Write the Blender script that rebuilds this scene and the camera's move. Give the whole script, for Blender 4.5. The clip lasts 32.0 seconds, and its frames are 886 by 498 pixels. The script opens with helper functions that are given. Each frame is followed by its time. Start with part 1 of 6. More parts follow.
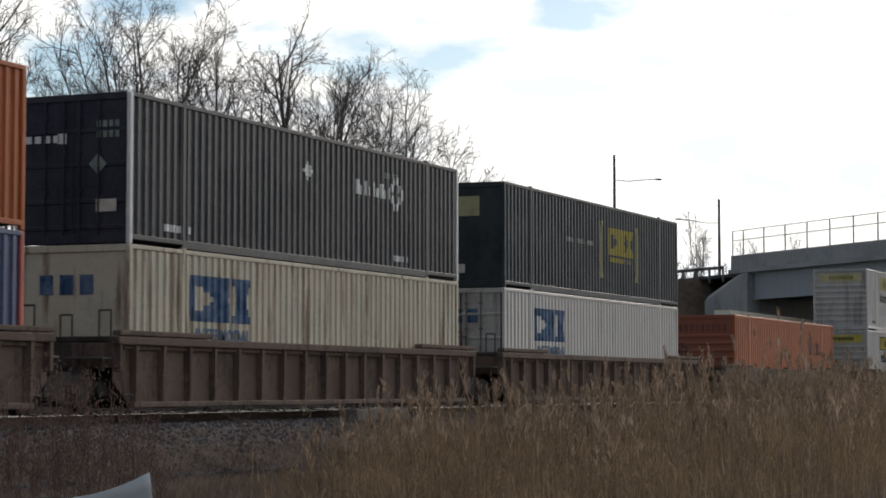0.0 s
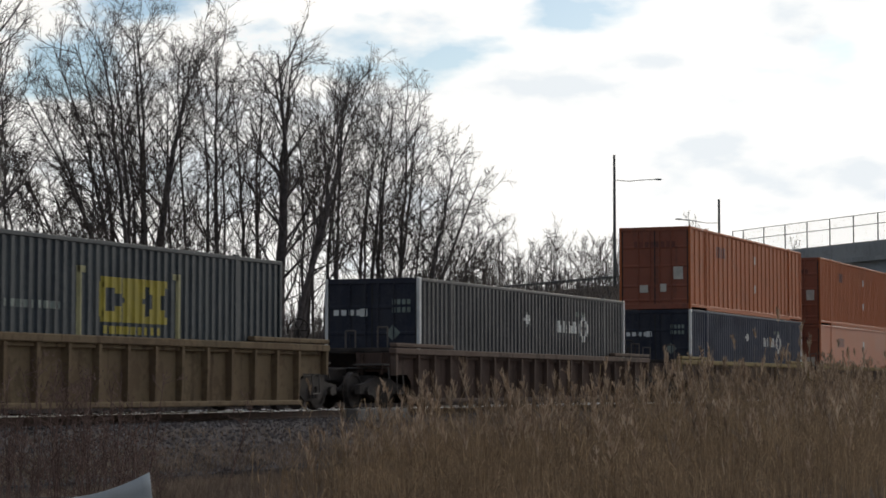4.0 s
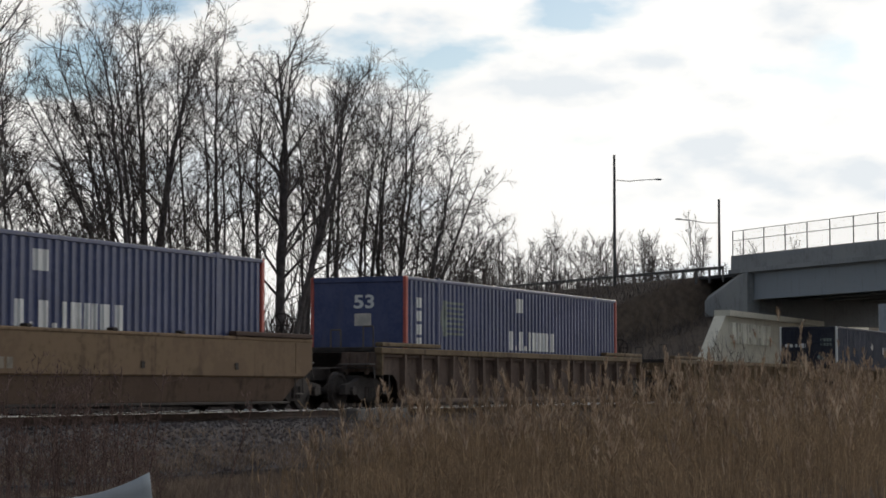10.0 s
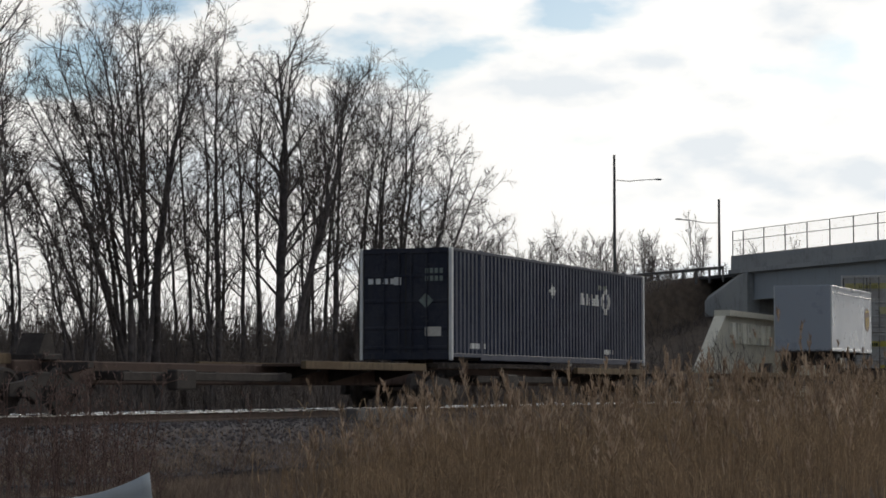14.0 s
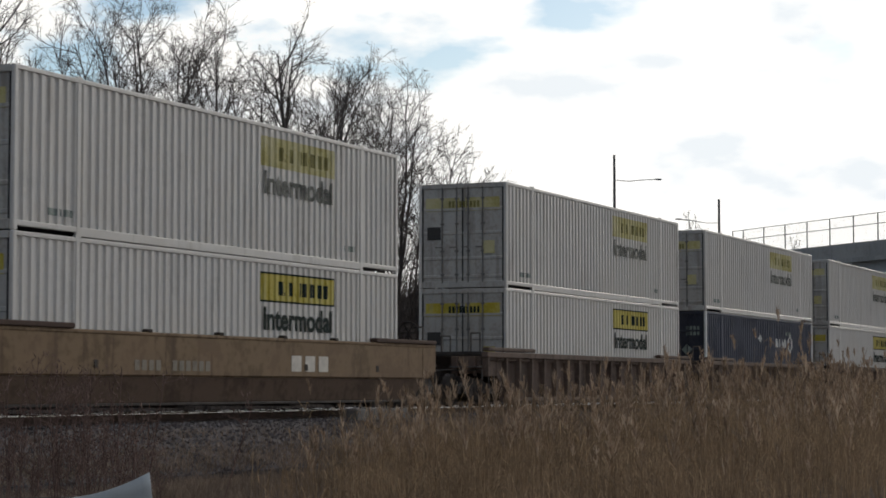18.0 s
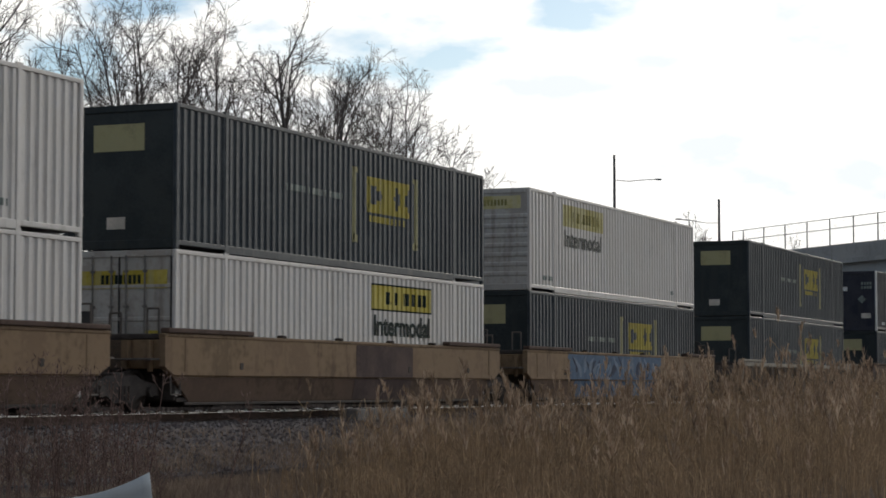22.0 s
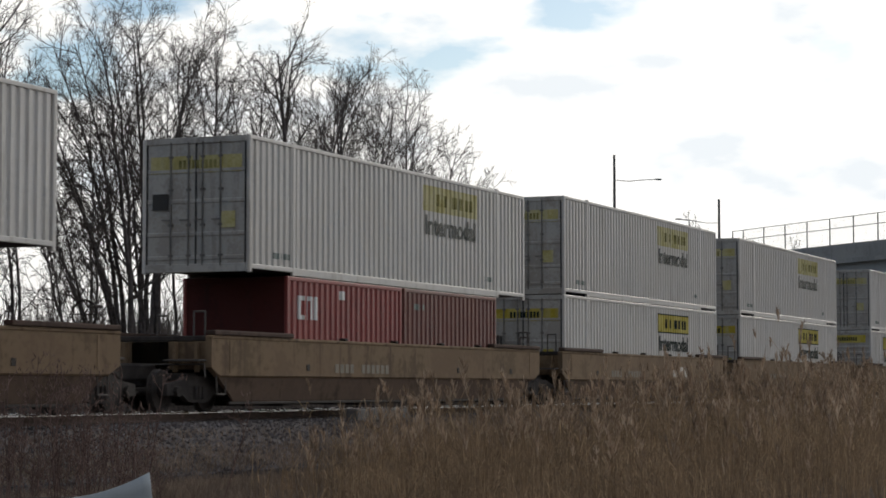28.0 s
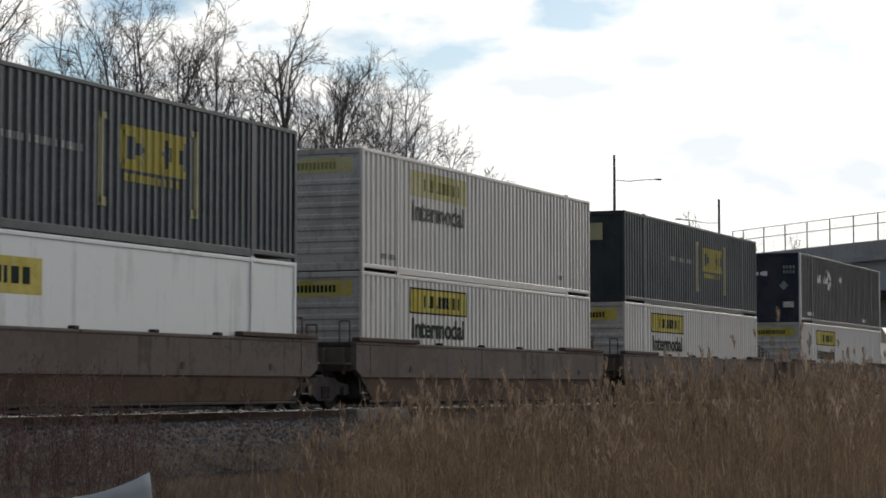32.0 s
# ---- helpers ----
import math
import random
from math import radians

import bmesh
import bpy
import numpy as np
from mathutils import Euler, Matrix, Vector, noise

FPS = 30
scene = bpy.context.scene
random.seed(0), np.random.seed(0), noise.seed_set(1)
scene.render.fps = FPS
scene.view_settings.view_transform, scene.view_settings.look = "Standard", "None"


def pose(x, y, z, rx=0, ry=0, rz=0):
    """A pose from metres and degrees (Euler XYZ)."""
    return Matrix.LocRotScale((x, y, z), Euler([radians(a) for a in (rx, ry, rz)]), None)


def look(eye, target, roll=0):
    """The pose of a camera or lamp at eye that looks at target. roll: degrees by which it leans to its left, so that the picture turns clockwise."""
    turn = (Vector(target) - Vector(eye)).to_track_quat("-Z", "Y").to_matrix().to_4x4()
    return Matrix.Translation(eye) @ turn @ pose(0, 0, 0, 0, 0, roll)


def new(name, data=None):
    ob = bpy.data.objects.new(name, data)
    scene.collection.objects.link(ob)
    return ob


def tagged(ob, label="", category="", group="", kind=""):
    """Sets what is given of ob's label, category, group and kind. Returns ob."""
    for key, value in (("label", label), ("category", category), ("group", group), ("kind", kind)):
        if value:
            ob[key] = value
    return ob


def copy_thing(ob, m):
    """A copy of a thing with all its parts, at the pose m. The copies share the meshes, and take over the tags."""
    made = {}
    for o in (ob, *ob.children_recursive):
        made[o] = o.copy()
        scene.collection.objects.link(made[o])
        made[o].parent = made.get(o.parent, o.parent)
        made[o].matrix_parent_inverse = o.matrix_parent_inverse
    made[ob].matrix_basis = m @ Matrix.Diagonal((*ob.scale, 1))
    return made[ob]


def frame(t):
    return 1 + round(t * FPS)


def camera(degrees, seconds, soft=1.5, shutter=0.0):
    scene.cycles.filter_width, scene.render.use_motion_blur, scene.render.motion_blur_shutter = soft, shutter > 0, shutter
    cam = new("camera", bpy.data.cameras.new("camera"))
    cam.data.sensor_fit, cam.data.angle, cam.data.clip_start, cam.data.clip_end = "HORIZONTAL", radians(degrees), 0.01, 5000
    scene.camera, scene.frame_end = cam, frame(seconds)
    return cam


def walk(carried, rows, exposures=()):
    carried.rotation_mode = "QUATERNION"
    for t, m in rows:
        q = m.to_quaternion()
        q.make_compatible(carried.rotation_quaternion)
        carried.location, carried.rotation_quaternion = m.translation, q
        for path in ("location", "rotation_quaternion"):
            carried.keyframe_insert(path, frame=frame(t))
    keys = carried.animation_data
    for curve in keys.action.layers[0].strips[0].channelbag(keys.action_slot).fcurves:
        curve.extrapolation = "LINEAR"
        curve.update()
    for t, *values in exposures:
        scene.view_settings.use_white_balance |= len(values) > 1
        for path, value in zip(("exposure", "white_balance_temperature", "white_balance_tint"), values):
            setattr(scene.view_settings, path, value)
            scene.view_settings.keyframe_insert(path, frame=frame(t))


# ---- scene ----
# The train runs along X, the camera stands beside the track; z = 0 is the top of the rails.
cam = camera(23.23, 32.0, soft=1.7, shutter=0.06)
EYE = Vector((0.0, -22.59, 0.494))
YAW, TILT = radians(23.015), radians(3.68)
AIM = EYE + Vector((math.cos(TILT) * math.cos(YAW), math.cos(TILT) * math.sin(YAW), math.sin(TILT)))
walk(cam, [(0.0, look(EYE, AIM)), (32.0, look(EYE, AIM))], exposures=[(0.0, 0.08), (1.0, 0.04), (2.0, -0.03), (3.0, -0.12), (5.5, 0.0), (7.0, 0.09), (8.0, -0.10), (10.0, -0.16), (12.0, -0.22), (14.0, -0.16), (17.0, -0.15), (18.5, -0.03),
                         (19.5, -0.06), (21.0, 0.0), (23.0, 0.06), (25.0, 0.14), (28.0, -0.04), (30.0, 0.0), (31.0, -0.12), (32.0, -0.02)])

SPEED = 24.915  # metres a second, towards -X


# ---- world and sun ----
def make_world():
    w = bpy.data.worlds.new("world")
    w.use_nodes = True
    scene.world = w
    nt = w.node_tree
    nt.nodes.clear()
    n = nt.nodes.new
    link = nt.links.new
    out = n("ShaderNodeOutputWorld")
    sky = n("ShaderNodeTexSky")
    sky.sky_type = "NISHITA"
    sky.sun_disc = False
    sky.sun_elevation = radians(20)
    sky.sun_rotation = radians(101.7)
    sky.air_density, sky.dust_density, sky.ozone_density = 1.0, 0.6, 1.6
    blue = n("ShaderNodeBackground")
    blue.inputs["Strength"].default_value = 0.115
    link(sky.outputs[0], blue.inputs[0])
    co = n("ShaderNodeTexCoord")
    mp = n("ShaderNodeMapping")
    mp.inputs["Scale"].default_value = (1.0, 1.0, 2.4)
    mp.inputs["Location"].default_value = (0.31, 0.12, 0.55)
    mp.inputs["Rotation"].default_value = (0.0, 0.0, radians(17.2))
    link(co.outputs["Generated"], mp.inputs[0])
    # broken cloud: gaps open towards the zenith, none near the horizon
    n1 = n("ShaderNodeTexNoise")
    n1.inputs["Scale"].default_value = 11.0
    n1.inputs["Detail"].default_value = 6.0
    n1.inputs["Roughness"].default_value = 0.5
    link(mp.outputs[0], n1.inputs["Vector"])
    sep = n("ShaderNodeSeparateXYZ")
    link(co.outputs["Generated"], sep.inputs[0])
    rise = n("ShaderNodeMapRange")
    rise.inputs["From Min"].default_value, rise.inputs["From Max"].default_value = 0.09, 0.20
    rise.inputs["To Min"].default_value, rise.inputs["To Max"].default_value = 0.16, -0.065
    link(sep.outputs["Z"], rise.inputs["Value"])
    total = n("ShaderNodeMath")
    link(n1.outputs["Fac"], total.inputs[0])
    link(rise.outputs[0], total.inputs[1])
    ramp = n("ShaderNodeMapRange")
    ramp.inputs["From Min"].default_value, ramp.inputs["From Max"].default_value = 0.40, 0.50
    link(total.outputs[0], ramp.inputs["Value"])
    n2 = n("ShaderNodeTexNoise")
    n2.inputs["Scale"].default_value = 16.0
    n2.inputs["Detail"].default_value = 5.0
    link(mp.outputs[0], n2.inputs["Vector"])
    cr = n("ShaderNodeValToRGB")
    cr.color_ramp.elements[0].position = 0.34
    cr.color_ramp.elements[0].color = (0.78, 0.82, 0.85, 1)
    cr.color_ramp.elements[1].position = 0.47
    cr.color_ramp.elements[1].color = (1.0, 0.985, 0.955, 1)
    link(n2.outputs["Fac"], cr.inputs[0])
    # the cloud glows towards the sun behind it and dims away from it
    dot = n("ShaderNodeVectorMath")
    dot.operation = "DOT_PRODUCT"
    dot.inputs[1].default_value = SUN_DIR
    link(co.outputs["Generated"], dot.inputs[0])
    glow = n("ShaderNodeMapRange")
    glow.inputs["From Min"].default_value, glow.inputs["From Max"].default_value = -0.9, 0.85
    glow.inputs["To Min"].default_value, glow.inputs["To Max"].default_value = 0.27, 1.18
    link(dot.outputs["Value"], glow.inputs["Value"])
    cloud = n("ShaderNodeBackground")
    link(glow.outputs[0], cloud.inputs["Strength"])
    link(cr.outputs[0], cloud.inputs[0])
    mix = n("ShaderNodeMixShader")
    link(ramp.outputs[0], mix.inputs[0])
    link(blue.outputs[0], mix.inputs[1])
    link(cloud.outputs[0], mix.inputs[2])
    link(mix.outputs[0], out.inputs[0])


SUN_DIR = Vector((0.92, -0.19, 0.34)).normalized()
make_world()
sun = new("sun", bpy.data.lights.new("sun", "SUN"))
sun.data.energy, sun.data.angle, sun.data.color = 0.9, radians(12), (1.0, 0.93, 0.82)
sun.matrix_world = look(SUN_DIR * 80, (0, 0, 0))


# ---- materials ----
MATS = {}


def mat(name, color, rough=0.6, metal=0.0, var=0.25, scale=3.0, streak=0.0, dirt=(0.10, 0.075, 0.055), dirt_amount=0.0, bump=0.0,
        bump_scale=40.0, spec=0.5, own=0.0):
    """Painted or raw surface: colour with variation at two scales, streaks that run down, dirt, fine relief."""
    if name in MATS:
        return MATS[name]
    m = bpy.data.materials.new(name)
    m.use_nodes = True
    nt = m.node_tree
    b = nt.nodes["Principled BSDF"]
    n, link = nt.nodes.new, nt.links.new
    co = n("ShaderNodeTexCoord")
    info = n("ShaderNodeObjectInfo")
    add = n("ShaderNodeVectorMath")
    add.operation = "MULTIPLY_ADD"
    add.inputs[1].default_value = (37.0, 11.0, 23.0)
    link(info.outputs["Random"], add.inputs[0])
    link(co.outputs["Object"], add.inputs[2])
    big = n("ShaderNodeTexNoise")
    big.inputs["Scale"].default_value = scale
    big.inputs["Detail"].default_value = 6.0
    big.inputs["Roughness"].default_value = 0.6
    link(add.outputs[0], big.inputs["Vector"])
    fine = n("ShaderNodeTexNoise")
    fine.inputs["Scale"].default_value = scale * 14
    fine.inputs["Detail"].default_value = 4.0
    link(add.outputs[0], fine.inputs["Vector"])
    both = n("ShaderNodeMath")
    both.operation = "MULTIPLY_ADD"
    both.inputs[1].default_value = 0.35
    link(fine.outputs["Fac"], both.inputs[0])
    link(big.outputs["Fac"], both.inputs[2])
    rng = n("ShaderNodeMapRange")
    rng.inputs["From Min"].default_value, rng.inputs["From Max"].default_value = 0.56, 0.80
    rng.inputs["To Min"].default_value, rng.inputs["To Max"].default_value = 1 - var, 1 + var * 0.7
    link(both.outputs[0], rng.inputs["Value"])
    val = n("ShaderNodeVectorMath")
    val.operation = "SCALE"
    val.inputs[0].default_value = color
    link(rng.outputs[0], val.inputs["Scale"])
    col = val.outputs[0]
    if own > 0:
        each = n("ShaderNodeMapRange")
        each.inputs["To Min"].default_value, each.inputs["To Max"].default_value = 1 - own, 1 + own
        link(info.outputs["Random"], each.inputs["Value"])
        v2 = n("ShaderNodeVectorMath")
        v2.operation = "SCALE"
        link(col, v2.inputs[0])
        link(each.outputs[0], v2.inputs["Scale"])
        col = v2.outputs[0]
    if streak > 0 or dirt_amount > 0:
        mp = n("ShaderNodeMapping")
        mp.inputs["Scale"].default_value = (2.6, 2.6, 0.22)
        link(add.outputs[0], mp.inputs[0])
        st = n("ShaderNodeTexNoise")
        st.inputs["Scale"].default_value = 1.6
        st.inputs["Detail"].default_value = 5.0
        link(mp.outputs[0], st.inputs["Vector"])
        s1 = n("ShaderNodeMapRange")
        s1.inputs["From Min"].default_value, s1.inputs["From Max"].default_value = 0.50, 0.70
        s1.inputs["To Max"].default_value = streak
        link(st.outputs["Fac"], s1.inputs["Value"])
        s2 = n("ShaderNodeMapRange")
        s2.inputs["From Min"].default_value, s2.inputs["From Max"].default_value = 0.60, 0.77
        s2.inputs["To Max"].default_value = dirt_amount
        link(both.outputs[0], s2.inputs["Value"])
        sm = n("ShaderNodeMath")
        sm.operation = "MAXIMUM"
        link(s1.outputs[0], sm.inputs[0])
        link(s2.outputs[0], sm.inputs[1])
        mx = n("ShaderNodeMix")
        mx.data_type = "RGBA"
        link(sm.outputs[0], mx.inputs["Factor"])
        link(col, mx.inputs["A"])
        mx.inputs["B"].default_value = (*dirt, 1)
        col = mx.outputs["Result"]
    link(col, b.inputs["Base Color"])
    rr = n("ShaderNodeMapRange")
    rr.inputs["To Min"].default_value, rr.inputs["To Max"].default_value = max(0.02, rough - 0.12), min(1.0, rough + 0.15)
    link(big.outputs["Fac"], rr.inputs["Value"])
    link(rr.outputs[0], b.inputs["Roughness"])
    b.inputs["Metallic"].default_value = metal
    b.inputs["Specular IOR Level"].default_value = spec
    if bump > 0:
        bn = n("ShaderNodeTexNoise")
        bn.inputs["Scale"].default_value = bump_scale
        bn.inputs["Detail"].default_value = 5.0
        link(add.outputs[0], bn.inputs["Vector"])
        bp = n("ShaderNodeBump")
        bp.inputs["Strength"].default_value = bump
        bp.inputs["Distance"].default_value = 0.02
        link(bn.outputs["Fac"], bp.inputs["Height"])
        link(bp.outputs[0], b.inputs["Normal"])
    MATS[name] = m
    return m


RUST = (0.12, 0.05, 0.025)
GRIME = (0.09, 0.08, 0.065)
WHITE = mat("white_container_paint", (0.592, 0.566, 0.536), 0.45, var=0.16, scale=0.6, streak=0.50, dirt=(0.27, 0.235, 0.19), dirt_amount=0.36, own=0.07)
CREAM = mat("aged_white_paint", (0.60, 0.55, 0.43), 0.6, spec=0.3, var=0.25, scale=0.8, streak=0.95, dirt=(0.17, 0.10, 0.06), dirt_amount=0.42)
PLAIN_WHITE = mat("smooth_white_paint", (0.66, 0.67, 0.66), 0.38, var=0.10, scale=0.7, streak=0.25, dirt=GRIME, dirt_amount=0.14)
CHARCOAL = mat("charcoal_paint", (0.034, 0.035, 0.042), 0.52, spec=0.35, var=0.22, scale=0.8, streak=0.25, dirt=(0.16, 0.15, 0.13), dirt_amount=0.2, own=0.06)
NAVY = mat("navy_paint", (0.019, 0.028, 0.060), 0.6, spec=0.24, var=0.25, scale=0.8, streak=0.3, dirt=(0.10, 0.10, 0.10), dirt_amount=0.25)
# navy and green ends are set darker than the side walls they belong to
NAVY_END = mat("darker_navy_end", (0.016, 0.019, 0.034), 0.6, spec=0.3, var=0.2, scale=1.2, streak=0.2, dirt=GRIME, dirt_amount=0.2)
GREEN = mat("dark_green_paint", (0.024, 0.034, 0.044), 0.5, spec=0.3, var=0.22, scale=0.8, streak=0.25, dirt=(0.14, 0.14, 0.12), dirt_amount=0.18, own=0.06)
GREEN_END = mat("darker_green_end", (0.018, 0.026, 0.028), 0.6, spec=0.3, var=0.2, scale=1.1, streak=0.15, dirt=GRIME, dirt_amount=0.15)
ORANGE_PALE = mat("pale_orange_paint", (0.47, 0.150, 0.060), 0.5, spec=0.35, var=0.2, scale=0.7, streak=0.35, dirt=(0.20, 0.08, 0.05), dirt_amount=0.3)
ORANGE = mat("orange_paint", (0.42, 0.112, 0.030), 0.55, spec=0.25, var=0.18, scale=0.7, streak=0.35, dirt=(0.20, 0.08, 0.05), dirt_amount=0.3, own=0.06)
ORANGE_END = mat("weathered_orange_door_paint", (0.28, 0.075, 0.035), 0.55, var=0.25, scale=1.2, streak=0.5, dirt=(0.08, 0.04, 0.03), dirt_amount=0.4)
SALMON = mat("faded_orange_paint", (0.47, 0.148, 0.058), 0.5, var=0.12, scale=0.7, streak=0.2, dirt=(0.20, 0.08, 0.05), dirt_amount=0.2)
BLUE = mat("royal_blue_paint", (0.032, 0.048, 0.135), 0.42, var=0.2, scale=0.8, streak=0.25, dirt=(0.14, 0.13, 0.14), dirt_amount=0.2)
RED = mat("red_container_paint", (0.26, 0.038, 0.033), 0.45, var=0.2, scale=0.8, streak=0.3, dirt=(0.10, 0.05, 0.04), dirt_amount=0.2)
# shade under the overhanging upper container is put into this red end colour
SHADED_RED = mat("shaded_red_end", (0.085, 0.016, 0.014), 0.7, spec=0.2, var=0.3, scale=1.0, streak=0.4, dirt=(0.03, 0.015, 0.013), dirt_amount=0.4)
MAROON = mat("maroon_container_paint", (0.15, 0.045, 0.035), 0.5, var=0.2, scale=0.8, streak=0.3, dirt=RUST, dirt_amount=0.25)
RED_POST = mat("faded_red_post_paint", (0.42, 0.085, 0.06), 0.5, var=0.2, scale=1.0)
ALU = mat("brushed_aluminium", (0.52, 0.53, 0.53), 0.38, metal=0.35, var=0.12, scale=1.2, streak=0.25, dirt=GRIME, dirt_amount=0.12)
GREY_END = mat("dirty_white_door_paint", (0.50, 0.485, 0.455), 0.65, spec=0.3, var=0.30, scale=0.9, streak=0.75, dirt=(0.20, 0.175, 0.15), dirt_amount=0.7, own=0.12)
STEEL = mat("galvanised_steel", (0.35, 0.35, 0.34), 0.45, metal=0.7, var=0.2, scale=2.0)
BLACK = mat("black_grimy_steel", (0.048, 0.040, 0.036), 0.8, spec=0.2, var=0.35, scale=2.5, bump=0.3)
PALE_ROD = mat("pale_worn_steel", (0.12, 0.106, 0.096), 0.7, spec=0.2, var=0.35, scale=3.0, dirt=(0.07, 0.05, 0.04), dirt_amount=0.5)
RUBBER = mat("black_door_rubber", (0.022, 0.021, 0.021), 0.8, var=0.2, scale=3.0)
DOOR_ROD = mat("grey_door_rod", (0.22, 0.21, 0.20), 0.65, spec=0.2, var=0.4, scale=2.0, streak=0.6, dirt=(0.07, 0.055, 0.045), dirt_amount=0.5)
GASKET = mat("dark_gap_steel", (0.035, 0.033, 0.032), 0.8, var=0.2)
YELLOW = mat("yellow_sign_paint", (0.47, 0.375, 0.045), 0.65, spec=0.2, var=0.22, scale=1.2, streak=0.65, dirt=(0.40, 0.37, 0.21), dirt_amount=0.35)
LOGO_YELLOW = mat("faded_yellow_lettering", (0.44, 0.36, 0.065), 0.7, spec=0.2, var=0.30, scale=1.6, streak=0.45, dirt=(0.12, 0.11, 0.06), dirt_amount=0.5)
LOGO_BLUE = mat("faded_blue_lettering", (0.030, 0.085, 0.19), 0.7, spec=0.15, var=0.35, scale=2.5, streak=0.4, dirt=(0.22, 0.24, 0.25), dirt_amount=0.4)
LOGO_WHITE = mat("white_lettering", (0.66, 0.66, 0.64), 0.5, var=0.15, scale=2.5, streak=0.2, dirt=GRIME, dirt_amount=0.15)
LOGO_DARK = mat("dark_green_lettering", (0.018, 0.027, 0.024), 0.85, spec=0.08, var=0.25, scale=2.5)
LOGO_FAINT = mat("faint_grey_green_lettering", (0.16, 0.19, 0.17), 0.5, var=0.3, scale=3.0)
FADED_YELLOW = mat("sun_bleached_yellow_paint", (0.47, 0.41, 0.16), 0.7, spec=0.2, var=0.22, scale=1.2, streak=0.75, dirt=(0.46, 0.44, 0.34), dirt_amount=0.5)
FADED_DARK = mat("worn_dark_lettering", (0.085, 0.090, 0.080), 0.85, spec=0.08, var=0.4, scale=2.5, streak=0.5, dirt=(0.30, 0.29, 0.26), dirt_amount=0.5)
FAINT_TEXT = mat("almost_gone_lettering", (0.22, 0.20, 0.08), 0.85, spec=0.08, var=0.35, scale=2.5)
PLATE = mat("pale_yellow_plate", (0.40, 0.37, 0.20), 0.7, spec=0.2, var=0.25, scale=1.5, streak=0.4, dirt=(0.16, 0.15, 0.10), dirt_amount=0.4)
PATCH = mat("pale_patch_paint", (0.50, 0.46, 0.40), 0.6, var=0.2, scale=3.0)
FADED_MARK = mat("faded_pale_marks", (0.30, 0.27, 0.22), 0.8, spec=0.12, var=0.35, scale=3.0, streak=0.5, dirt=(0.12, 0.09, 0.07), dirt_amount=0.5)
BROWN_MARK = mat("dark_brown_lettering", (0.14, 0.035, 0.02), 0.5, var=0.25, scale=3.0)
SHIELD_BROWN = mat("brown_shield_paint", (0.16, 0.065, 0.02), 0.4, var=0.1)
SHIELD_GOLD = mat("gold_shield_paint", (0.58, 0.40, 0.05), 0.4, var=0.1)
TRAILER = mat("grey_white_trailer_paint", (0.34, 0.37, 0.41), 0.27, var=0.08, scale=0.6, streak=0.2, dirt=GRIME, dirt_amount=0.15)
TYRE = mat("tyre_rubber", (0.02, 0.02, 0.02), 0.85, var=0.2)
CAR_BROWN = mat("weathered_brown_car_paint", (0.190, 0.142, 0.115), 0.85, spec=0.12, var=0.50, scale=0.55, streak=0.85, dirt=(0.065, 0.042, 0.034), dirt_amount=0.7, bump=0.2, own=0.08)
CAR_DARK = mat("dark_brown_car_paint", (0.115, 0.078, 0.063), 0.85, spec=0.12, var=0.45, scale=0.55, streak=0.7, dirt=(0.038, 0.026, 0.022), dirt_amount=0.6, bump=0.2)
CAR_TAN = mat("tan_yellow_car_paint", (0.275, 0.192, 0.118), 0.85, spec=0.12, var=0.48, scale=0.5, streak=0.8, dirt=(0.095, 0.064, 0.045), dirt_amount=0.7, bump=0.15, own=0.1)
CAR_OCHRE = mat("ochre_car_paint", (0.232, 0.172, 0.105), 0.85, spec=0.12, var=0.48, scale=0.55, streak=0.9, dirt=(0.065, 0.042, 0.028), dirt_amount=0.75, bump=0.15, own=0.08)
CAR_YELLOW = mat("worn_yellow_sill_paint", (0.27, 0.20, 0.080), 0.8, spec=0.15, var=0.40, scale=0.55, streak=0.7, dirt=(0.10, 0.07, 0.035), dirt_amount=0.6, own=0.08)
CAR_DUN = mat("dun_brown_car_paint", (0.175, 0.138, 0.110), 0.85, spec=0.12, var=0.45, scale=0.5, streak=0.6, dirt=(0.065, 0.048, 0.04), dirt_amount=0.6, bump=0.15)
CAR_ASH = mat("ash_grey_car_paint", (0.165, 0.140, 0.122), 0.85, spec=0.12, var=0.5, scale=0.55, streak=0.85, dirt=(0.055, 0.042, 0.036), dirt_amount=0.7, bump=0.15)
ASH_SILL = mat("pale_worn_sill_paint", (0.31, 0.285, 0.235), 0.8, spec=0.15, var=0.4, scale=0.6, streak=0.5, dirt=(0.10, 0.08, 0.06), dirt_amount=0.5)
# one brown for all lower panels of smooth cars, darker than the tan sides
LOW_BROWN = mat("lower_panel_brown", (0.150, 0.102, 0.074), 0.92, spec=0.08, var=0.48, scale=0.6, streak=0.6, dirt=(0.045, 0.030, 0.025), dirt_amount=0.65, own=0.12)
CAR_PINK = mat("faded_pink_brown_car_paint", (0.140, 0.098, 0.079), 0.85, spec=0.12, var=0.55, scale=0.5, streak=0.25, dirt=(0.24, 0.185, 0.155), dirt_amount=0.5, bump=0.15)
CAR_GREY = mat("grey_brown_car_paint", (0.168, 0.136, 0.118), 0.85, spec=0.12, var=0.45, scale=0.5, streak=0.75, dirt=(0.042, 0.032, 0.028), dirt_amount=0.65, bump=0.15)
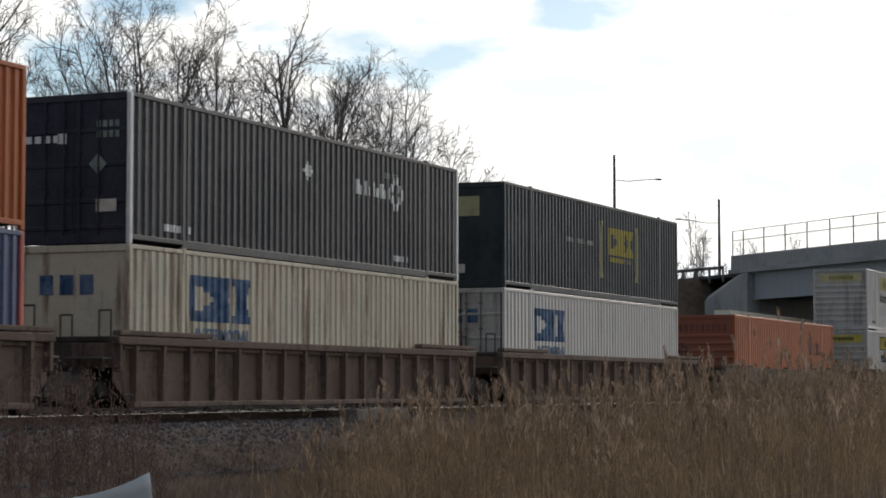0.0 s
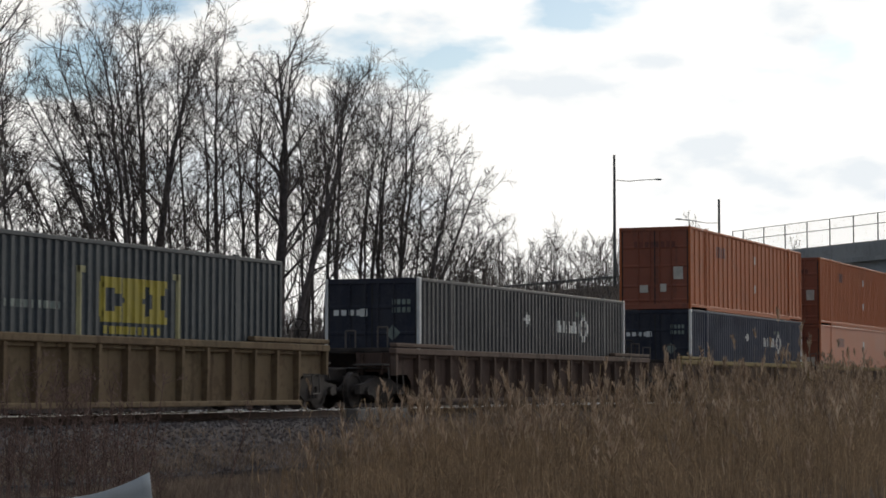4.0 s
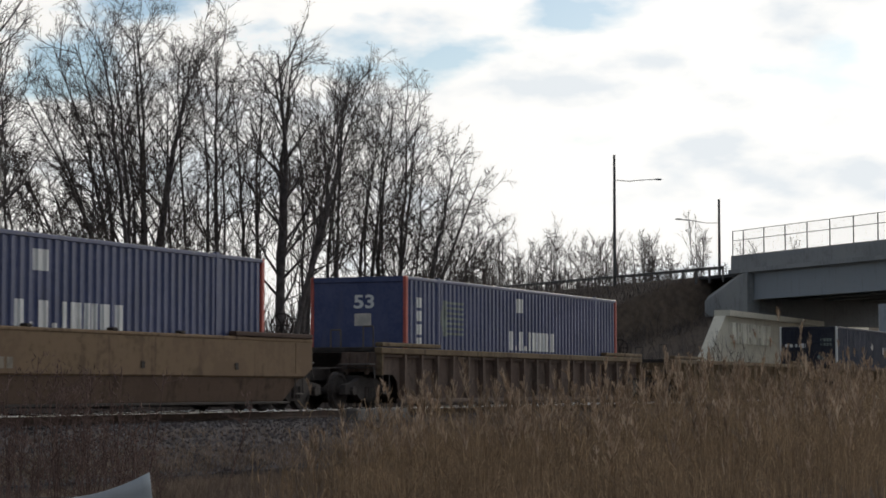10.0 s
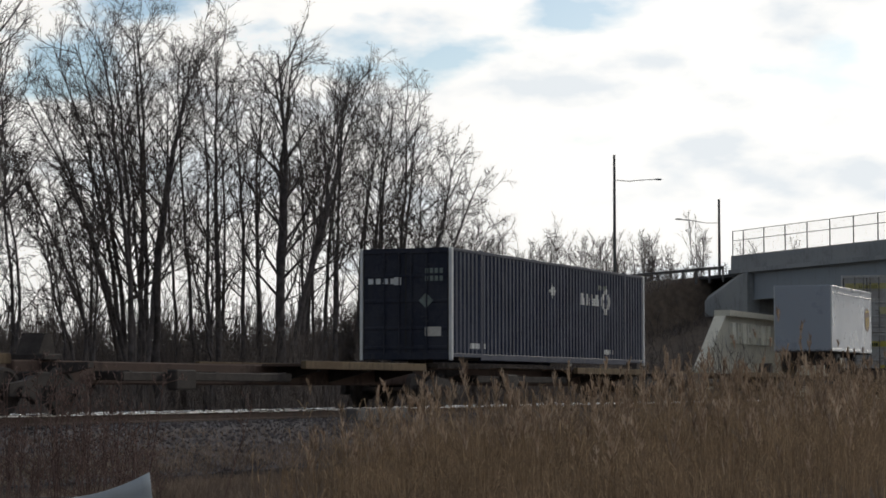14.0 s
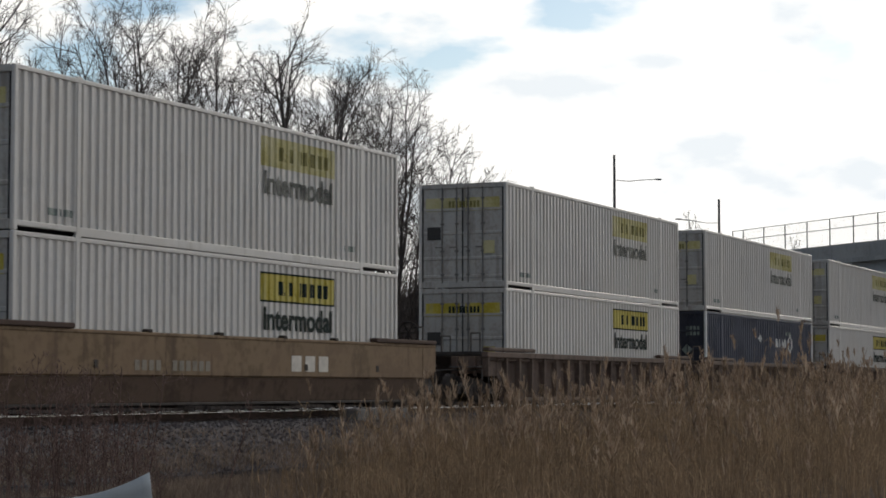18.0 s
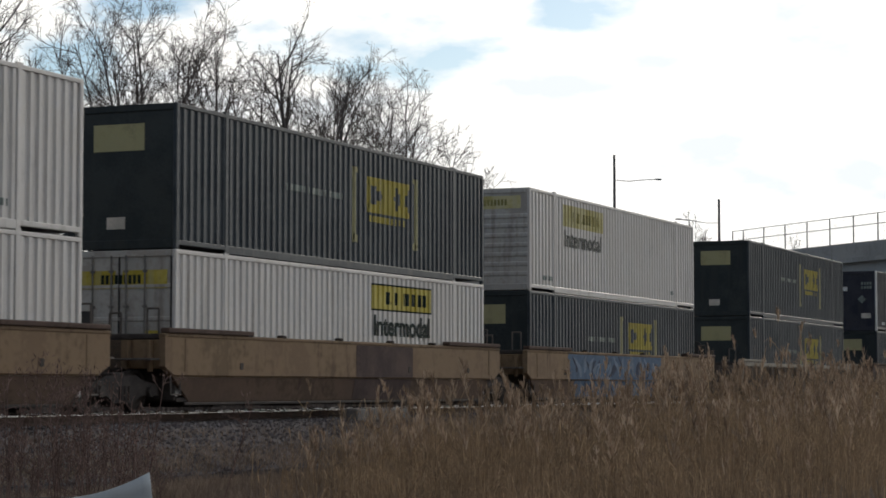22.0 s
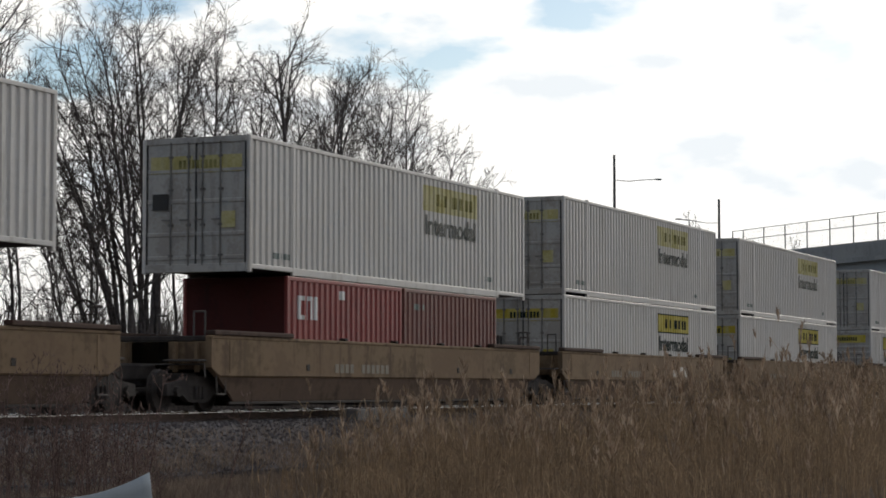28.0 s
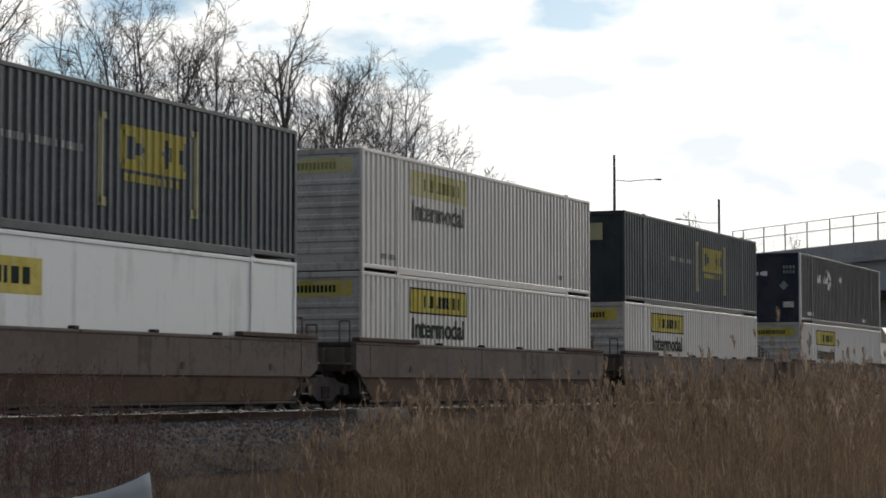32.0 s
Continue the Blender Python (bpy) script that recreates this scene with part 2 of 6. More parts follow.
# sunlight reaching the wall under the bridge is put into this lighter, warmer colour
WALL_SUNLIT = mat("sunlit_toned_concrete", (0.70, 0.66, 0.54), 0.85, var=0.2, scale=0.5, streak=0.5, dirt=(0.30, 0.27, 0.21), dirt_amount=0.3, bump=0.2, bump_scale=25)
BRIDGE_GREY = mat("weathered_bridge_concrete", (0.33, 0.335, 0.335), 0.88, spec=0.2, var=0.25, scale=0.4, streak=0.55, dirt=(0.20, 0.195, 0.19), dirt_amount=0.4, bump=0.2, bump_scale=25)
GIRDER = mat("grey_blue_girder_paint", (0.28, 0.305, 0.325), 0.65, spec=0.25, var=0.12, scale=0.4, streak=0.45, dirt=(0.19, 0.195, 0.20), dirt_amount=0.35)
DECKUNDER = mat("dark_deck_underside", (0.10, 0.10, 0.10), 0.9, var=0.3, scale=0.6)
ASPHALT = mat("asphalt", (0.05, 0.05, 0.05), 0.9, var=0.25, scale=1.0, bump=0.2)
GUARD = mat("weathered_guard_rail", (0.11, 0.105, 0.10), 0.6, metal=0.3, var=0.25, scale=1.0)
POLE = mat("dark_pole_paint", (0.06, 0.06, 0.06), 0.6, var=0.2, scale=1.0)
LAMP_GREY = mat("grey_lamp_housing", (0.22, 0.22, 0.22), 0.5, metal=0.3, var=0.1)
MESHWIRE = mat("fence_wire", (0.30, 0.30, 0.29), 0.5, metal=0.5, var=0.2)
RAIL_TOP = mat("polished_rail_head", (0.88, 0.87, 0.85), 0.25, metal=1.0, var=0.1, scale=2.0)
RAIL_SIDE = mat("rusty_rail", (0.075, 0.045, 0.032), 0.85, var=0.3, scale=4.0, bump=0.2)
SLEEPER = mat("tarred_timber", (0.045, 0.038, 0.032), 0.9, var=0.35, scale=3.0, bump=0.4)
BARK = mat("dark_bark", (0.105, 0.092, 0.088), 0.95, spec=0.1, var=0.35, scale=3.0, bump=0.4)
TWIG = mat("grey_brown_twigs", (0.10, 0.086, 0.080), 0.95, spec=0.1, var=0.3, scale=2.0)
# haze of the distance is mixed into this colour, paler than TWIG
FARTWIG = mat("haze_tinted_twigs", (0.13, 0.112, 0.104), 0.95, spec=0.1, var=0.3, scale=0.5)
BRUSH = mat("dark_brush_twigs", (0.105, 0.084, 0.074), 0.95, var=0.35, scale=1.0)
WEED = mat("dry_red_brown_weed", (0.158, 0.106, 0.090), 0.95, spec=0.1, var=0.35, scale=3.0)
SHEET = mat("white_plastic_sheet", (0.52, 0.56, 0.58), 0.35, var=0.08, scale=3.0, dirt=GRIME, dirt_amount=0.2)


def straw(name, a, b, c, through_light=0.4):
    """Dry plant matter whose tone changes from blade to blade."""
    m = bpy.data.materials.new(name)
    m.use_nodes = True
    nt = m.node_tree
    n, link = nt.nodes.new, nt.links.new
    bs = nt.nodes["Principled BSDF"]
    geo = n("ShaderNodeNewGeometry")
    cr = n("ShaderNodeValToRGB")
    cr.color_ramp.elements[0].color = (*a, 1)
    cr.color_ramp.elements[1].color = (*c, 1)
    e = cr.color_ramp.elements.new(0.55)
    e.color = (*b, 1)
    link(geo.outputs["Random Per Island"], cr.inputs[0])
    co = n("ShaderNodeTexCoord")
    nz = n("ShaderNodeTexNoise")
    nz.inputs["Scale"].default_value = 0.8
    nz.inputs["Detail"].default_value = 6.0
    nz.inputs["Roughness"].default_value = 0.65
    link(co.outputs["Object"], nz.inputs["Vector"])
    rg = n("ShaderNodeMapRange")
    rg.inputs["From Min"].default_value, rg.inputs["From Max"].default_value = 0.3, 0.7
    rg.inputs["To Min"].default_value, rg.inputs["To Max"].default_value = 0.50, 1.50
    link(nz.outputs["Fac"], rg.inputs["Value"])
    sc = n("ShaderNodeVectorMath")
    sc.operation = "SCALE"
    link(cr.outputs[0], sc.inputs[0])
    link(rg.outputs[0], sc.inputs["Scale"])
    link(sc.outputs[0], bs.inputs["Base Color"])
    bs.inputs["Roughness"].default_value = 0.9
    bs.inputs["Specular IOR Level"].default_value = 0.15
    if through_light > 0:
        tr = n("ShaderNodeBsdfTranslucent")
        link(sc.outputs[0], tr.inputs["Color"])
        mx = n("ShaderNodeMixShader")
        mx.inputs[0].default_value = through_light
        link(bs.outputs[0], mx.inputs[1])
        link(tr.outputs[0], mx.inputs[2])
        link(mx.outputs[0], nt.nodes["Material Output"].inputs["Surface"])
    return m


PURPLE_PATCH = mat("painted_out_patch", (0.070, 0.048, 0.046), 0.85, spec=0.12, var=0.3, scale=1.2, streak=0.3, dirt=(0.11, 0.08, 0.06), dirt_amount=0.3)
REED = straw("dry_reed", (0.145, 0.098, 0.062), (0.246, 0.172, 0.108), (0.40, 0.290, 0.182))
PLUME = straw("reed_plume", (0.20, 0.135, 0.092), (0.32, 0.235, 0.165), (0.46, 0.36, 0.27))
DEADGRASS = straw("dead_grass", (0.125, 0.092, 0.072), (0.20, 0.152, 0.118), (0.30, 0.235, 0.18))


def ground_material():
    m = bpy.data.materials.new("dry_ground")
    m.use_nodes = True
    nt = m.node_tree
    n, link = nt.nodes.new, nt.links.new
    bs = nt.nodes["Principled BSDF"]
    co = n("ShaderNodeTexCoord")
    cols = []
    for sc, a, b in ((0.12, (0.060, 0.046, 0.036), (0.105, 0.080, 0.060)), (2.2, (0.050, 0.039, 0.032), (0.135, 0.103, 0.076))):
        nz = n("ShaderNodeTexNoise")
        nz.inputs["Scale"].default_value = sc
        nz.inputs["Detail"].default_value = 8.0
        link(co.outputs["Object"], nz.inputs["Vector"])
        cr = n("ShaderNodeValToRGB")
        cr.color_ramp.elements[0].position, cr.color_ramp.elements[1].position = 0.32, 0.68
        cr.color_ramp.elements[0].color, cr.color_ramp.elements[1].color = (*a, 1), (*b, 1)
        link(nz.outputs["Fac"], cr.inputs[0])
        cols.append((cr, nz))
    mx = n("ShaderNodeMix")
    mx.data_type = "RGBA"
    mx.inputs["Factor"].default_value = 0.55
    link(cols[0][0].outputs[0], mx.inputs["A"])
    link(cols[1][0].outputs[0], mx.inputs["B"])
    link(mx.outputs["Result"], bs.inputs["Base Color"])
    bs.inputs["Roughness"].default_value = 0.95
    bs.inputs["Specular IOR Level"].default_value = 0.1
    bp = n("ShaderNodeBump")
    bp.inputs["Strength"].default_value, bp.inputs["Distance"].default_value = 0.6, 0.08
    link(cols[1][1].outputs["Fac"], bp.inputs["Height"])
    link(bp.outputs[0], bs.inputs["Normal"])
    return m


GROUND = ground_material()


# ---- mesh helpers ----
class Shape:
    """Collects corners and faces for one mesh."""

    def __init__(self):
        self.v, self.f = [], []

    def box(self, x0, x1, y0, y1, z0, z1):
        k = len(self.v)
        self.v += [(x0, y0, z0), (x1, y0, z0), (x1, y1, z0), (x0, y1, z0), (x0, y0, z1), (x1, y0, z1), (x1, y1, z1), (x0, y1, z1)]
        self.f += [(k, k + 3, k + 2, k + 1), (k + 4, k + 5, k + 6, k + 7), (k, k + 1, k + 5, k + 4), (k + 1, k + 2, k + 6, k + 5),
                   (k + 2, k + 3, k + 7, k + 6), (k + 3, k, k + 4, k + 7)]
        return self

    def soft_box(self, x0, x1, y0, y1, z0, z1, r=0.012):
        """A box with its edges along z and round the top and bottom chamfered."""
        def ring(ins, z):
            a = min(r, (x1 - x0) / 3, (y1 - y0) / 3)
            X0, X1, Y0, Y1 = x0 + ins, x1 - ins, y0 + ins, y1 - ins
            return [(X0 + a, Y0, z), (X1 - a, Y0, z), (X1, Y0 + a, z), (X1, Y1 - a, z), (X1 - a, Y1, z), (X0 + a, Y1, z), (X0, Y1 - a, z), (X0, Y0 + a, z)]
        q = min(r, (x1 - x0) / 3, (y1 - y0) / 3, (z1 - z0) / 3)
        self.loft([ring(q * 0.7, z0), ring(0, z0 + q), ring(0, z1 - q), ring(q * 0.7, z1)])
        return self

    def loft(self, rings, caps=True, closed=True):
        n = len(rings[0])
        k = len(self.v)
        for r in rings:
            self.v += [tuple(p) for p in r]
        for i in range(len(rings) - 1):
            for j in range(n if closed else n - 1):
                a, b = k + i * n + j, k + i * n + (j + 1) % n
                self.f.append((a, b, b + n, a + n))
        if caps:
            self.f.append(tuple(range(k + n - 1, k - 1, -1)))
            self.f.append(tuple(range(k + (len(rings) - 1) * n, k + len(rings) * n)))
        return self

    def prism(self, outline, axis, a, b):
        """An outline of (p, q) drawn along an axis ('x', 'y' or 'z') from a to b."""
        def put(p, q, d):
            return {"x": (d, p, q), "y": (p, d, q), "z": (p, q, d)}[axis]
        return self.loft([[put(p, q, a) for p, q in outline], [put(p, q, b) for p, q in outline]])

    def tube(self, p0, p1, r0, r1=None, n=8, caps=True):
        p0, p1 = Vector(p0), Vector(p1)
        r1 = r0 if r1 is None else r1
        d = (p1 - p0).normalized()
        s = d.orthogonal().normalized()
        t = d.cross(s)
        rings = []
        for p, r in ((p0, r0), (p1, r1)):
            rings.append([p + (s * math.cos(2 * math.pi * i / n) + t * math.sin(2 * math.pi * i / n)) * r for i in range(n)])
        return self.loft(rings, caps)

    def sheet(self, points_a, points_b):
        """A strip between two rows of points."""
        return self.loft([points_a, points_b], caps=False, closed=False)

    def mesh(self, name, material, smooth=False):
        me = bpy.data.meshes.new(name)
        me.from_pydata(self.v, [], self.f)
        me.materials.append(material)
        if smooth:
            me.shade_smooth()
        me.update()
        return me


def recalc(me):
    bm = bmesh.new()
    bm.from_mesh(me)
    bmesh.ops.recalc_face_normals(bm, faces=bm.faces)
    bm.to_mesh(me)
    bm.free()
    return me


def part(name, shape, material, parent, label="", m=None, smooth=False):
    """Links a shape (or a mesh) as one mesh object under a thing or a part."""
    me = shape if isinstance(shape, bpy.types.Mesh) else recalc(shape.mesh(name, material, smooth))
    ob = new(name, me)
    ob.parent = parent
    if m is not None:
        ob.matrix_basis = m
    if label:
        ob["label"] = label
    return ob


def thing(name, label, category, group="", m=None):
    ob = new(name)
    ob.empty_display_size = 0.3
    if m is not None:
        ob.matrix_basis = m
    return tagged(ob, label, category, group)


def letters(text, width, height, material, name="lettering"):
    """A mesh of letters in the built-in font, standing in the XZ plane, facing -Y, scaled to width and height."""
    cu = bpy.data.curves.new(name, "FONT")
    cu.body = text
    cu.extrude = 0.002
    cu.offset = 0.025
    ob = new("letters", cu)
    bpy.context.view_layer.update()
    me = bpy.data.meshes.new_from_object(ob.evaluated_get(bpy.context.evaluated_depsgraph_get()))
    bpy.data.objects.remove(ob)
    xs, ys = [v.co.x for v in me.vertices], [v.co.y for v in me.vertices]
    sx, sy = width / (max(xs) - min(xs)), height / (max(ys) - min(ys))
    x0, y0 = min(xs), min(ys)
    for v in me.vertices:
        v.co = ((v.co.x - x0) * sx, -v.co.z, (v.co.y - y0) * sy)
    me.materials.clear()
    me.materials.append(material)
    me.update()
    return me


# ---- the train: containers ----
LONG, HIGH, HALF = 16.15, 2.896, 1.30
MESHES = {}


def shared(key, make):
    if key not in MESHES:
        MESHES[key] = make()
    return MESHES[key]


def wave(x0, x1, style, length=LONG):
    """Points (x, depth) of a side wall between two places: 'rib' close corrugation, 'seam' wide flat sheets with narrow seams, 'flat' none."""
    if style == "flat":
        return [(x0, 0.012), (x1, 0.012)]
    pitch, crest, slope, deep = (0.272, 0.100, 0.034, 0.038) if style == "rib" else (0.61, 0.07, 0.025, 0.030)
    pts = []
    k = math.floor(x0 / pitch) - 1
    while k * pitch < x1 + pitch:
        b = k * pitch
        pts += [(b, deep), (b + slope, 0.0), (b + slope + crest, 0.0), (b + 2 * slope + crest, deep)]
        k += 1
    inside = [q for q in pts if x0 < q[0] < x1]

    def at(x):
        for (xa, da), (xb, db) in zip(pts, pts[1:]):
            if xa <= x <= xb:
                return da + (db - da) * (x - xa) / max(1e-6, xb - xa)
        return deep
    return [(x0, at(x0))] + inside + [(x1, at(x1))]


def wall_mesh(x0, x1, z0, z1, style, material, side, lift=0.0):
    """A sheet that follows the corrugation of one side (-1 near, 1 far)."""
    row = wave(x0, x1, style)
    y = [side * (HALF - 0.014 - d + lift) for _, d in row]
    s = Shape().sheet([(p[0], q, z0) for p, q in zip(row, y)], [(p[0], q, z1) for p, q in zip(row, y)])
    if side > 0:
        s.f = [f[::-1] for f in s.f]
    return s.mesh("side_wall", material)


def decal(box, x0, x1, z0, z1, style, material, name="logo_panel", label=""):
    part(name, wall_mesh(x0, x1, z0, z1, style, material, -1, 0.004), material, box, label)


def slab_logo(box, pieces, style, material, name, label=""):
    """Painted rectangles: bold blocks are parts of their own, rows of tiny bars stay one part."""
    if name == "emblem" or (name == "logo" and len(pieces) < 11 and pieces[0][3] - pieces[0][2] > 0.2):
        groups = (pieces[:5], pieces[5:8], pieces[8:]) if name == "emblem" else [[p] for p in pieces]
        for g in groups:
            slab_logo(box, g, style, material, "mark", label)
        return
    s = Shape()
    for x0, x1, z0, z1 in pieces:
        row = wave(x0, x1, style)
        y = [-(HALF - 0.014 - d + 0.006) for _, d in row]
        s.sheet([(p[0], q, z0) for p, q in zip(row, y)], [(p[0], q, z1) for p, q in zip(row, y)])
    ob = part(name, s.mesh(name, material), material, box, label)
    if len(pieces) > 3 and name != "mark":
        ob["kind"] = "stuff"


def end_panel(box, y0, y1, z0, z1, material, name, label="", x=-0.006):
    part(name, Shape().box(x - 0.004, x, y0, y1, z0, z1), material, box, label)


def front_doors(box, h, paint, rods):
    for k, (a, b) in enumerate(((-1.17, -0.012), (0.012, 1.17))):
        prof = [(0.07, 0.20), (0.07, h - 0.14), (0.03, h - 0.14)]
        for z in (2.1, 1.45, 0.75, 0.25):
            prof += [(0.03, z + 0.13), (0.012, z + 0.11), (0.012, z + 0.05), (0.03, z + 0.03)]
        prof.append((0.03, 0.20))
        s = Shape().prism(prof, "y", a, b)
        d = part("door", shared(("door", k, h, paint.name), lambda: recalc(s.mesh("door", paint))), paint, box)
        for y in (-0.60, -0.17) if k == 0 else (0.17, 0.60):
            r = Shape().tube((0.0, y, 0.16), (0.0, y, h - 0.10), 0.019, n=6)
            for z in (0.35, 1.0, 1.75, 2.45):
                r.box(-0.012, 0.03, y - 0.05, y + 0.05, z, z + 0.05)
            r.box(-0.03, -0.01, y - 0.02, y + 0.20, 1.12, 1.15)
            part("lock_rod", shared(("rod", k, round(y, 2), h, rods.name), lambda: recalc(r.mesh("lock_rod", rods))), rods, d)
    for y, w in ((-1.19, 0.022), (0.0, 0.020), (1.19, 0.022)):
        g = Shape().box(0.016, 0.028, y - w, y + w, 0.19, h - 0.13)
        part("door_gasket", shared(("gasket", y, h), lambda: recalc(g.mesh("door_gasket", RUBBER))), RUBBER, box, "dark rubber door gasket")


def container(kind, m, length=LONG, high=HIGH):
    """One container; its origin is at the middle of its leading lower edge."""
    k = dict(KINDS[kind])
    box = thing("shipping_container", k["label"], "container", "containers on the train", m)
    st, paint, end, post = k["style"], k["paint"], k["end"], k["post"]
    tag = (length, high)
    long_box = length > 13
    for side in (-1, 1):
        part("side_wall", shared(("wall", st, paint.name, side, tag), lambda: wall_mesh(0.10, length - 0.10, 0.17, high - 0.07, st, paint, side)), paint, box)
        y0, y1 = sorted((side * HALF, side * (HALF - 0.09)))
        part("top_rail", shared(("trail", paint.name, side, tag), lambda: recalc(Shape().soft_box(0.1, length - 0.1, y0, y1, high - 0.09, high - 0.004).mesh("top_rail", paint))), paint, box)
        a, b = (2.05, length - 2.05) if long_box else (0.1, length - 0.1)

        def rail():
            s = Shape().soft_box(a, b, y0, y1, 0.015, 0.185)
            if long_box:
                s.soft_box(0.1, a, y0, y1, 0.085, 0.185).soft_box(b, length - 0.1, y0, y1, 0.085, 0.185)
            return recalc(s.mesh("bottom_rail", k["rail"]))
        part("bottom_rail", shared(("brail", k["rail"].name, side, tag), rail), k["rail"], box)
        for x in (0.0, length - 0.13):
            part("corner_post", shared(("post", post.name, side, x, tag), lambda: recalc(Shape().soft_box(x, x + 0.13, y0, y1, 0.0, high, 0.02).mesh("corner_post", post))), post, box)
        if long_box:
            for x in (1.98, length - 2.12):
                y2, y3 = sorted((side * (HALF + 0.004), side * (HALF - 0.06)))
                s = Shape().soft_box(x, x + 0.14, y2, y3, 0.0, high, 0.015)
                s.box(x - 0.02, x + 0.16, y2, y3, high - 0.03, high + 0.03)
                part("lifting_post", shared(("lpost", paint.name, side, x, tag), lambda: recalc(s.mesh("lifting_post", paint))), paint, box)
    s = Shape().soft_box(0.02, length - 0.02, -1.27, 1.27, high - 0.05, high - 0.02)
    part("roof", shared(("roof", paint.name, tag), lambda: recalc(s.mesh("roof", paint))), paint, box)
    s2 = Shape().soft_box(0.1, length - 0.1, -1.24, 1.24, 0.09, 0.17)
    part("floor_frame", shared(("floor", tag), lambda: recalc(s2.mesh("floor_frame", GASKET))), GASKET, box)
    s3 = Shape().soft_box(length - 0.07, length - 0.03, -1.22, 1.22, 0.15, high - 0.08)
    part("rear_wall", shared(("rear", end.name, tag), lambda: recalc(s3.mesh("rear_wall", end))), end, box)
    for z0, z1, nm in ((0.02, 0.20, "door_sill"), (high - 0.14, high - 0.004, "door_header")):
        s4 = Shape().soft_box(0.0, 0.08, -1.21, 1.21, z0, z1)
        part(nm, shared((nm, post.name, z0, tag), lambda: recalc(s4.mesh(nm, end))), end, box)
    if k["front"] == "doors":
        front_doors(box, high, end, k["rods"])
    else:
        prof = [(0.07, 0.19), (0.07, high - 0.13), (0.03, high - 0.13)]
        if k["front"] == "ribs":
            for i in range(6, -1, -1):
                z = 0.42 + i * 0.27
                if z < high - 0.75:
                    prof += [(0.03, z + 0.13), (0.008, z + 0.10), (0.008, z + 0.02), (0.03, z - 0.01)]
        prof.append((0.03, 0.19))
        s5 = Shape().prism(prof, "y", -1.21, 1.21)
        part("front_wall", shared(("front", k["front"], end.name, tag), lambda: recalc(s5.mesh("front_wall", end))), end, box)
    k["marks"](box, st, high)
    return box


# ---- marks painted on the containers ----
def id_bars(box, style, x, z, material=None, n=5, w=0.12, h=0.16):
    slab_logo(box, [(x + i * w * 1.6, x + i * w * 1.6 + w, z, z + h) for i in range(n)], style, material or LOGO_WHITE, "id_mark")


def end_bars(box, y, z, n, w, h, material, name="id_mark", x=0.008):
    s = Shape()
    for i in range(n):
        s.box(x - 0.004, x, y + i * w * 1.5, y + i * w * 1.5 + w, z, z + h)
    part(name, s, material, box)


def word_bars(x, z, h):
    """A row of thin upright bars and dashes in place of a name."""
    out = []
    for dx, w in ((0.0, 0.20), (0.30, 0.07), (0.48, 0.20), (0.80, 0.07), (1.0, 0.10), (1.18, 0.22), (1.50, 0.10), (1.66, 0.10), (1.86, 0.22), (2.18, 0.20)):
        out.append((x + dx, x + dx + w, z, z + h * (0.25 if w == 0.07 else 1.0)))
    return out


def marks_yellow_board(x, end="doors", faded=False):
    YEL, DARK, TEXT = (FADED_YELLOW, FADED_DARK, FAINT_TEXT) if faded else (YELLOW, LOGO_DARK, LOGO_DARK)

    def go(box, st, h):
        decal(box, x, x + 3.65, h - 0.90, h - 0.26, st, YEL, "sign_panel", "yellow painted sign panel")
        if not faded:
            slab_logo(box, [(x, x + 3.65, h - 0.90, h - 0.86), (x, x + 3.65, h - 0.30, h - 0.26), (x, x + 0.05, h - 0.86, h - 0.30), (x + 3.60, x + 3.65, h - 0.86, h - 0.30)], st, LOGO_DARK, "sign_border")
        slab_logo(box, word_bars(x + 0.85, h - 0.74, 0.30), st, TEXT, "sign_text")
        part("lettering", shared(("intermodal", faded), lambda: letters("Intermodal", 3.3, 0.50, DARK)), DARK, box, "worn dark lettering" if faded else "dark green painted lettering",
             Matrix.Translation((x + 0.15, -(HALF - 0.006), h - 1.50)))
        id_bars(box, st, 1.1, 0.34, LOGO_FAINT, 6, 0.11, 0.13)
        id_bars(box, st, 13.2, 0.40, LOGO_FAINT, 4, 0.11, 0.13)
        if end == "doors":
            for a, b in ((-1.10, -0.08), (0.08, 1.10)):
                end_panel(box, a, b, h - 0.76, h - 0.40, YEL, "sign_panel", "", 0.018)
            end_bars(box, -0.50, h - 0.67, 9, 0.07, 0.18, TEXT, "sign_text", 0.012)
            end_panel(box, -0.95, -0.62, 0.95, 1.30, YEL, "warning_panel", "", 0.008)
            end_panel(box, 0.65, 1.05, 1.35, 1.70, GASKET, "data_plate", "", 0.008)
        else:
            end_panel(box, -1.02, 1.02, h - 0.58, h - 0.22, YEL, "sign_panel", "yellow painted sign panel", 0.026)
            end_bars(box, -0.60, h - 0.49, 11, 0.07, 0.17, TEXT, "sign_text", 0.020)
    return go


def marks_small_board(box, st, h):
    decal(box, 2.7, 6.3, h - 1.10, h - 0.45, st, YELLOW, "sign_panel", "yellow painted sign panel")
    slab_logo(box, [(3.3 + a * 1.1, 3.3 + b * 1.1, c, d) for a, b, c, d in word_bars(0.0, h - 0.92, 0.30)], st, LOGO_DARK, "sign_text")
    end_panel(box, -1.02, 1.02, h - 0.58, h - 0.24, YELLOW, "sign_panel", "", 0.026)
    end_bars(box, -0.60, h - 0.49, 11, 0.07, 0.17, LOGO_DARK, "sign_text", 0.020)


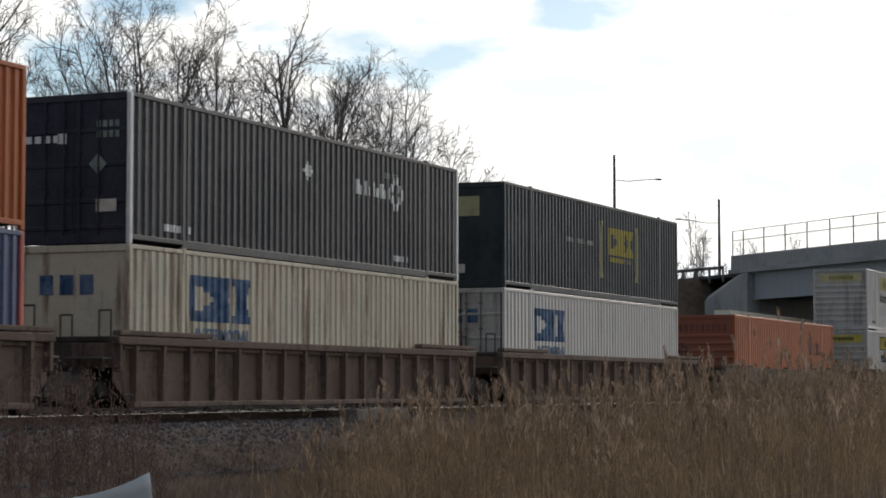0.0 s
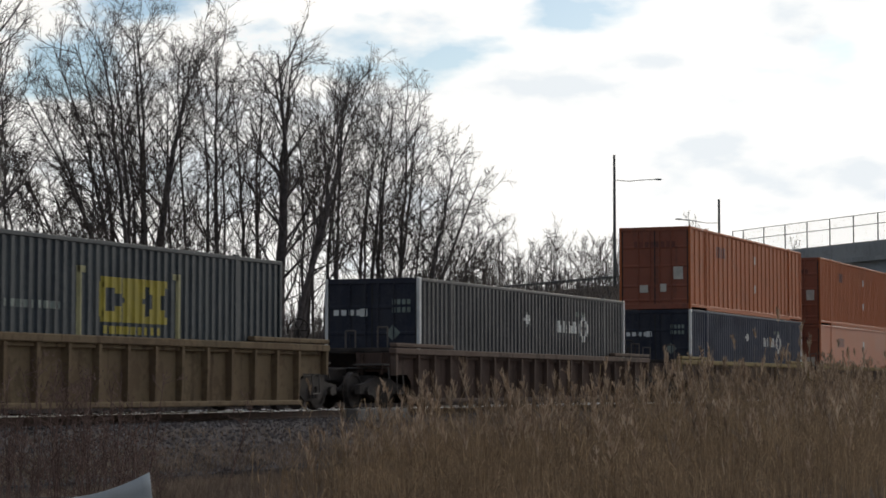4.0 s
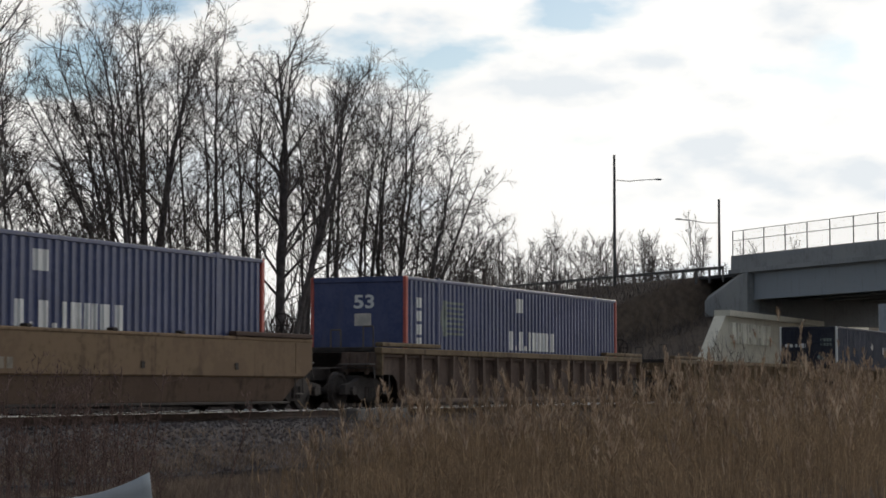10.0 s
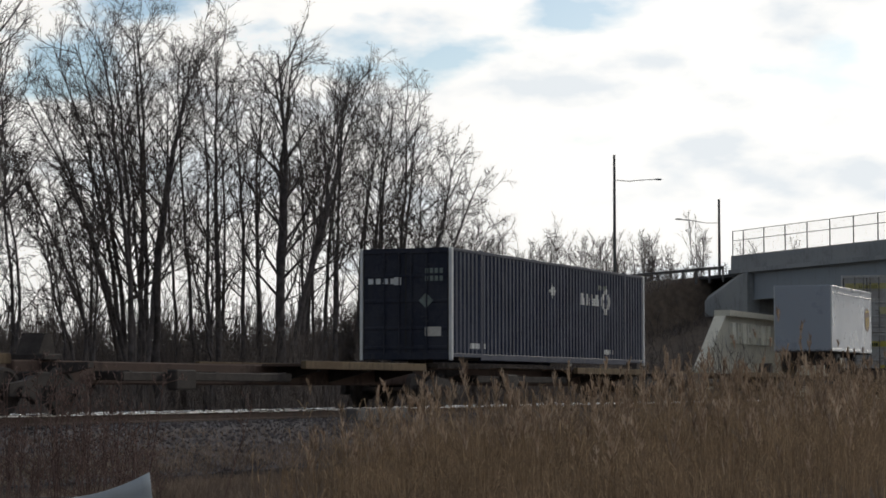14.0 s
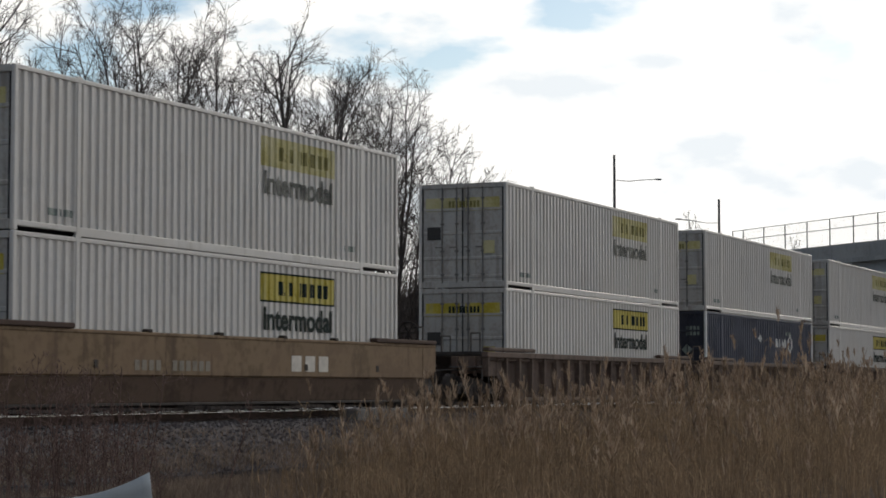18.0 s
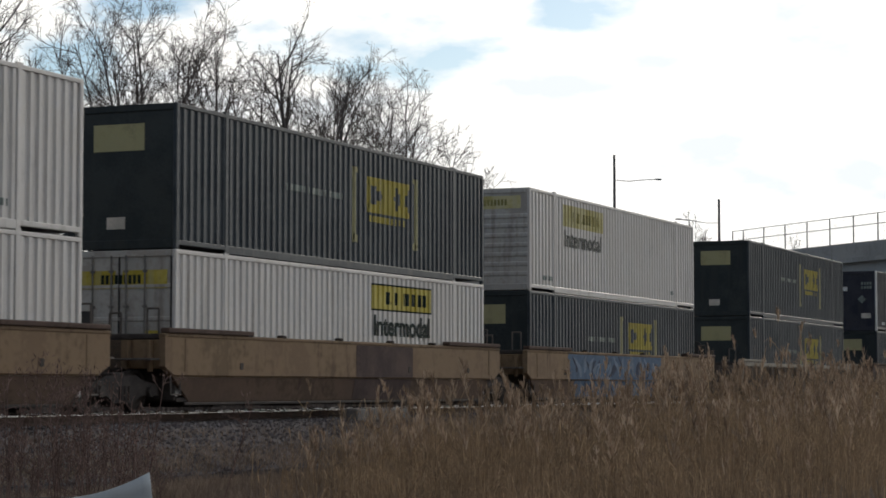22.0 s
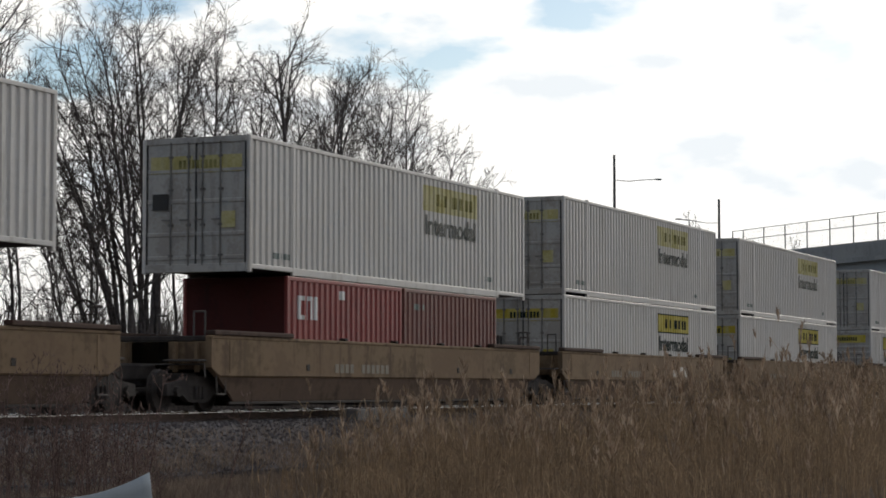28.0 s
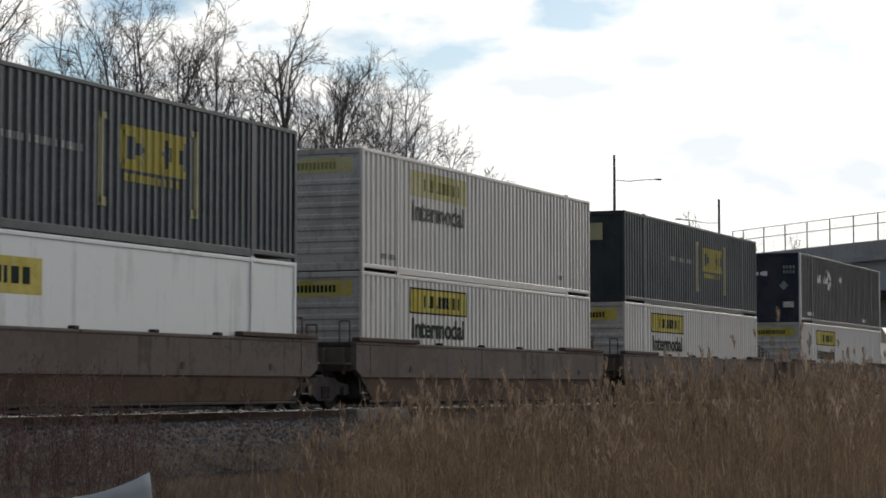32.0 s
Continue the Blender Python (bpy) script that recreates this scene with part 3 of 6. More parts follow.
def diamond(cx, cz, r, t):
    """A hollow diamond of eight short bars, as rectangles."""
    out = []
    for i in range(4):
        f = (i + 0.5) / 4
        for sx in (-1, 1):
            for sz in (-1, 1):
                out.append((cx + sx * r * (1 - f) - t / 2, cx + sx * r * (1 - f) + t / 2, cz + sz * r * f - t * 0.7, cz + sz * r * f + t * 0.7))
    return out


def marks_diamond(x, faint=False):
    lm = LOGO_WHITE

    def go(box, st, h):
        z = h - 1.12
        slab_logo(box, [(x + i * 0.45, x + i * 0.45 + 0.13, z, z + 0.34) for i in range(4)] + [(x + i * 0.45 + 0.2, x + i * 0.45 + 0.30, z, z + 0.22) for i in range(4)],
                  st, lm, "logo", "white painted bars")
        slab_logo(box, diamond(x + 2.22, z + 0.16, 0.36, 0.13), st, lm, "logo_diamond", "white hollow diamond")
        slab_logo(box, [(7.32 + abs(i) * 0.07, 7.74 - abs(i) * 0.07, h - 0.86 + i * 0.085, h - 0.78 + i * 0.085) for i in range(-2, 3)], st, lm, "placard")
        id_bars(box, st, 1.35, 0.32, lm, 5, 0.14, 0.14)
        id_bars(box, st, 12.2, 0.32, lm, 4, 0.14, 0.14)
        id_bars(box, st, x + 1.6, h - 0.62, LOGO_FAINT, 4, 0.12, 0.14)
        end_bars(box, 0.28, h - 0.92, 4, 0.14, 0.14, lm, "logo")
        end_bars(box, 0.12, h - 0.95, 1, 0.20, 0.20, lm, "logo_diamond")
        end_bars(box, -1.05, h - 0.66, 4, 0.09, 0.13, LOGO_FAINT)
        end_bars(box, -1.05, h - 0.86, 4, 0.09, 0.13, LOGO_FAINT)
        s = Shape().prism([(-0.78, h - 1.36), (-0.58, h - 1.16), (-0.38, h - 1.36), (-0.58, h - 1.56)], "x", 0.004, 0.008)
        part("placard", s, LOGO_FAINT, box)
        end_panel(box, -1.0, -0.55, 0.62, 0.86, PATCH, "data_plate", "", 0.008)
    return go


def block_logo(x, z, w, h):
    """Three bold block shapes side by side: a hollow block, a stack of bars, a waisted block."""
    u, t = w / 3.2, h * 0.24
    c = [(x, x + t, z + t * 0.5, z + h - t * 0.5), (x + t * 0.4, x + u, z, z + t), (x + t * 0.4, x + u, z + h - t, z + h), (x + u * 0.72, x + u, z + t, z + h * 0.36), (x + u * 0.72, x + u, z + h * 0.64, z + h - t)]
    a = x + 1.1 * u
    c += [(a, a + u, z, z + h * 0.44), (a + 0.12 * u, a + 0.88 * u, z + h * 0.44, z + h * 0.56), (a, a + u, z + h * 0.56, z + h)]
    b = x + 2.2 * u
    for i in range(3):
        q = i * u * 0.13
        c += [(b + q, b + u - q, z + i * h / 6, z + (i + 1) * h / 6), (b + q, b + u - q, z + h - (i + 1) * h / 6, z + h - i * h / 6)]
    return c


def marks_green(box, st, h):
    slab_logo(box, block_logo(8.85, h - 1.50, 2.45, 0.84), st, LOGO_YELLOW, "emblem", "faded yellow block shapes")
    slab_logo(box, [(9.0 + i * 0.24, 9.16 + i * 0.24, h - 1.72, h - 1.57) for i in range(9)], st, LOGO_YELLOW, "logo")
    slab_logo(box, [(8.12, 8.24, h - 2.2, h - 0.50), (11.68, 11.80, h - 2.2, h - 0.50), (8.12, 8.42, h - 0.62, h - 0.50), (11.5, 11.8, h - 0.62, h - 0.50),
                    (8.12, 8.42, h - 2.25, h - 2.08), (11.5, 11.8, h - 2.25, h - 2.08)], st, LOGO_FAINT if False else PLATE, "logo_frame", "pale painted brackets")
    slab_logo(box, [(4.75 + i * 0.21, 4.75 + i * 0.21 + 0.12, h - 1.32, h - 1.18) for i in range(14)], st, LOGO_FAINT, "logo")
    end_panel(box, -0.55, 0.62, h - 0.92, h - 0.38, PLATE, "sign_panel", "pale yellow panel", 0.026)
    end_panel(box, -0.12, 0.30, 0.42, 0.66, PATCH, "data_plate", "", 0.026)


def marks_blue_blocks(box, st, h):
    slab_logo(box, block_logo(2.30, h - 1.40, 2.6, 0.92), st, LOGO_BLUE, "emblem", "faded blue block shapes")
    part("lettering", shared("intermodal_caps", lambda: letters("INTERMODAL", 2.3, 0.27, LOGO_BLUE)), LOGO_BLUE, box, "faded blue painted lettering",
         Matrix.Translation((2.55, -(HALF - 0.006), h - 1.80)))
    end_bars(box, -0.5, h - 0.95, 3, 0.30, 0.38, LOGO_BLUE, "emblem", 0.024)


def marks_blue_train(box, st, h):
    slab_logo(box, [(6.95 + a * 1.5, 6.95 + b * 1.5, c, d) for a, b, c, d in word_bars(0.0, h - 1.70, 0.52)], st, LOGO_WHITE, "logo", "white painted bars")
    slab_logo(box, [(2.5, 3.7, h - 0.60 - i * 0.13, h - 0.54 - i * 0.13) for i in range(7)] + [(2.15 + abs(i - 3) * 0.05, 2.55, h - 0.64 - i * 0.13, h - 0.51 - i * 0.13) for i in range(7)],
              st, LOGO_FAINT, "logo_disc", "faded grey striped disc")
    slab_logo(box, [(7.5, 7.97, h - 0.66, h - 0.28)], st, LOGO_WHITE, "data_plate")
    slab_logo(box, [(0.65, 0.95, h - 0.75 - i * 0.33, h - 0.50 - i * 0.33) for i in range(4)], st, LOGO_WHITE, "id_mark")
    part("lettering", shared("fiftythree", lambda: letters("53", 0.55, 0.34, LOGO_WHITE)), LOGO_WHITE, box, "",
         Matrix.Translation((0.024, 0.12, h - 0.78)) @ pose(0, 0, 0, 0, 0, -90))
    end_panel(box, -0.35, 0.10, h - 1.2, h - 0.9, PATCH, "data_plate", "", 0.026)


def marks_orange(box, st, h):
    slab_logo(box, [(3.4 + i * 0.21, 3.54 + i * 0.21, h - 0.92, h - 0.52) for i in range(6)], st, BROWN_MARK, "logo", "dark brown painted bars")
    slab_logo(box, [(8.6, 8.9, h - 0.9, h - 0.6)], st, PATCH, "data_plate")
    slab_logo(box, [(8.6, 8.9, 0.9, 1.2)], st, PATCH, "data_plate")
    end_bars(box, -0.75, h - 0.72, 8, 0.13, 0.20, BROWN_MARK, "logo")
    for y, z, w, g in ((-1.02, 1.05, 0.34, 0.44), (-0.42, 0.62, 0.22, 0.28), (0.25, 0.60, 0.30, 0.26)):
        end_panel(box, y, y + w, z, z + g, PATCH, "data_plate", "", 0.008)


def marks_orange_rear(box, st, h):
    slab_logo(box, [(11.6 + i * 0.33, 11.82 + i * 0.33, h - 1.35, h - 0.85) for i in range(6)], st, BROWN_MARK, "logo", "dark brown painted bars")
    slab_logo(box, [(6.4, 6.7, h - 1.05, h - 0.75)], st, PATCH, "data_plate")
    end_bars(box, -0.95, h - 0.62, 9, 0.14, 0.26, BROWN_MARK, "logo", 0.024)


def marks_red(box, st, h):
    x = 0.55
    slab_logo(box, [(x, x + 0.10, h - 0.92, h - 0.40), (x, x + 0.30, h - 0.50, h - 0.40), (x, x + 0.30, h - 0.92, h - 0.82), (x + 0.40, x + 0.50, h - 0.92, h - 0.46),
                    (x + 0.40, x + 0.66, h - 0.50, h - 0.40), (x + 0.58, x + 0.68, h - 0.92, h - 0.46), (x + 0.80, x + 0.92, h - 0.92, h - 0.40)],
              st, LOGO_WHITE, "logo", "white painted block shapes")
    slab_logo(box, [(2.6, 2.95, h - 0.42, h - 0.22)], st, LOGO_WHITE, "data_plate")


def no_marks(box, st, h):
    id_bars(box, st, 0.6, h - 0.5, LOGO_FAINT, 4, 0.11, 0.14)


KINDS = {
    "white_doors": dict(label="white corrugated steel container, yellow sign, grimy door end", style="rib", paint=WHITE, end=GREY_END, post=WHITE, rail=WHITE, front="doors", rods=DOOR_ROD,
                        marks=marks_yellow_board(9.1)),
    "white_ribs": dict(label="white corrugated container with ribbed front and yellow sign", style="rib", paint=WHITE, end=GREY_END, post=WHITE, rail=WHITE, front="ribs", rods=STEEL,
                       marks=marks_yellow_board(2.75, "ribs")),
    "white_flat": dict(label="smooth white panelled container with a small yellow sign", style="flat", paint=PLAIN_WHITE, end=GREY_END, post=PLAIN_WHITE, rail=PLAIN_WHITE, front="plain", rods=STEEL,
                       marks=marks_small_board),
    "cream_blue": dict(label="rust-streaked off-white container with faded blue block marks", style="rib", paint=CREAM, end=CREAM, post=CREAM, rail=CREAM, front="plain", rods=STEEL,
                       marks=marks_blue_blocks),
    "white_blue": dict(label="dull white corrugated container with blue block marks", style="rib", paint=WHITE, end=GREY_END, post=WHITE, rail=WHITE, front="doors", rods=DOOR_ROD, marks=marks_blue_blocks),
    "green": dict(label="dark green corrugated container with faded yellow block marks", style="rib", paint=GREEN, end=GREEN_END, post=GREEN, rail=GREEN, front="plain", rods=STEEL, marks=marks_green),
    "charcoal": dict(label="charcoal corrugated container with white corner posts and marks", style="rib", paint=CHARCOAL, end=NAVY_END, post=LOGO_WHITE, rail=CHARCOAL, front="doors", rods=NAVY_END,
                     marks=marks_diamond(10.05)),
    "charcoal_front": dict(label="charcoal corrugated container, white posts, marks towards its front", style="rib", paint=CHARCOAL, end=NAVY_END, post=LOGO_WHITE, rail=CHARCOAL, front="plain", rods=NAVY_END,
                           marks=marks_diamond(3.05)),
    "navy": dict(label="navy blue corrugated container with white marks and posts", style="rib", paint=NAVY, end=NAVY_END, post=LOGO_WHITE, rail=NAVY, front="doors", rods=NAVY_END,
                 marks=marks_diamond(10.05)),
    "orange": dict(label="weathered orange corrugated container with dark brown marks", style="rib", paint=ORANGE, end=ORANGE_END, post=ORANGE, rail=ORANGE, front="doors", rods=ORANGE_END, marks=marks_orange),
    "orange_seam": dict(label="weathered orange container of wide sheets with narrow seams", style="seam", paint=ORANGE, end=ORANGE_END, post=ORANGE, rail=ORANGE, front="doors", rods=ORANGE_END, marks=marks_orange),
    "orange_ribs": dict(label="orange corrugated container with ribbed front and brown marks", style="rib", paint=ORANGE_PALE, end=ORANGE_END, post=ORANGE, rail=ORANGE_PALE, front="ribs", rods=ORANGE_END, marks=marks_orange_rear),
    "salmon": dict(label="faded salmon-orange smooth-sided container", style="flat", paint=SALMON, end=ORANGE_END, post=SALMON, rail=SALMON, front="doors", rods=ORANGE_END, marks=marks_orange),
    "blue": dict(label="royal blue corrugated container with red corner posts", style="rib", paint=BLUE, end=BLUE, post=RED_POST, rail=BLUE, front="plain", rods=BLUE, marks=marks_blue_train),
    "red": dict(label="red corrugated steel container with white block marks", style="rib", paint=RED, end=SHADED_RED, post=RED, rail=RED, front="plain", rods=MAROON, marks=marks_red),
    "maroon": dict(label="brownish maroon corrugated short container", style="rib", paint=MAROON, end=MAROON, post=MAROON, rail=MAROON, front="plain", rods=MAROON, marks=no_marks),
}

for nm, x, front in (("white_doors", 9.1, "doors"), ("white_ribs", 2.75, "ribs")):
    KINDS[nm + "_faded"] = dict(KINDS[nm], label=KINDS[nm]["label"].replace("yellow sign", "bleached yellow sign"), marks=marks_yellow_board(x, front, True))

# ---- the train: well cars ----
MOVING = []  # (thing, distance along the train, height, turn)
MADE = {}


def cached(key, shape, material):
    return shared(key, lambda: recalc(shape.mesh(key[0], material)))


def truck(car, x, k=0):
    """A two-axle truck under the car: side frames, bolster and four wheels."""
    s = Shape()
    for sd in (-1, 1):
        y0, y1 = sorted((sd * 0.98, sd * 1.12))
        s.prism([(-1.25, 0.34), (-1.22, 0.56), (-0.72, 0.62), (-0.42, 0.72), (0.42, 0.72), (0.72, 0.62), (1.22, 0.56), (1.25, 0.34), (0.62, 0.34), (0.36, 0.20), (-0.36, 0.20), (-0.62, 0.34)], "y", y0, y1)
        for a in (-0.14, 0.0, 0.14):
            s.tube((a, sd * 1.13, 0.26), (a, sd * 1.13, 0.52), 0.055, n=6)
        for a in (-0.89, 0.89):
            s.tube((a, sd * 1.06, 0.42), (a, sd * 1.20, 0.42), 0.11, n=8)
    s.soft_box(-0.22, 0.22, -1.0, 1.0, 0.50, 0.78, 0.03)
    for a in (-0.89, 0.89):
        s.tube((a, -0.95, 0.42), (a, 0.95, 0.42), 0.08, n=8)
    t = part("truck", cached(("truck",), s, BLACK), BLACK, car, "", Matrix.Translation((x, 0, 0)))
    for a in (-0.89, 0.89):
        for sd in (-1, 1):
            w = Shape()
            rings = []
            for r, y in ((0.10, 0.66), (0.30, 0.665), (0.36, 0.69), (0.445, 0.69), (0.445, 0.715), (0.425, 0.725), (0.42, 0.82), (0.36, 0.82), (0.33, 0.79), (0.14, 0.78), (0.11, 0.84)):
                rings.append([(math.cos(2 * math.pi * i / 18) * r, sd * y, 0.425 + math.sin(2 * math.pi * i / 18) * r) for i in range(18)])
            w.loft(rings)
            part("wheel", cached(("wheel", sd), w, BLACK), BLACK, t, "", Matrix.Translation((a, 0, 0)))


def ends(front_joint, rear_joint):
    return (-0.68 if front_joint else -1.90), (16.83 if rear_joint else 18.05)


def arch(joined):
    """Outline of the side sheet over the wheels, from the end of the car inwards."""
    return ((0.05, 0.62), (0.45, 0.30), (0.62, 0.17)) if joined else ((0.05, 0.80), (1.0, 0.80), (1.22, 0.66), (1.40, 0.17))


def well_car(style, paint, sill, front_joint, rear_joint, label, graffiti=False, marks=False, sill_z=None, patch=None):
    car = thing("well_car", label, "railway wagon", "well cars of the train")
    xa, xb = ends(front_joint, rear_joint)
    top = sill_z or (1.44 if style == "ribbed" else 1.53)
    key = (style, round(xa, 2), round(xb, 2), top)
    for sd in (-1, 1):
        def yy(a, b):
            return sorted((sd * a, sd * b))
        if style == "ribbed":
            y0, y1 = yy(1.335, 1.36)
            s = Shape().prism([(xa + 0.05, top - 0.02), (xb - 0.05, top - 0.02)] + [(xb - p, z) for p, z in arch(rear_joint)] + [(xa + p, z) for p, z in reversed(arch(front_joint))], "y", y0, y1)
            part("side_sheet", cached(("side_sheet", key, sd, paint.name), s, paint), paint, car)
            y0, y1 = yy(1.33, 1.52)
            s = Shape().soft_box(xa, xb, y0, y1, top - 0.15, top, 0.02)
            part("top_chord", cached(("top_chord", key, sd, sill.name), s, sill), sill, car)
            s = Shape().soft_box(xa + (0.6 if front_joint else 1.3), xb - (0.6 if rear_joint else 1.3), *yy(1.30, 1.49), 0.12, 0.23, 0.02)
            part("bottom_chord", cached(("bottom_chord", key, sd, paint.name), s, paint), paint, car)
            # a folded rib: deep below the chord, its outer face tapering downwards
            s = Shape()
            s.loft([[(-w, sd * 1.355, z), (w, sd * 1.355, z), (w * 0.72, sd * d, z), (-w * 0.72, sd * d, z)] for z, w, d in ((0.22, 0.045, 1.472), (0.5, 0.05, 1.49), (top - 0.15, 0.068, 1.50))])
            rib = cached(("rib", sd, top, paint.name), s, paint)
            x, last = xa + (0.7 if front_joint else 1.45), xb - (0.7 if rear_joint else 1.45)
            n = round((last - x) / 1.0)
            for i in range(n + 1):
                part("rib", rib, paint, car, "", Matrix.Translation((x + (last - x) * i / n, 0, 0)))
            for x0 in (xa + 0.06, xb - 0.16):
                s = Shape().soft_box(x0, x0 + 0.10, *yy(1.35, 1.505), 0.78, top - 0.1, 0.01)
                part("end_post", cached(("end_post", sd, round(x0, 2), top, sill.name), s, sill), sill, car)
            s = Shape().soft_box(xa + 0.3, xb - 0.3, *yy(1.36, 1.44), top - 0.23, top - 0.155, 0.01)
            part("chord_angle", cached(("chord_angle", key, sd, paint.name), s, paint), paint, car)
        else:
            s = Shape()
            prof = [(1.335, top), (1.46, top), (1.475, top - 0.03), (1.475, 0.74), (1.44, 0.705), (1.335, 0.705)]
            low = [(1.335, 0.70), (1.435, 0.70), (1.35, 0.22), (1.335, 0.20)]

            def ring(x, cut, shape):
                return [(x, sd * y, max(z, cut)) for y, z in shape]
            s.loft([ring(xa, 0.90, prof), ring(xa + 0.35, 0.705, prof), ring(xb - 0.35, 0.705, prof), ring(xb, 0.90, prof)])
            part("side_wall", cached(("side_wall", key, sd, paint.name), s, paint), paint, car)
            s = Shape().loft([ring(xa + 0.36, 0.69, low), ring(xa + 1.15, 0.20, low), ring(xb - 1.15, 0.20, low), ring(xb - 0.36, 0.69, low)])
            part("lower_panel", cached(("lower_panel", key, sd), s, LOW_BROWN), LOW_BROWN, car, "brown lower side panel")
            s = Shape().soft_box(xa - 0.01, xb + 0.01, *yy(1.33, 1.49), top - 0.06, top + 0.015, 0.02)
            part("top_chord", cached(("top_chord", key, sd, sill.name), s, sill), sill, car)
            s = Shape().soft_box(xa + 0.9, xb - 0.9, *yy(1.325, 1.395), 0.15, 0.205, 0.01)
            part("bottom_chord", cached(("bottom_chord", key, sd, BLACK.name), s, BLACK), BLACK, car)
            for x in (xa + 0.75, xb - 0.8):
                s = Shape().soft_box(x, x + 0.06, *yy(1.47, 1.485), 0.80, top - 0.08, 0.004)
                part("stiffener", cached(("stiffener", sd, round(x, 2), paint.name), s, paint), paint, car)
        # ledges beside the corners of the load
        for a, b in ((xa + 0.05, xa + 3.55), (xb - 3.55, xb - 0.05)):
            s = Shape().soft_box(a, b, *yy(1.325, 1.525), top + 0.02, top + 0.12, 0.02)
            lm = sill if sill is CAR_YELLOW or style == "ribbed" else CAR_DARK
            part("ledge", cached(("ledge", sd, round(a, 2), top, lm.name), s, lm), lm, car)
    part("well_floor", cached(("well_floor",), Shape().soft_box(0.0, 16.15, -1.33, 1.33, 0.215, 0.30), BLACK), BLACK, car)
    beam = cached(("floor_beam",), Shape().soft_box(0.0, 0.3, -1.33, 1.33, 0.10, 0.21), BLACK)
    for x in (1.5, 5.6, 10.4, 14.5):
        part("floor_beam", beam, BLACK, car, "", Matrix.Translation((x, 0, 0)))
    for k, (a, b) in enumerate(((xa + 0.1, -0.10), (16.25, xb - 0.1))):
        s = Shape().soft_box(a, b, -1.32, 1.32, top - 0.10, top + 0.01, 0.02)
        s.soft_box(a, b, -0.45, 0.45, 0.80, top - 0.10, 0.02)
        part("end_deck", cached(("end_deck", round(a, 2), round(b, 2), top), s, BLACK), BLACK, car)
        s = Shape().soft_box(-0.09 if k == 0 else 16.18, -0.03 if k == 0 else 16.24, -1.33, 1.33, 0.25, top - 0.02)
        part("bulkhead", cached(("bulkhead", k, top), s, BLACK), BLACK, car)
    # what stands between two cars: end plate, platform, handrails, levers, hoses and steps
    for k, (x, w) in enumerate(((xa, 1), (xb, -1))):
        joined = front_joint if k == 0 else rear_joint
        s = Shape().soft_box(min(x + w * 0.10, x + w * 0.16), max(x + w * 0.10, x + w * 0.16), -1.30, 1.30, 0.86, top - 0.11, 0.01)
        part("end_plate", cached(("end_plate", round(x, 2), top, paint.name), s, paint), paint, car)
        for y in (-1.12, -0.62, 0.55, 1.05):
            s = Shape().soft_box(x - 0.02 if w > 0 else x - 0.10, x + 0.10 if w > 0 else x + 0.02, y - 0.035, y + 0.035, 0.80, top - 0.12, 0.008)
            part("end_stiffener", cached(("end_stiffener", round(x, 2), y, top, paint.name), s, paint), paint, car)
        s = Shape().soft_box(min(x, x - w * 0.34), max(x, x - w * 0.34), -1.36, -0.55, 1.02, 1.06, 0.008)
        part("step_platform", cached(("step_platform", round(x, 2)), s, PALE_ROD), PALE_ROD, car, "worn pale step plate")
        for y, tall in ((-1.20, 0.50), (-0.35, 0.42)) if k == 0 or joined else ((-1.22, 0.46),):
            u = x + w * 0.22
            s = Shape().tube((u, y, top), (u, y, top + tall), 0.021, n=6).tube((u, y, top + tall), (u, y + 0.26, top + tall), 0.021, n=6).tube((u, y + 0.26, top + tall), (u, y + 0.26, top), 0.021, n=6)
            part("grab_iron", cached(("grab_iron", round(u, 2), y, top), s, PALE_ROD), PALE_ROD, car, "pale worn grab iron")
        u = x + w * 0.32
        s = Shape()
        for p, q in (((u, -1.40, 0.80), (u, -1.42, 0.36)), ((u + w * 0.36, -1.40, 0.80), (u + w * 0.36, -1.42, 0.36)), ((u, -1.42, 0.36), (u + w * 0.36, -1.42, 0.36))):
            s.tube(p, q, 0.018, n=6)
        part("stirrup_step", cached(("stirrup_step", round(x, 2)), s, PALE_ROD), PALE_ROD, car, "pale worn stirrup step")
        if not joined:
            s = Shape().tube((x - w * 0.12, -1.38, 0.96), (x - w * 0.12, -0.30, 0.96), 0.018, n=6).tube((x - w * 0.12, -1.38, 0.96), (x - w * 0.16, -1.42, 0.70), 0.018, n=6).tube((x - w * 0.12, -0.30, 0.96), (x - w * 0.55, -0.12, 0.92), 0.018, n=6)
            part("uncoupling_lever", cached(("uncoupling_lever", round(x, 2)), s, PALE_ROD), PALE_ROD, car, "thin pale uncoupling lever")
            s = Shape()
            pts = [(x - w * (0.2 + 1.5 * f), -0.36 + 0.16 * f, 0.70 - 0.34 * math.sin(math.pi * min(1.0, f * 0.8))) for f in [i / 7 for i in range(8)]]
            for p, q in zip(pts, pts[1:]):
                s.tube(p, q, 0.028, n=6)
            part("air_hose", cached(("air_hose", round(x, 2)), s, BLACK), BLACK, car)
    if style == "smooth":
        lug = cached(("lug", top), Shape().soft_box(-0.09, 0.09, -1.50, -1.34, top + 0.01, top + 0.075, 0.02), BLACK)
        for x in (4.3, 7.1, 9.9, 12.4):
            part("lug", lug, BLACK, car, "", Matrix.Translation((x, 0, 0)))
        hole = cached(("jacking_pad",), Shape().soft_box(-0.07, 0.07, -1.489, -1.47, 0.86, 1.0, 0.006), BLACK)
        for x in (2.4, 10.9, 14.6):
            part("jacking_pad", hole, BLACK, car, "", Matrix.Translation((x, 0, 0)))
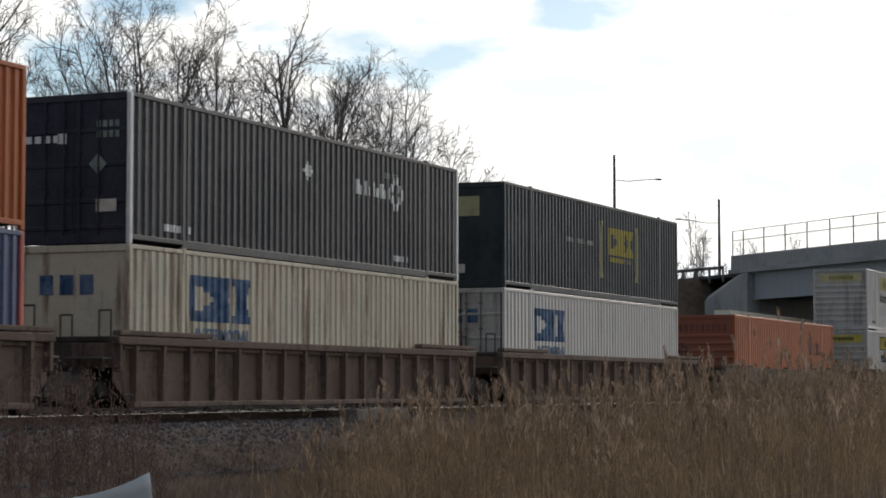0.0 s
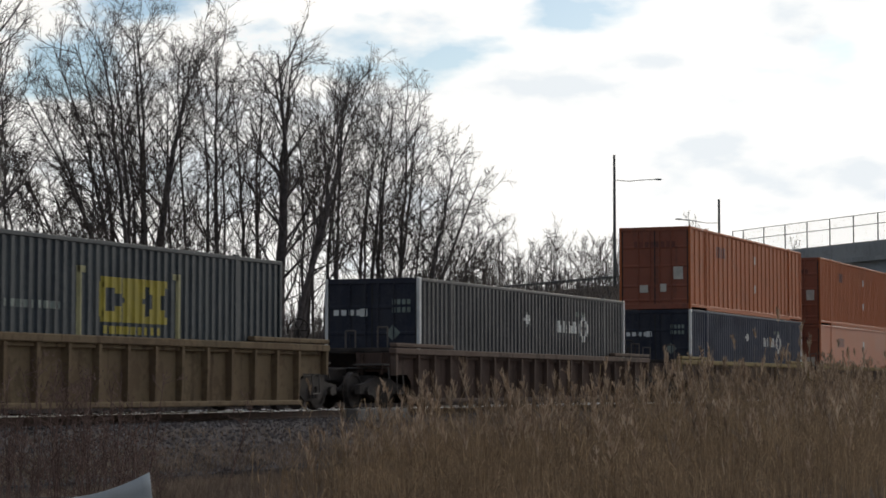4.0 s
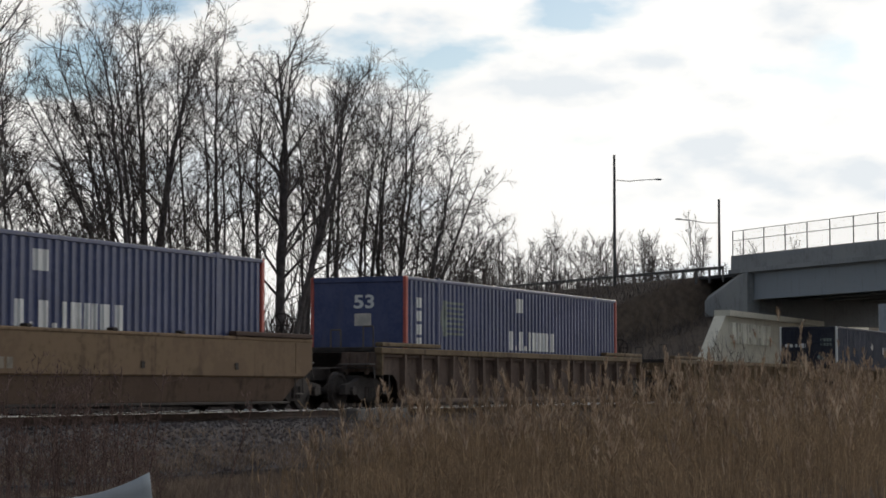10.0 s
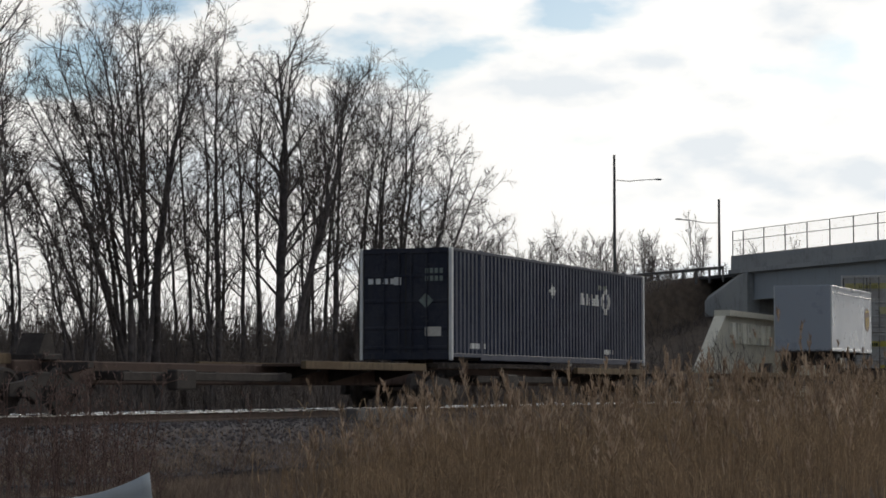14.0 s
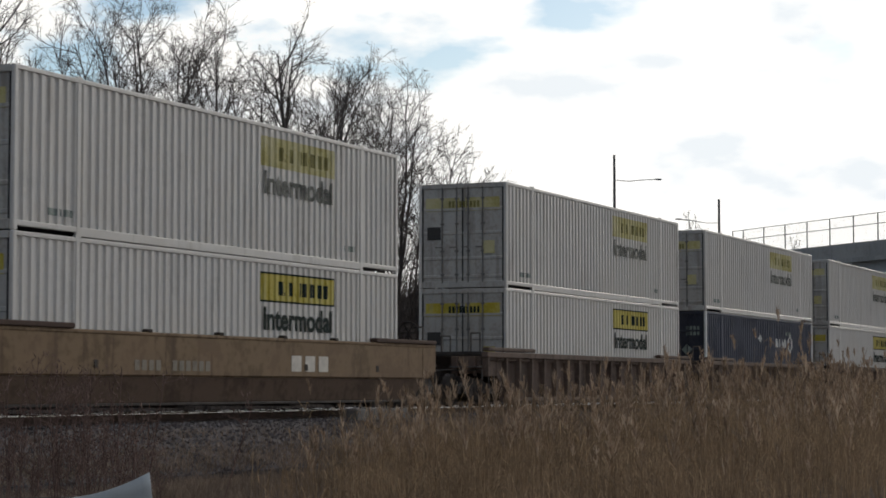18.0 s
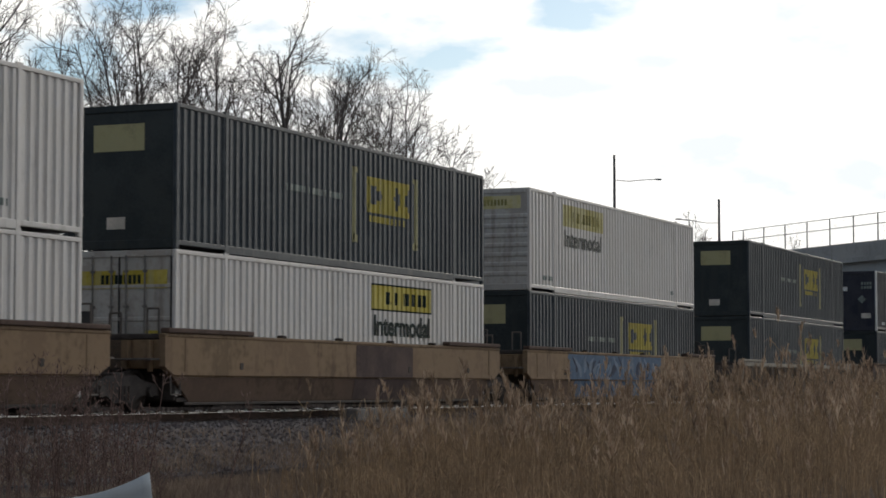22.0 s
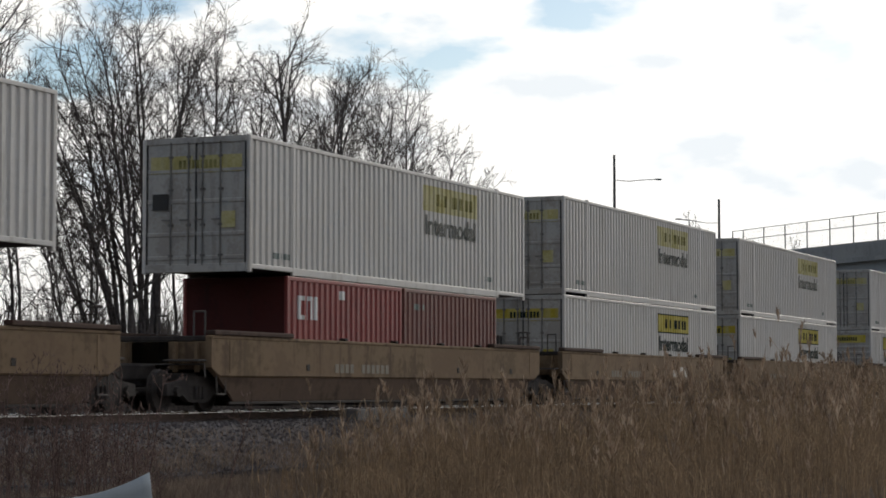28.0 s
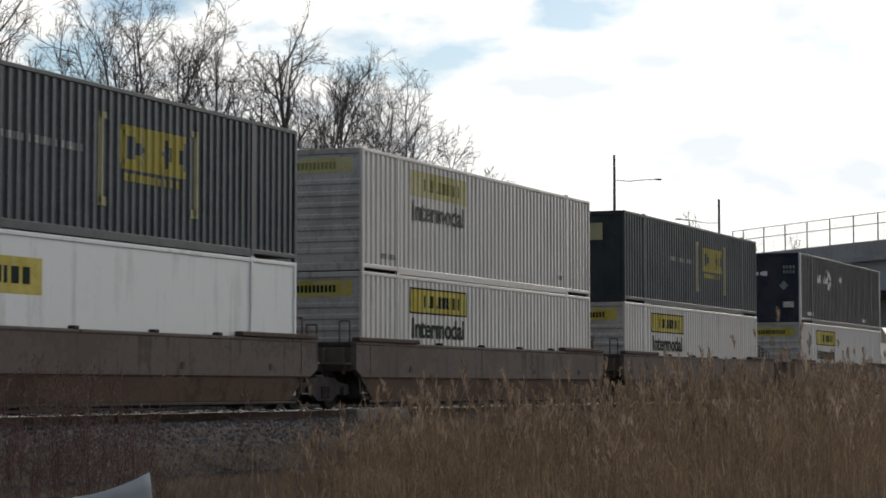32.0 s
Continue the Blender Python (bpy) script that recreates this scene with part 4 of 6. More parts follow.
    if not rear_joint:
        s = Shape()
        rings = []
        for i in range(14):
            a = 2 * math.pi * i / 14
            rings.append([(xb - 0.25 + 0.02 * math.cos(b), -0.85 + (0.27 + 0.02 * math.sin(b)) * math.cos(a), top + 0.32 + (0.27 + 0.02 * math.sin(b)) * math.sin(a)) for b in [2 * math.pi * j / 5 for j in range(5)]])
        rings.append(rings[0])
        s.loft(rings, caps=False)
        for i in range(3):
            a = math.pi * i / 3
            s.tube((xb - 0.25, -0.85 - 0.27 * math.cos(a), top + 0.32 - 0.27 * math.sin(a)), (xb - 0.25, -0.85 + 0.27 * math.cos(a), top + 0.32 + 0.27 * math.sin(a)), 0.012, n=5)
        s.tube((xb - 0.25, -0.85, top - 0.2), (xb - 0.25, -0.85, top + 0.32), 0.03, n=6)
        part("brake_wheel", cached(("brake_wheel", round(xb, 2), top), s, BLACK), BLACK, car)
    if not front_joint:
        truck(car, -1.80)
        s = Shape().soft_box(-3.70, -1.8, -0.16, 0.16, 0.62, 0.98, 0.05).soft_box(-3.85, -3.45, -0.20, 0.20, 0.66, 0.94, 0.06)
        part("coupler", cached(("coupler", 0), s, BLACK), BLACK, car)
    if rear_joint:
        truck(car, 17.92)
        s = Shape().soft_box(16.3, 18.8, -0.30, 0.30, 0.62, 0.95, 0.05)
        part("joint", cached(("joint",), s, BLACK), BLACK, car)
    else:
        truck(car, 17.95)
        s = Shape().soft_box(17.95, 19.70, -0.16, 0.16, 0.62, 0.98, 0.05)
        part("coupler", cached(("coupler", 1), s, BLACK), BLACK, car)
    if marks:
        s = Shape()
        for i in range(4):
            s.box(3.75 + i * 0.26, 3.93 + i * 0.26, -1.482, -1.476, 0.82, 1.02)
        for i in range(6):
            s.box(5.15 + i * 0.26, 5.33 + i * 0.26, -1.482, -1.476, 0.82, 1.02)
        part("id_mark", cached(("id_mark",), s, FADED_MARK), FADED_MARK, car)["kind"] = "stuff"
    if marks == "logo":
        s = Shape()
        for i in range(3):
            x = 10.2 + i * 0.66
            s.box(x, x + 0.46, -1.482, -1.476, 0.84, 1.18)
        part("logo", cached(("logo",), s, PATCH), PATCH, car)
    if patch:
        a, b = patch
        part("painted_patch", Shape().box(a, b, -1.479, -1.4755, 0.735, top - 0.065), PURPLE_PATCH, car, "brown painted-out patch")
        part("painted_patch", Shape().prism([(-1.436, 0.692), (-1.440, 0.692), (-1.357, 0.225), (-1.352, 0.225)], "x", a, b), PURPLE_PATCH, car, "brown painted-out patch")
    if graffiti:
        rng = random.Random(5)
        # a ragged blue ground on both panels, then dark and pale strokes over it
        for lo, hi, y0, y1, w0, w1 in ((0.735, top - 0.065, -1.4785, -1.4785, 2.7, 11.6), (0.225, 0.692, -1.357, -1.4405, 3.3, 11.0)):
            s = Shape()
            edge = [lo + (hi - lo) * i / 7 for i in range(8)]
            pts = [(w0 + rng.uniform(-0.12, 0.12), z) for z in edge] + [(w1 + rng.uniform(-0.12, 0.12), z) for z in reversed(edge)]
            s.v += [(p, y0 + (y1 - y0) * (z - lo) / (hi - lo), z) for p, z in pts]
            s.f.append(tuple(range(16)))
            part("graffiti", recalc(s.mesh("graffiti", GRAFFITI_BLUE)), GRAFFITI_BLUE, car, "broad blue sprayed graffiti")
            for m, n, lift in ((GRAFFITI_DARK, 13, 0.002), (GRAFFITI_PALE, 15, 0.004)):
                for i in range(n):
                    s = Shape()
                    cx = w0 + 0.5 + (w1 - w0 - 1.0) * (i + rng.random()) / n
                    tilt, wide = rng.uniform(-0.5, 0.5), rng.uniform(0.07, 0.20)
                    za, zb = lo + (hi - lo) * rng.uniform(0.02, 0.3), lo + (hi - lo) * rng.uniform(0.65, 0.97)
                    left, right = [], []
                    for j in range(6):
                        f = j / 5
                        z = za + (zb - za) * f
                        c = cx + tilt * (f - 0.5) + 0.12 * math.sin(4 * f + i)
                        k = wide * (0.25 + 0.75 * math.sin(math.pi * (0.1 + 0.8 * f))) * rng.uniform(0.7, 1.3)
                        y = y0 + (y1 - y0) * (z - lo) / (hi - lo) - lift - i * 0.0002
                        left.append((c - k, y, z))
                        right.append((c + k, y, z))
                    s.v += left + right[::-1]
                    s.f.append(tuple(range(12)))
                    part("graffiti_stroke", recalc(s.mesh("graffiti_stroke", m)), m, car)
    return car


GRAFFITI_BLUE = mat("graffiti_blue", (0.105, 0.165, 0.250), 0.8, spec=0.12, var=0.5, scale=1.3, streak=0.3, dirt=(0.030, 0.045, 0.075), dirt_amount=0.7)
GRAFFITI_PALE = mat("graffiti_pale", (0.185, 0.235, 0.300), 0.8, spec=0.12, var=0.45, scale=2.0, streak=0.4, dirt=(0.06, 0.10, 0.16), dirt_amount=0.6)
GRAFFITI_DARK = mat("graffiti_dark", (0.030, 0.042, 0.070), 0.8, spec=0.12, var=0.4, scale=2.0)

CAR_LABELS = {"CAR_DUN": "dun brown low-sided steel well car with dark lower sides", "CAR_ASH": "ash-grey ribbed steel well car with a pale worn sill", "CAR_BROWN": "weathered brown ribbed steel well car", "CAR_DARK": "dark brown steel well car, grimy and rust-stained", "CAR_TAN": "tan smooth-sided steel well car with darker brown lower sides",
              "CAR_OCHRE": "ochre ribbed steel well car with rusty streaks", "CAR_PINK": "faded pinkish brown smooth-sided well car", "CAR_GREY": "grey-brown smooth-sided steel well car"}
# distance, style, paint, sill, joined before, joined behind, lower load, upper load, marks
TRAIN = [
    (15.4, "ribbed", "CAR_BROWN", CAR_BROWN, True, True, "blue", "orange", ""),
    (35.0, "ribbed", "CAR_BROWN", CAR_BROWN, True, True, "cream_blue", "charcoal", ""),
    (54.4, "ribbed", "CAR_BROWN", CAR_BROWN, True, False, "white_blue", "green", ""),
    (77.85, "smooth", "CAR_DUN", CAR_DUN, False, False, "orange_ribs", "", "m"),
    (101.35, "smooth", "CAR_DUN", CAR_DUN, False, False, "white_ribs", "white_ribs", "m"),
    (124.8, "ribbed", "CAR_OCHRE", CAR_OCHRE, False, False, "green", "", ""),
    (148.3, "ribbed", "CAR_DARK", CAR_BROWN, False, False, "charcoal", "", ""),
    (171.75, "ribbed", "CAR_BROWN", CAR_YELLOW, False, True, "navy", "orange_seam", ""),
    (191.35, "ribbed", "CAR_BROWN", CAR_YELLOW, True, True, "salmon", "orange", ""),
    (210.95, "ribbed", "CAR_BROWN", CAR_YELLOW, True, False, "charcoal", "orange", ""),
    (234.5, "smooth", "CAR_TAN", CAR_TAN, False, True, "white_ribs", "", "m"),
    (254.1, "smooth", "CAR_TAN", CAR_TAN, True, True, "cream_blue", "", ""),
    (273.75, "smooth", "CAR_TAN", CAR_TAN, True, False, "blue", "", "m"),
    (297.25, "ribbed", "CAR_BROWN", CAR_OCHRE, False, False, "blue", "", ""),
    (320.7, "ribbed", "CAR_OCHRE", CAR_OCHRE, False, False, "", "", ""),
    (344.2, "ribbed", "CAR_OCHRE", CAR_BROWN, False, False, "navy", "", ""),
    (456.65, "ribbed", "CAR_BROWN", CAR_BROWN, False, False, "white_doors", "white_doors", ""),
    (480.1, "smooth", "CAR_TAN", CAR_TAN, False, False, "white_doors", "white_doors", "logo"),
    (503.45, "ribbed", "CAR_BROWN", CAR_BROWN, False, True, "white_doors", "white_doors", ""),
    (522.9, "ribbed", "CAR_BROWN", CAR_BROWN, True, True, "navy", "white_doors", ""),
    (542.3, "ribbed", "CAR_BROWN", CAR_BROWN, True, False, "white_doors", "white_doors", ""),
    (565.7, "smooth", "CAR_TAN", CAR_TAN, False, True, "white_doors", "white_doors", "m"),
    (585.2, "smooth", "CAR_TAN", CAR_TAN, True, True, "white_doors", "green", ""),
    (604.8, "smooth", "CAR_TAN", CAR_TAN, True, False, "green", "white_ribs", "graffiti"),
    (628.4, "ribbed", "CAR_ASH", ASH_SILL, False, False, "green", "green", ""),
    (651.9, "smooth", "CAR_PINK", CAR_PINK, False, True, "green", "charcoal_front", "m"),
    (671.3, "smooth", "CAR_PINK", CAR_PINK, True, True, "green", "green", ""),
    (690.8, "smooth", "CAR_PINK", CAR_PINK, True, False, "green", "", ""),
    (714.0, "smooth", "CAR_TAN", CAR_TAN, False, False, "red40", "white_doors", ""),
    (737.4, "smooth", "CAR_TAN", CAR_TAN, False, True, "red20", "white_doors", "m"),
    (756.8, "smooth", "CAR_TAN", CAR_TAN, True, True, "white_doors", "white_doors", "logo"),
    (776.2, "smooth", "CAR_TAN", CAR_TAN, True, False, "white_doors", "white_doors", "m"),
    (799.7, "smooth", "CAR_TAN", CAR_TAN, False, False, "white_ribs", "white_doors", "logo"),
    (823.1, "smooth", "CAR_GREY", CAR_GREY, False, True, "white_flat", "green", ""),
    (842.6, "smooth", "CAR_GREY", CAR_GREY, True, True, "white_ribs", "white_ribs", ""),
    (862.1, "smooth", "CAR_GREY", CAR_GREY, True, False, "white_ribs", "green", ""),
    (885.4, "smooth", "CAR_GREY", CAR_GREY, False, True, "white_ribs", "charcoal_front", ""),
]
PATCHED = {234.5: (9.7, 12.8), 585.2: (7.9, 11.1)}
LOW_SILL = {77.85: 1.22, 101.35: 1.25}
PAINTS = {"CAR_DUN": CAR_DUN, "CAR_ASH": CAR_ASH, "CAR_BROWN": CAR_BROWN, "CAR_DARK": CAR_DARK, "CAR_TAN": CAR_TAN, "CAR_OCHRE": CAR_OCHRE, "CAR_PINK": CAR_PINK, "CAR_GREY": CAR_GREY}
FLOOR, STACK = 0.314, 3.21


def load(kind, s, z, length=LONG, high=HIGH):
    key = (kind, length, high)
    if key in MADE:
        ob = copy_thing(MADE[key], pose(s, 0, z))
    else:
        ob = MADE[key] = container(kind, pose(s, 0, z), length, high)
    MOVING.append((ob, s, z, 0))


def build_train():
    for s, style, paint, sill, fj, rj, low, up, marks in TRAIN:
        empty = " standing empty" if not low else ""
        car = well_car(style, PAINTS[paint], sill, fj, rj, CAR_LABELS[paint] + empty, marks == "graffiti", {"m": "m", "logo": "logo"}.get(marks, False), sill_z=LOW_SILL.get(s), patch=PATCHED.get(s))
        car.matrix_basis = pose(s, 0, 0)
        MOVING.append((car, s, 0, 0))
        z = STACK
        if low == "red40":
            load("red", s + 1.95, FLOOR, 12.19, 2.59)
            z = 2.905
        elif low == "red20":
            load("red", s + 1.75, FLOOR, 6.06, 2.59)
            load("maroon", s + 7.95, FLOOR, 6.06, 2.59)
            z = 2.905
        elif low:
            load(low, s, FLOOR)
        if up:
            load(up + "_faded" if up + "_faded" in KINDS else up, s, z)


# ---- the train: five-unit spine car with two trailers and a container ----
def spine_car(s, first, last):
    car = thing("spine_car", "low rusty spine car with ochre edged decks", "railway wagon", "spine cars of the train", pose(s, 0, 0))
    sh = Shape().soft_box(0.5 if first else 0.1, 17.3 if last else 17.7, -0.28, 0.28, 0.55, 1.0, 0.03)
    part("centre_beam", cached(("centre_beam", first, last), sh, CAR_DARK), CAR_DARK, car)
    for sd in (-1, 1):
        y0, y1 = sorted((sd * 0.3, sd * 1.30))
        sh = Shape().soft_box(9.6, 16.2, y0, y1, 0.96, 1.02, 0.01)
        part("deck", cached(("deck", sd), sh, CAR_DARK), CAR_DARK, car)
        y0, y1 = sorted((sd * 1.26, sd * 1.40))
        sh = Shape().soft_box(9.6, 16.2, y0, y1, 0.90, 1.08, 0.015)
        part("deck_edge", cached(("deck_edge", sd), sh, CAR_OCHRE), CAR_OCHRE, car, "ochre painted deck edge")
        for x in (1.0, 10.4, 13.0, 15.6):
            y0, y1 = sorted((sd * 0.25, sd * 1.28))
            sh = Shape().prism([(y0, 0.62 if sd > 0 else 0.86), (y1, 0.86 if sd > 0 else 0.62), (y1, 0.96), (y0, 0.96)], "x", x, x + 0.18)
            part("outrigger", cached(("outrigger", sd, x), sh, BLACK), BLACK, car)
    sh = Shape().soft_box(0.9, 1.5, -0.4, 0.4, 1.0, 1.12, 0.02)
    sh.prism([(0.95, 1.12), (1.5, 1.12), (1.35, 1.50), (1.15, 1.50)], "y", -0.25, 0.25)
    part("hitch", cached(("hitch",), sh, BLACK), BLACK, car)
    for sd in (-1, 1):
        y0, y1 = sorted((sd * 0.9, sd * 1.05))
        sh = Shape().soft_box(2.6, 9.6, y0, y1, 0.62, 0.80, 0.02)
        part("side_beam", cached(("side_beam", sd), sh, BLACK), BLACK, car)
        for x in (2.8, 6.2, 9.2):
            y0, y1 = sorted((sd * 0.25, sd * 1.05))
            part("cross_arm", cached(("cross_arm", sd, x), Shape().soft_box(x, x + 0.16, y0, y1, 0.64, 0.82, 0.02), BLACK), BLACK, car)
        y0, y1 = sorted((sd * 1.05, sd * 1.28))
        part("step_box", cached(("step_box", sd), Shape().soft_box(4.2, 5.0, y0, y1, 0.45, 0.85, 0.03), BLACK), BLACK, car)
    truck(car, 1.75 if first else 0.0)
    if last:
        truck(car, 16.1)
    for x0, x1, on in ((-0.25, 0.6, first), (17.2, 18.05, last)):
        if on:
            sh = Shape().soft_box(x0, x1, -0.16, 0.16, 0.62, 0.95, 0.05)
            part("coupler", cached(("spine_coupler", x0), sh, BLACK), BLACK, car)
    MOVING.append((car, s, 0, 0))


def trailer(s, turned):
    """A short box trailer; its nose at x = 0."""
    t = thing("box_trailer", "grey-white short box trailer with brown and gold shield", "trailer", "trailers on the train", pose(s, 0, 0, 0, 0, 180 if turned else 0))
    z0, z1, n = 2.10, 5.0, 8.40
    for sd in (-1, 1):
        y0, y1 = sorted((sd * 1.27, sd * 1.29))
        part("side_panel", cached(("tr_side", sd), Shape().box(0.06, n - 0.06, y0, y1, z0 + 0.12, z1 - 0.1), TRAILER), TRAILER, t)
        for a, b, nm in ((z0, z0 + 0.13, "bottom_rail"), (z1 - 0.13, z1, "top_rail"), (z1 - 0.36, z1 - 0.31, "moulding")):
            y0, y1 = sorted((sd * 1.20, sd * 1.305))
            part(nm, cached(("tr_" + nm, sd), Shape().soft_box(0.02, n - 0.02, y0, y1, a, b), TRAILER), TRAILER, t)
        for x in (0.0, n - 0.1):
            y0, y1 = sorted((sd * 1.20, sd * 1.30))
            part("corner_post", cached(("tr_post", sd, x), Shape().soft_box(x, x + 0.1, y0, y1, z0, z1, 0.03), ALU), ALU, t)
        out = [(0.0, 0.0), (0.30, -0.30), (0.46, -0.18), (0.52, 0.10), (0.52, 0.75), (0.26, 0.90), (0.0, 0.96), (-0.26, 0.90), (-0.52, 0.75), (-0.52, 0.10), (-0.46, -0.18), (-0.30, -0.30)]
        out = out[1:] + [(0.0, -0.42)]
        y0, y1 = sorted((sd * 1.29, sd * 1.297))
        sh = part("shield", Shape().prism([(1.0 + a, 3.44 + b * 0.82) for a, b in out], "y", y0, y1), SHIELD_BROWN, t, "brown shield emblem")
        y0, y1 = sorted((sd * 1.297, sd * 1.302))
        part("shield_mark", Shape().prism([(1.0 + a * 0.75, 3.72 + b * 0.45) for a, b in ((-0.5, 0.9), (0.5, 0.75), (0.42, 0.55), (-0.5, 0.72))], "y", y0, y1)
             .box(0.68, 0.82, y0, y1, 3.35, 3.82).box(0.93, 1.07, y0, y1, 3.22, 3.80).box(1.18, 1.32, y0, y1, 3.35, 3.78), SHIELD_GOLD, sh, "gold painted bars")
        sh = Shape()
        for i in range(14):
            x = 0.5 + i * 0.57
            y0, y1 = sorted((sd * 1.30, sd * 1.312))
            sh.box(x, x + 0.22, y0, y1, z0 + 0.02, z0 + 0.07)
        part("reflector_strip", sh, LOGO_WHITE, t)
        for x in (6.9,):
            w = Shape()
            rings = []
            for r, y in ((0.20, 0.72), (0.44, 0.72), (0.50, 0.78), (0.50, 1.18), (0.44, 1.24), (0.28, 1.24), (0.26, 1.16), (0.10, 1.16)):
                rings.append([(x + math.cos(2 * math.pi * i / 20) * r, sd * y, 1.56 + math.sin(2 * math.pi * i / 20) * r) for i in range(20)])
            w.loft(rings)
            part("wheel", w, TYRE, t)
        y0, y1 = sorted((sd * 0.72, sd * 0.86))
        part("landing_leg", Shape().soft_box(2.2, 2.34, y0, y1, 1.12, z0, 0.01).soft_box(2.12, 2.42, y0 - 0.06, y1 + 0.06, 1.08, 1.13), BLACK, t)
    part("floor_frame", Shape().soft_box(0.0, n, -1.25, 1.25, z0 - 0.05, z0 + 0.1).soft_box(0.3, 5.5, -0.5, 0.5, z0 - 0.2, z0 - 0.05), BLACK, t)
    part("nose_wall", Shape().soft_box(0.0, 0.06, -1.26, 1.26, z0, z1 - 0.01), TRAILER, t)
    part("rear_door", Shape().soft_box(n - 0.06, n, -1.26, 1.26, z0, z1 - 0.01), TRAILER, t)
    part("nose_fitting", Shape().soft_box(-0.04, 0.0, -0.62, -0.22, 2.35, 2.80), GASKET, t)
    part("roof", Shape().soft_box(0.02, n - 0.02, -1.24, 1.24, z1 - 0.03, z1 + 0.01), TRAILER, t)
    part("suspension", Shape().soft_box(6.1, 7.7, -0.7, 0.7, 1.5, z0 - 0.04).tube((6.9, -0.8, 1.56), (6.9, 0.8, 1.56), 0.08), BLACK, t)
    part("rear_guard", Shape().soft_box(n - 0.1, n - 0.04, -1.0, 1.0, 1.55, 1.65).soft_box(n - 0.1, n - 0.05, -0.6, -0.5, 1.6, z0).soft_box(n - 0.1, n - 0.05, 0.5, 0.6, 1.6, z0), BLACK, t)
    MOVING.append((t, s, 0, 180 if turned else 0))


def build_spine():
    for i in range(5):
        spine_car(364.1 + 17.8 * i, i == 0, i == 4)
    trailer(365.9, False)
    trailer(443.0 + 8.45, True)
    load("navy", 399.95, 1.19)


build_train()
build_spine()


# ---- the place: ground, track ----
ROAD_A = Vector((154.3, 19.9))  # edge of the road on the bridge, where the embankment begins
ROAD_D = Vector((math.cos(radians(46)), math.sin(radians(46))))
ROAD_N = Vector((-ROAD_D.y, ROAD_D.x))  # across the road, towards the side that shows
ROAD_Z = 8.9
WALL_Y = 14.0


def smooth(a, b, x):
    t = min(1.0, max(0.0, (x - a) / (b - a)))
    return t * t * (3 - 2 * t)


def ground_z(x, y):
    if y < -1.9:
        z = -0.38 - 0.85 * smooth(-2.0, -5.0, y) + 0.10 * smooth(-14, -24, y)
    elif y < 2.2:
        z = -0.40
    else:
        z = -0.38 - 0.45 * smooth(2.2, 5.5, y) + 0.2 * smooth(8, 20, y)
    z += 0.05 * noise.noise((x * 0.35, y * 0.35, 0.0)) * (1 if abs(y) > 2.5 else 0)
    d = Vector((x, y)) - ROAD_A
    w, u = d.dot(ROAD_N), d.dot(ROAD_D)
    if y > 6.5 and u > -60:
        out = max(0.0, w, -16.0 - w)
        emb = ROAD_Z - 10.0 * smooth(48, 95, u) - 0.36 * out + 0.35 * noise.noise((x * 0.1, y * 0.1, 3.0)) * (1 if out > 1 else 0)
        if u < 5.2 and w > -2.0:
            emb = min(emb, 5.7 - 0.3 * max(0.0, w) + 1.6 * smooth(4.4, 5.2, u))
        if u < -1.0:
            emb = min(emb, 4.9)
        limit = (y - 7.2) * 0.62 if x < 124 else (60 if y > WALL_Y + 0.1 else -1)
        if 118 < x < 124 and y <= WALL_Y + 0.1:
            limit = (y - 7.2) * 0.62 * (124 - x) / 6
        z = max(z, min(emb, limit))
    return z


def build_ground():
    def steps(a, b, fine_a, fine_b, h, grow):
        xs = [fine_a + h * i for i in range(int((fine_b - fine_a) / h) + 1)]
        q, x = h, xs[-1]
        while x < b:
            q *= grow
            x += q
            xs.append(x)
        q, x = h, xs[0]
        while x > a:
            q *= grow
            x -= q
            xs.insert(0, x)
        return xs
    xs = steps(-2500, 3500, 0, 215, 1.25, 1.35)
    ys = steps(-2500, 3500, -25, 110, 1.0, 1.35)
    sh = Shape()
    sh.v = [(x, y, ground_z(x, y)) for y in ys for x in xs]
    nx = len(xs)
    sh.f = [(j * nx + i, j * nx + i + 1, (j + 1) * nx + i + 1, (j + 1) * nx + i) for j in range(len(ys) - 1) for i in range(nx - 1)]
    g = new("ground", sh.mesh("ground", GROUND, True))
    tagged(g, "brown winter ground with dead grass beside the track", "ground", kind="structure")


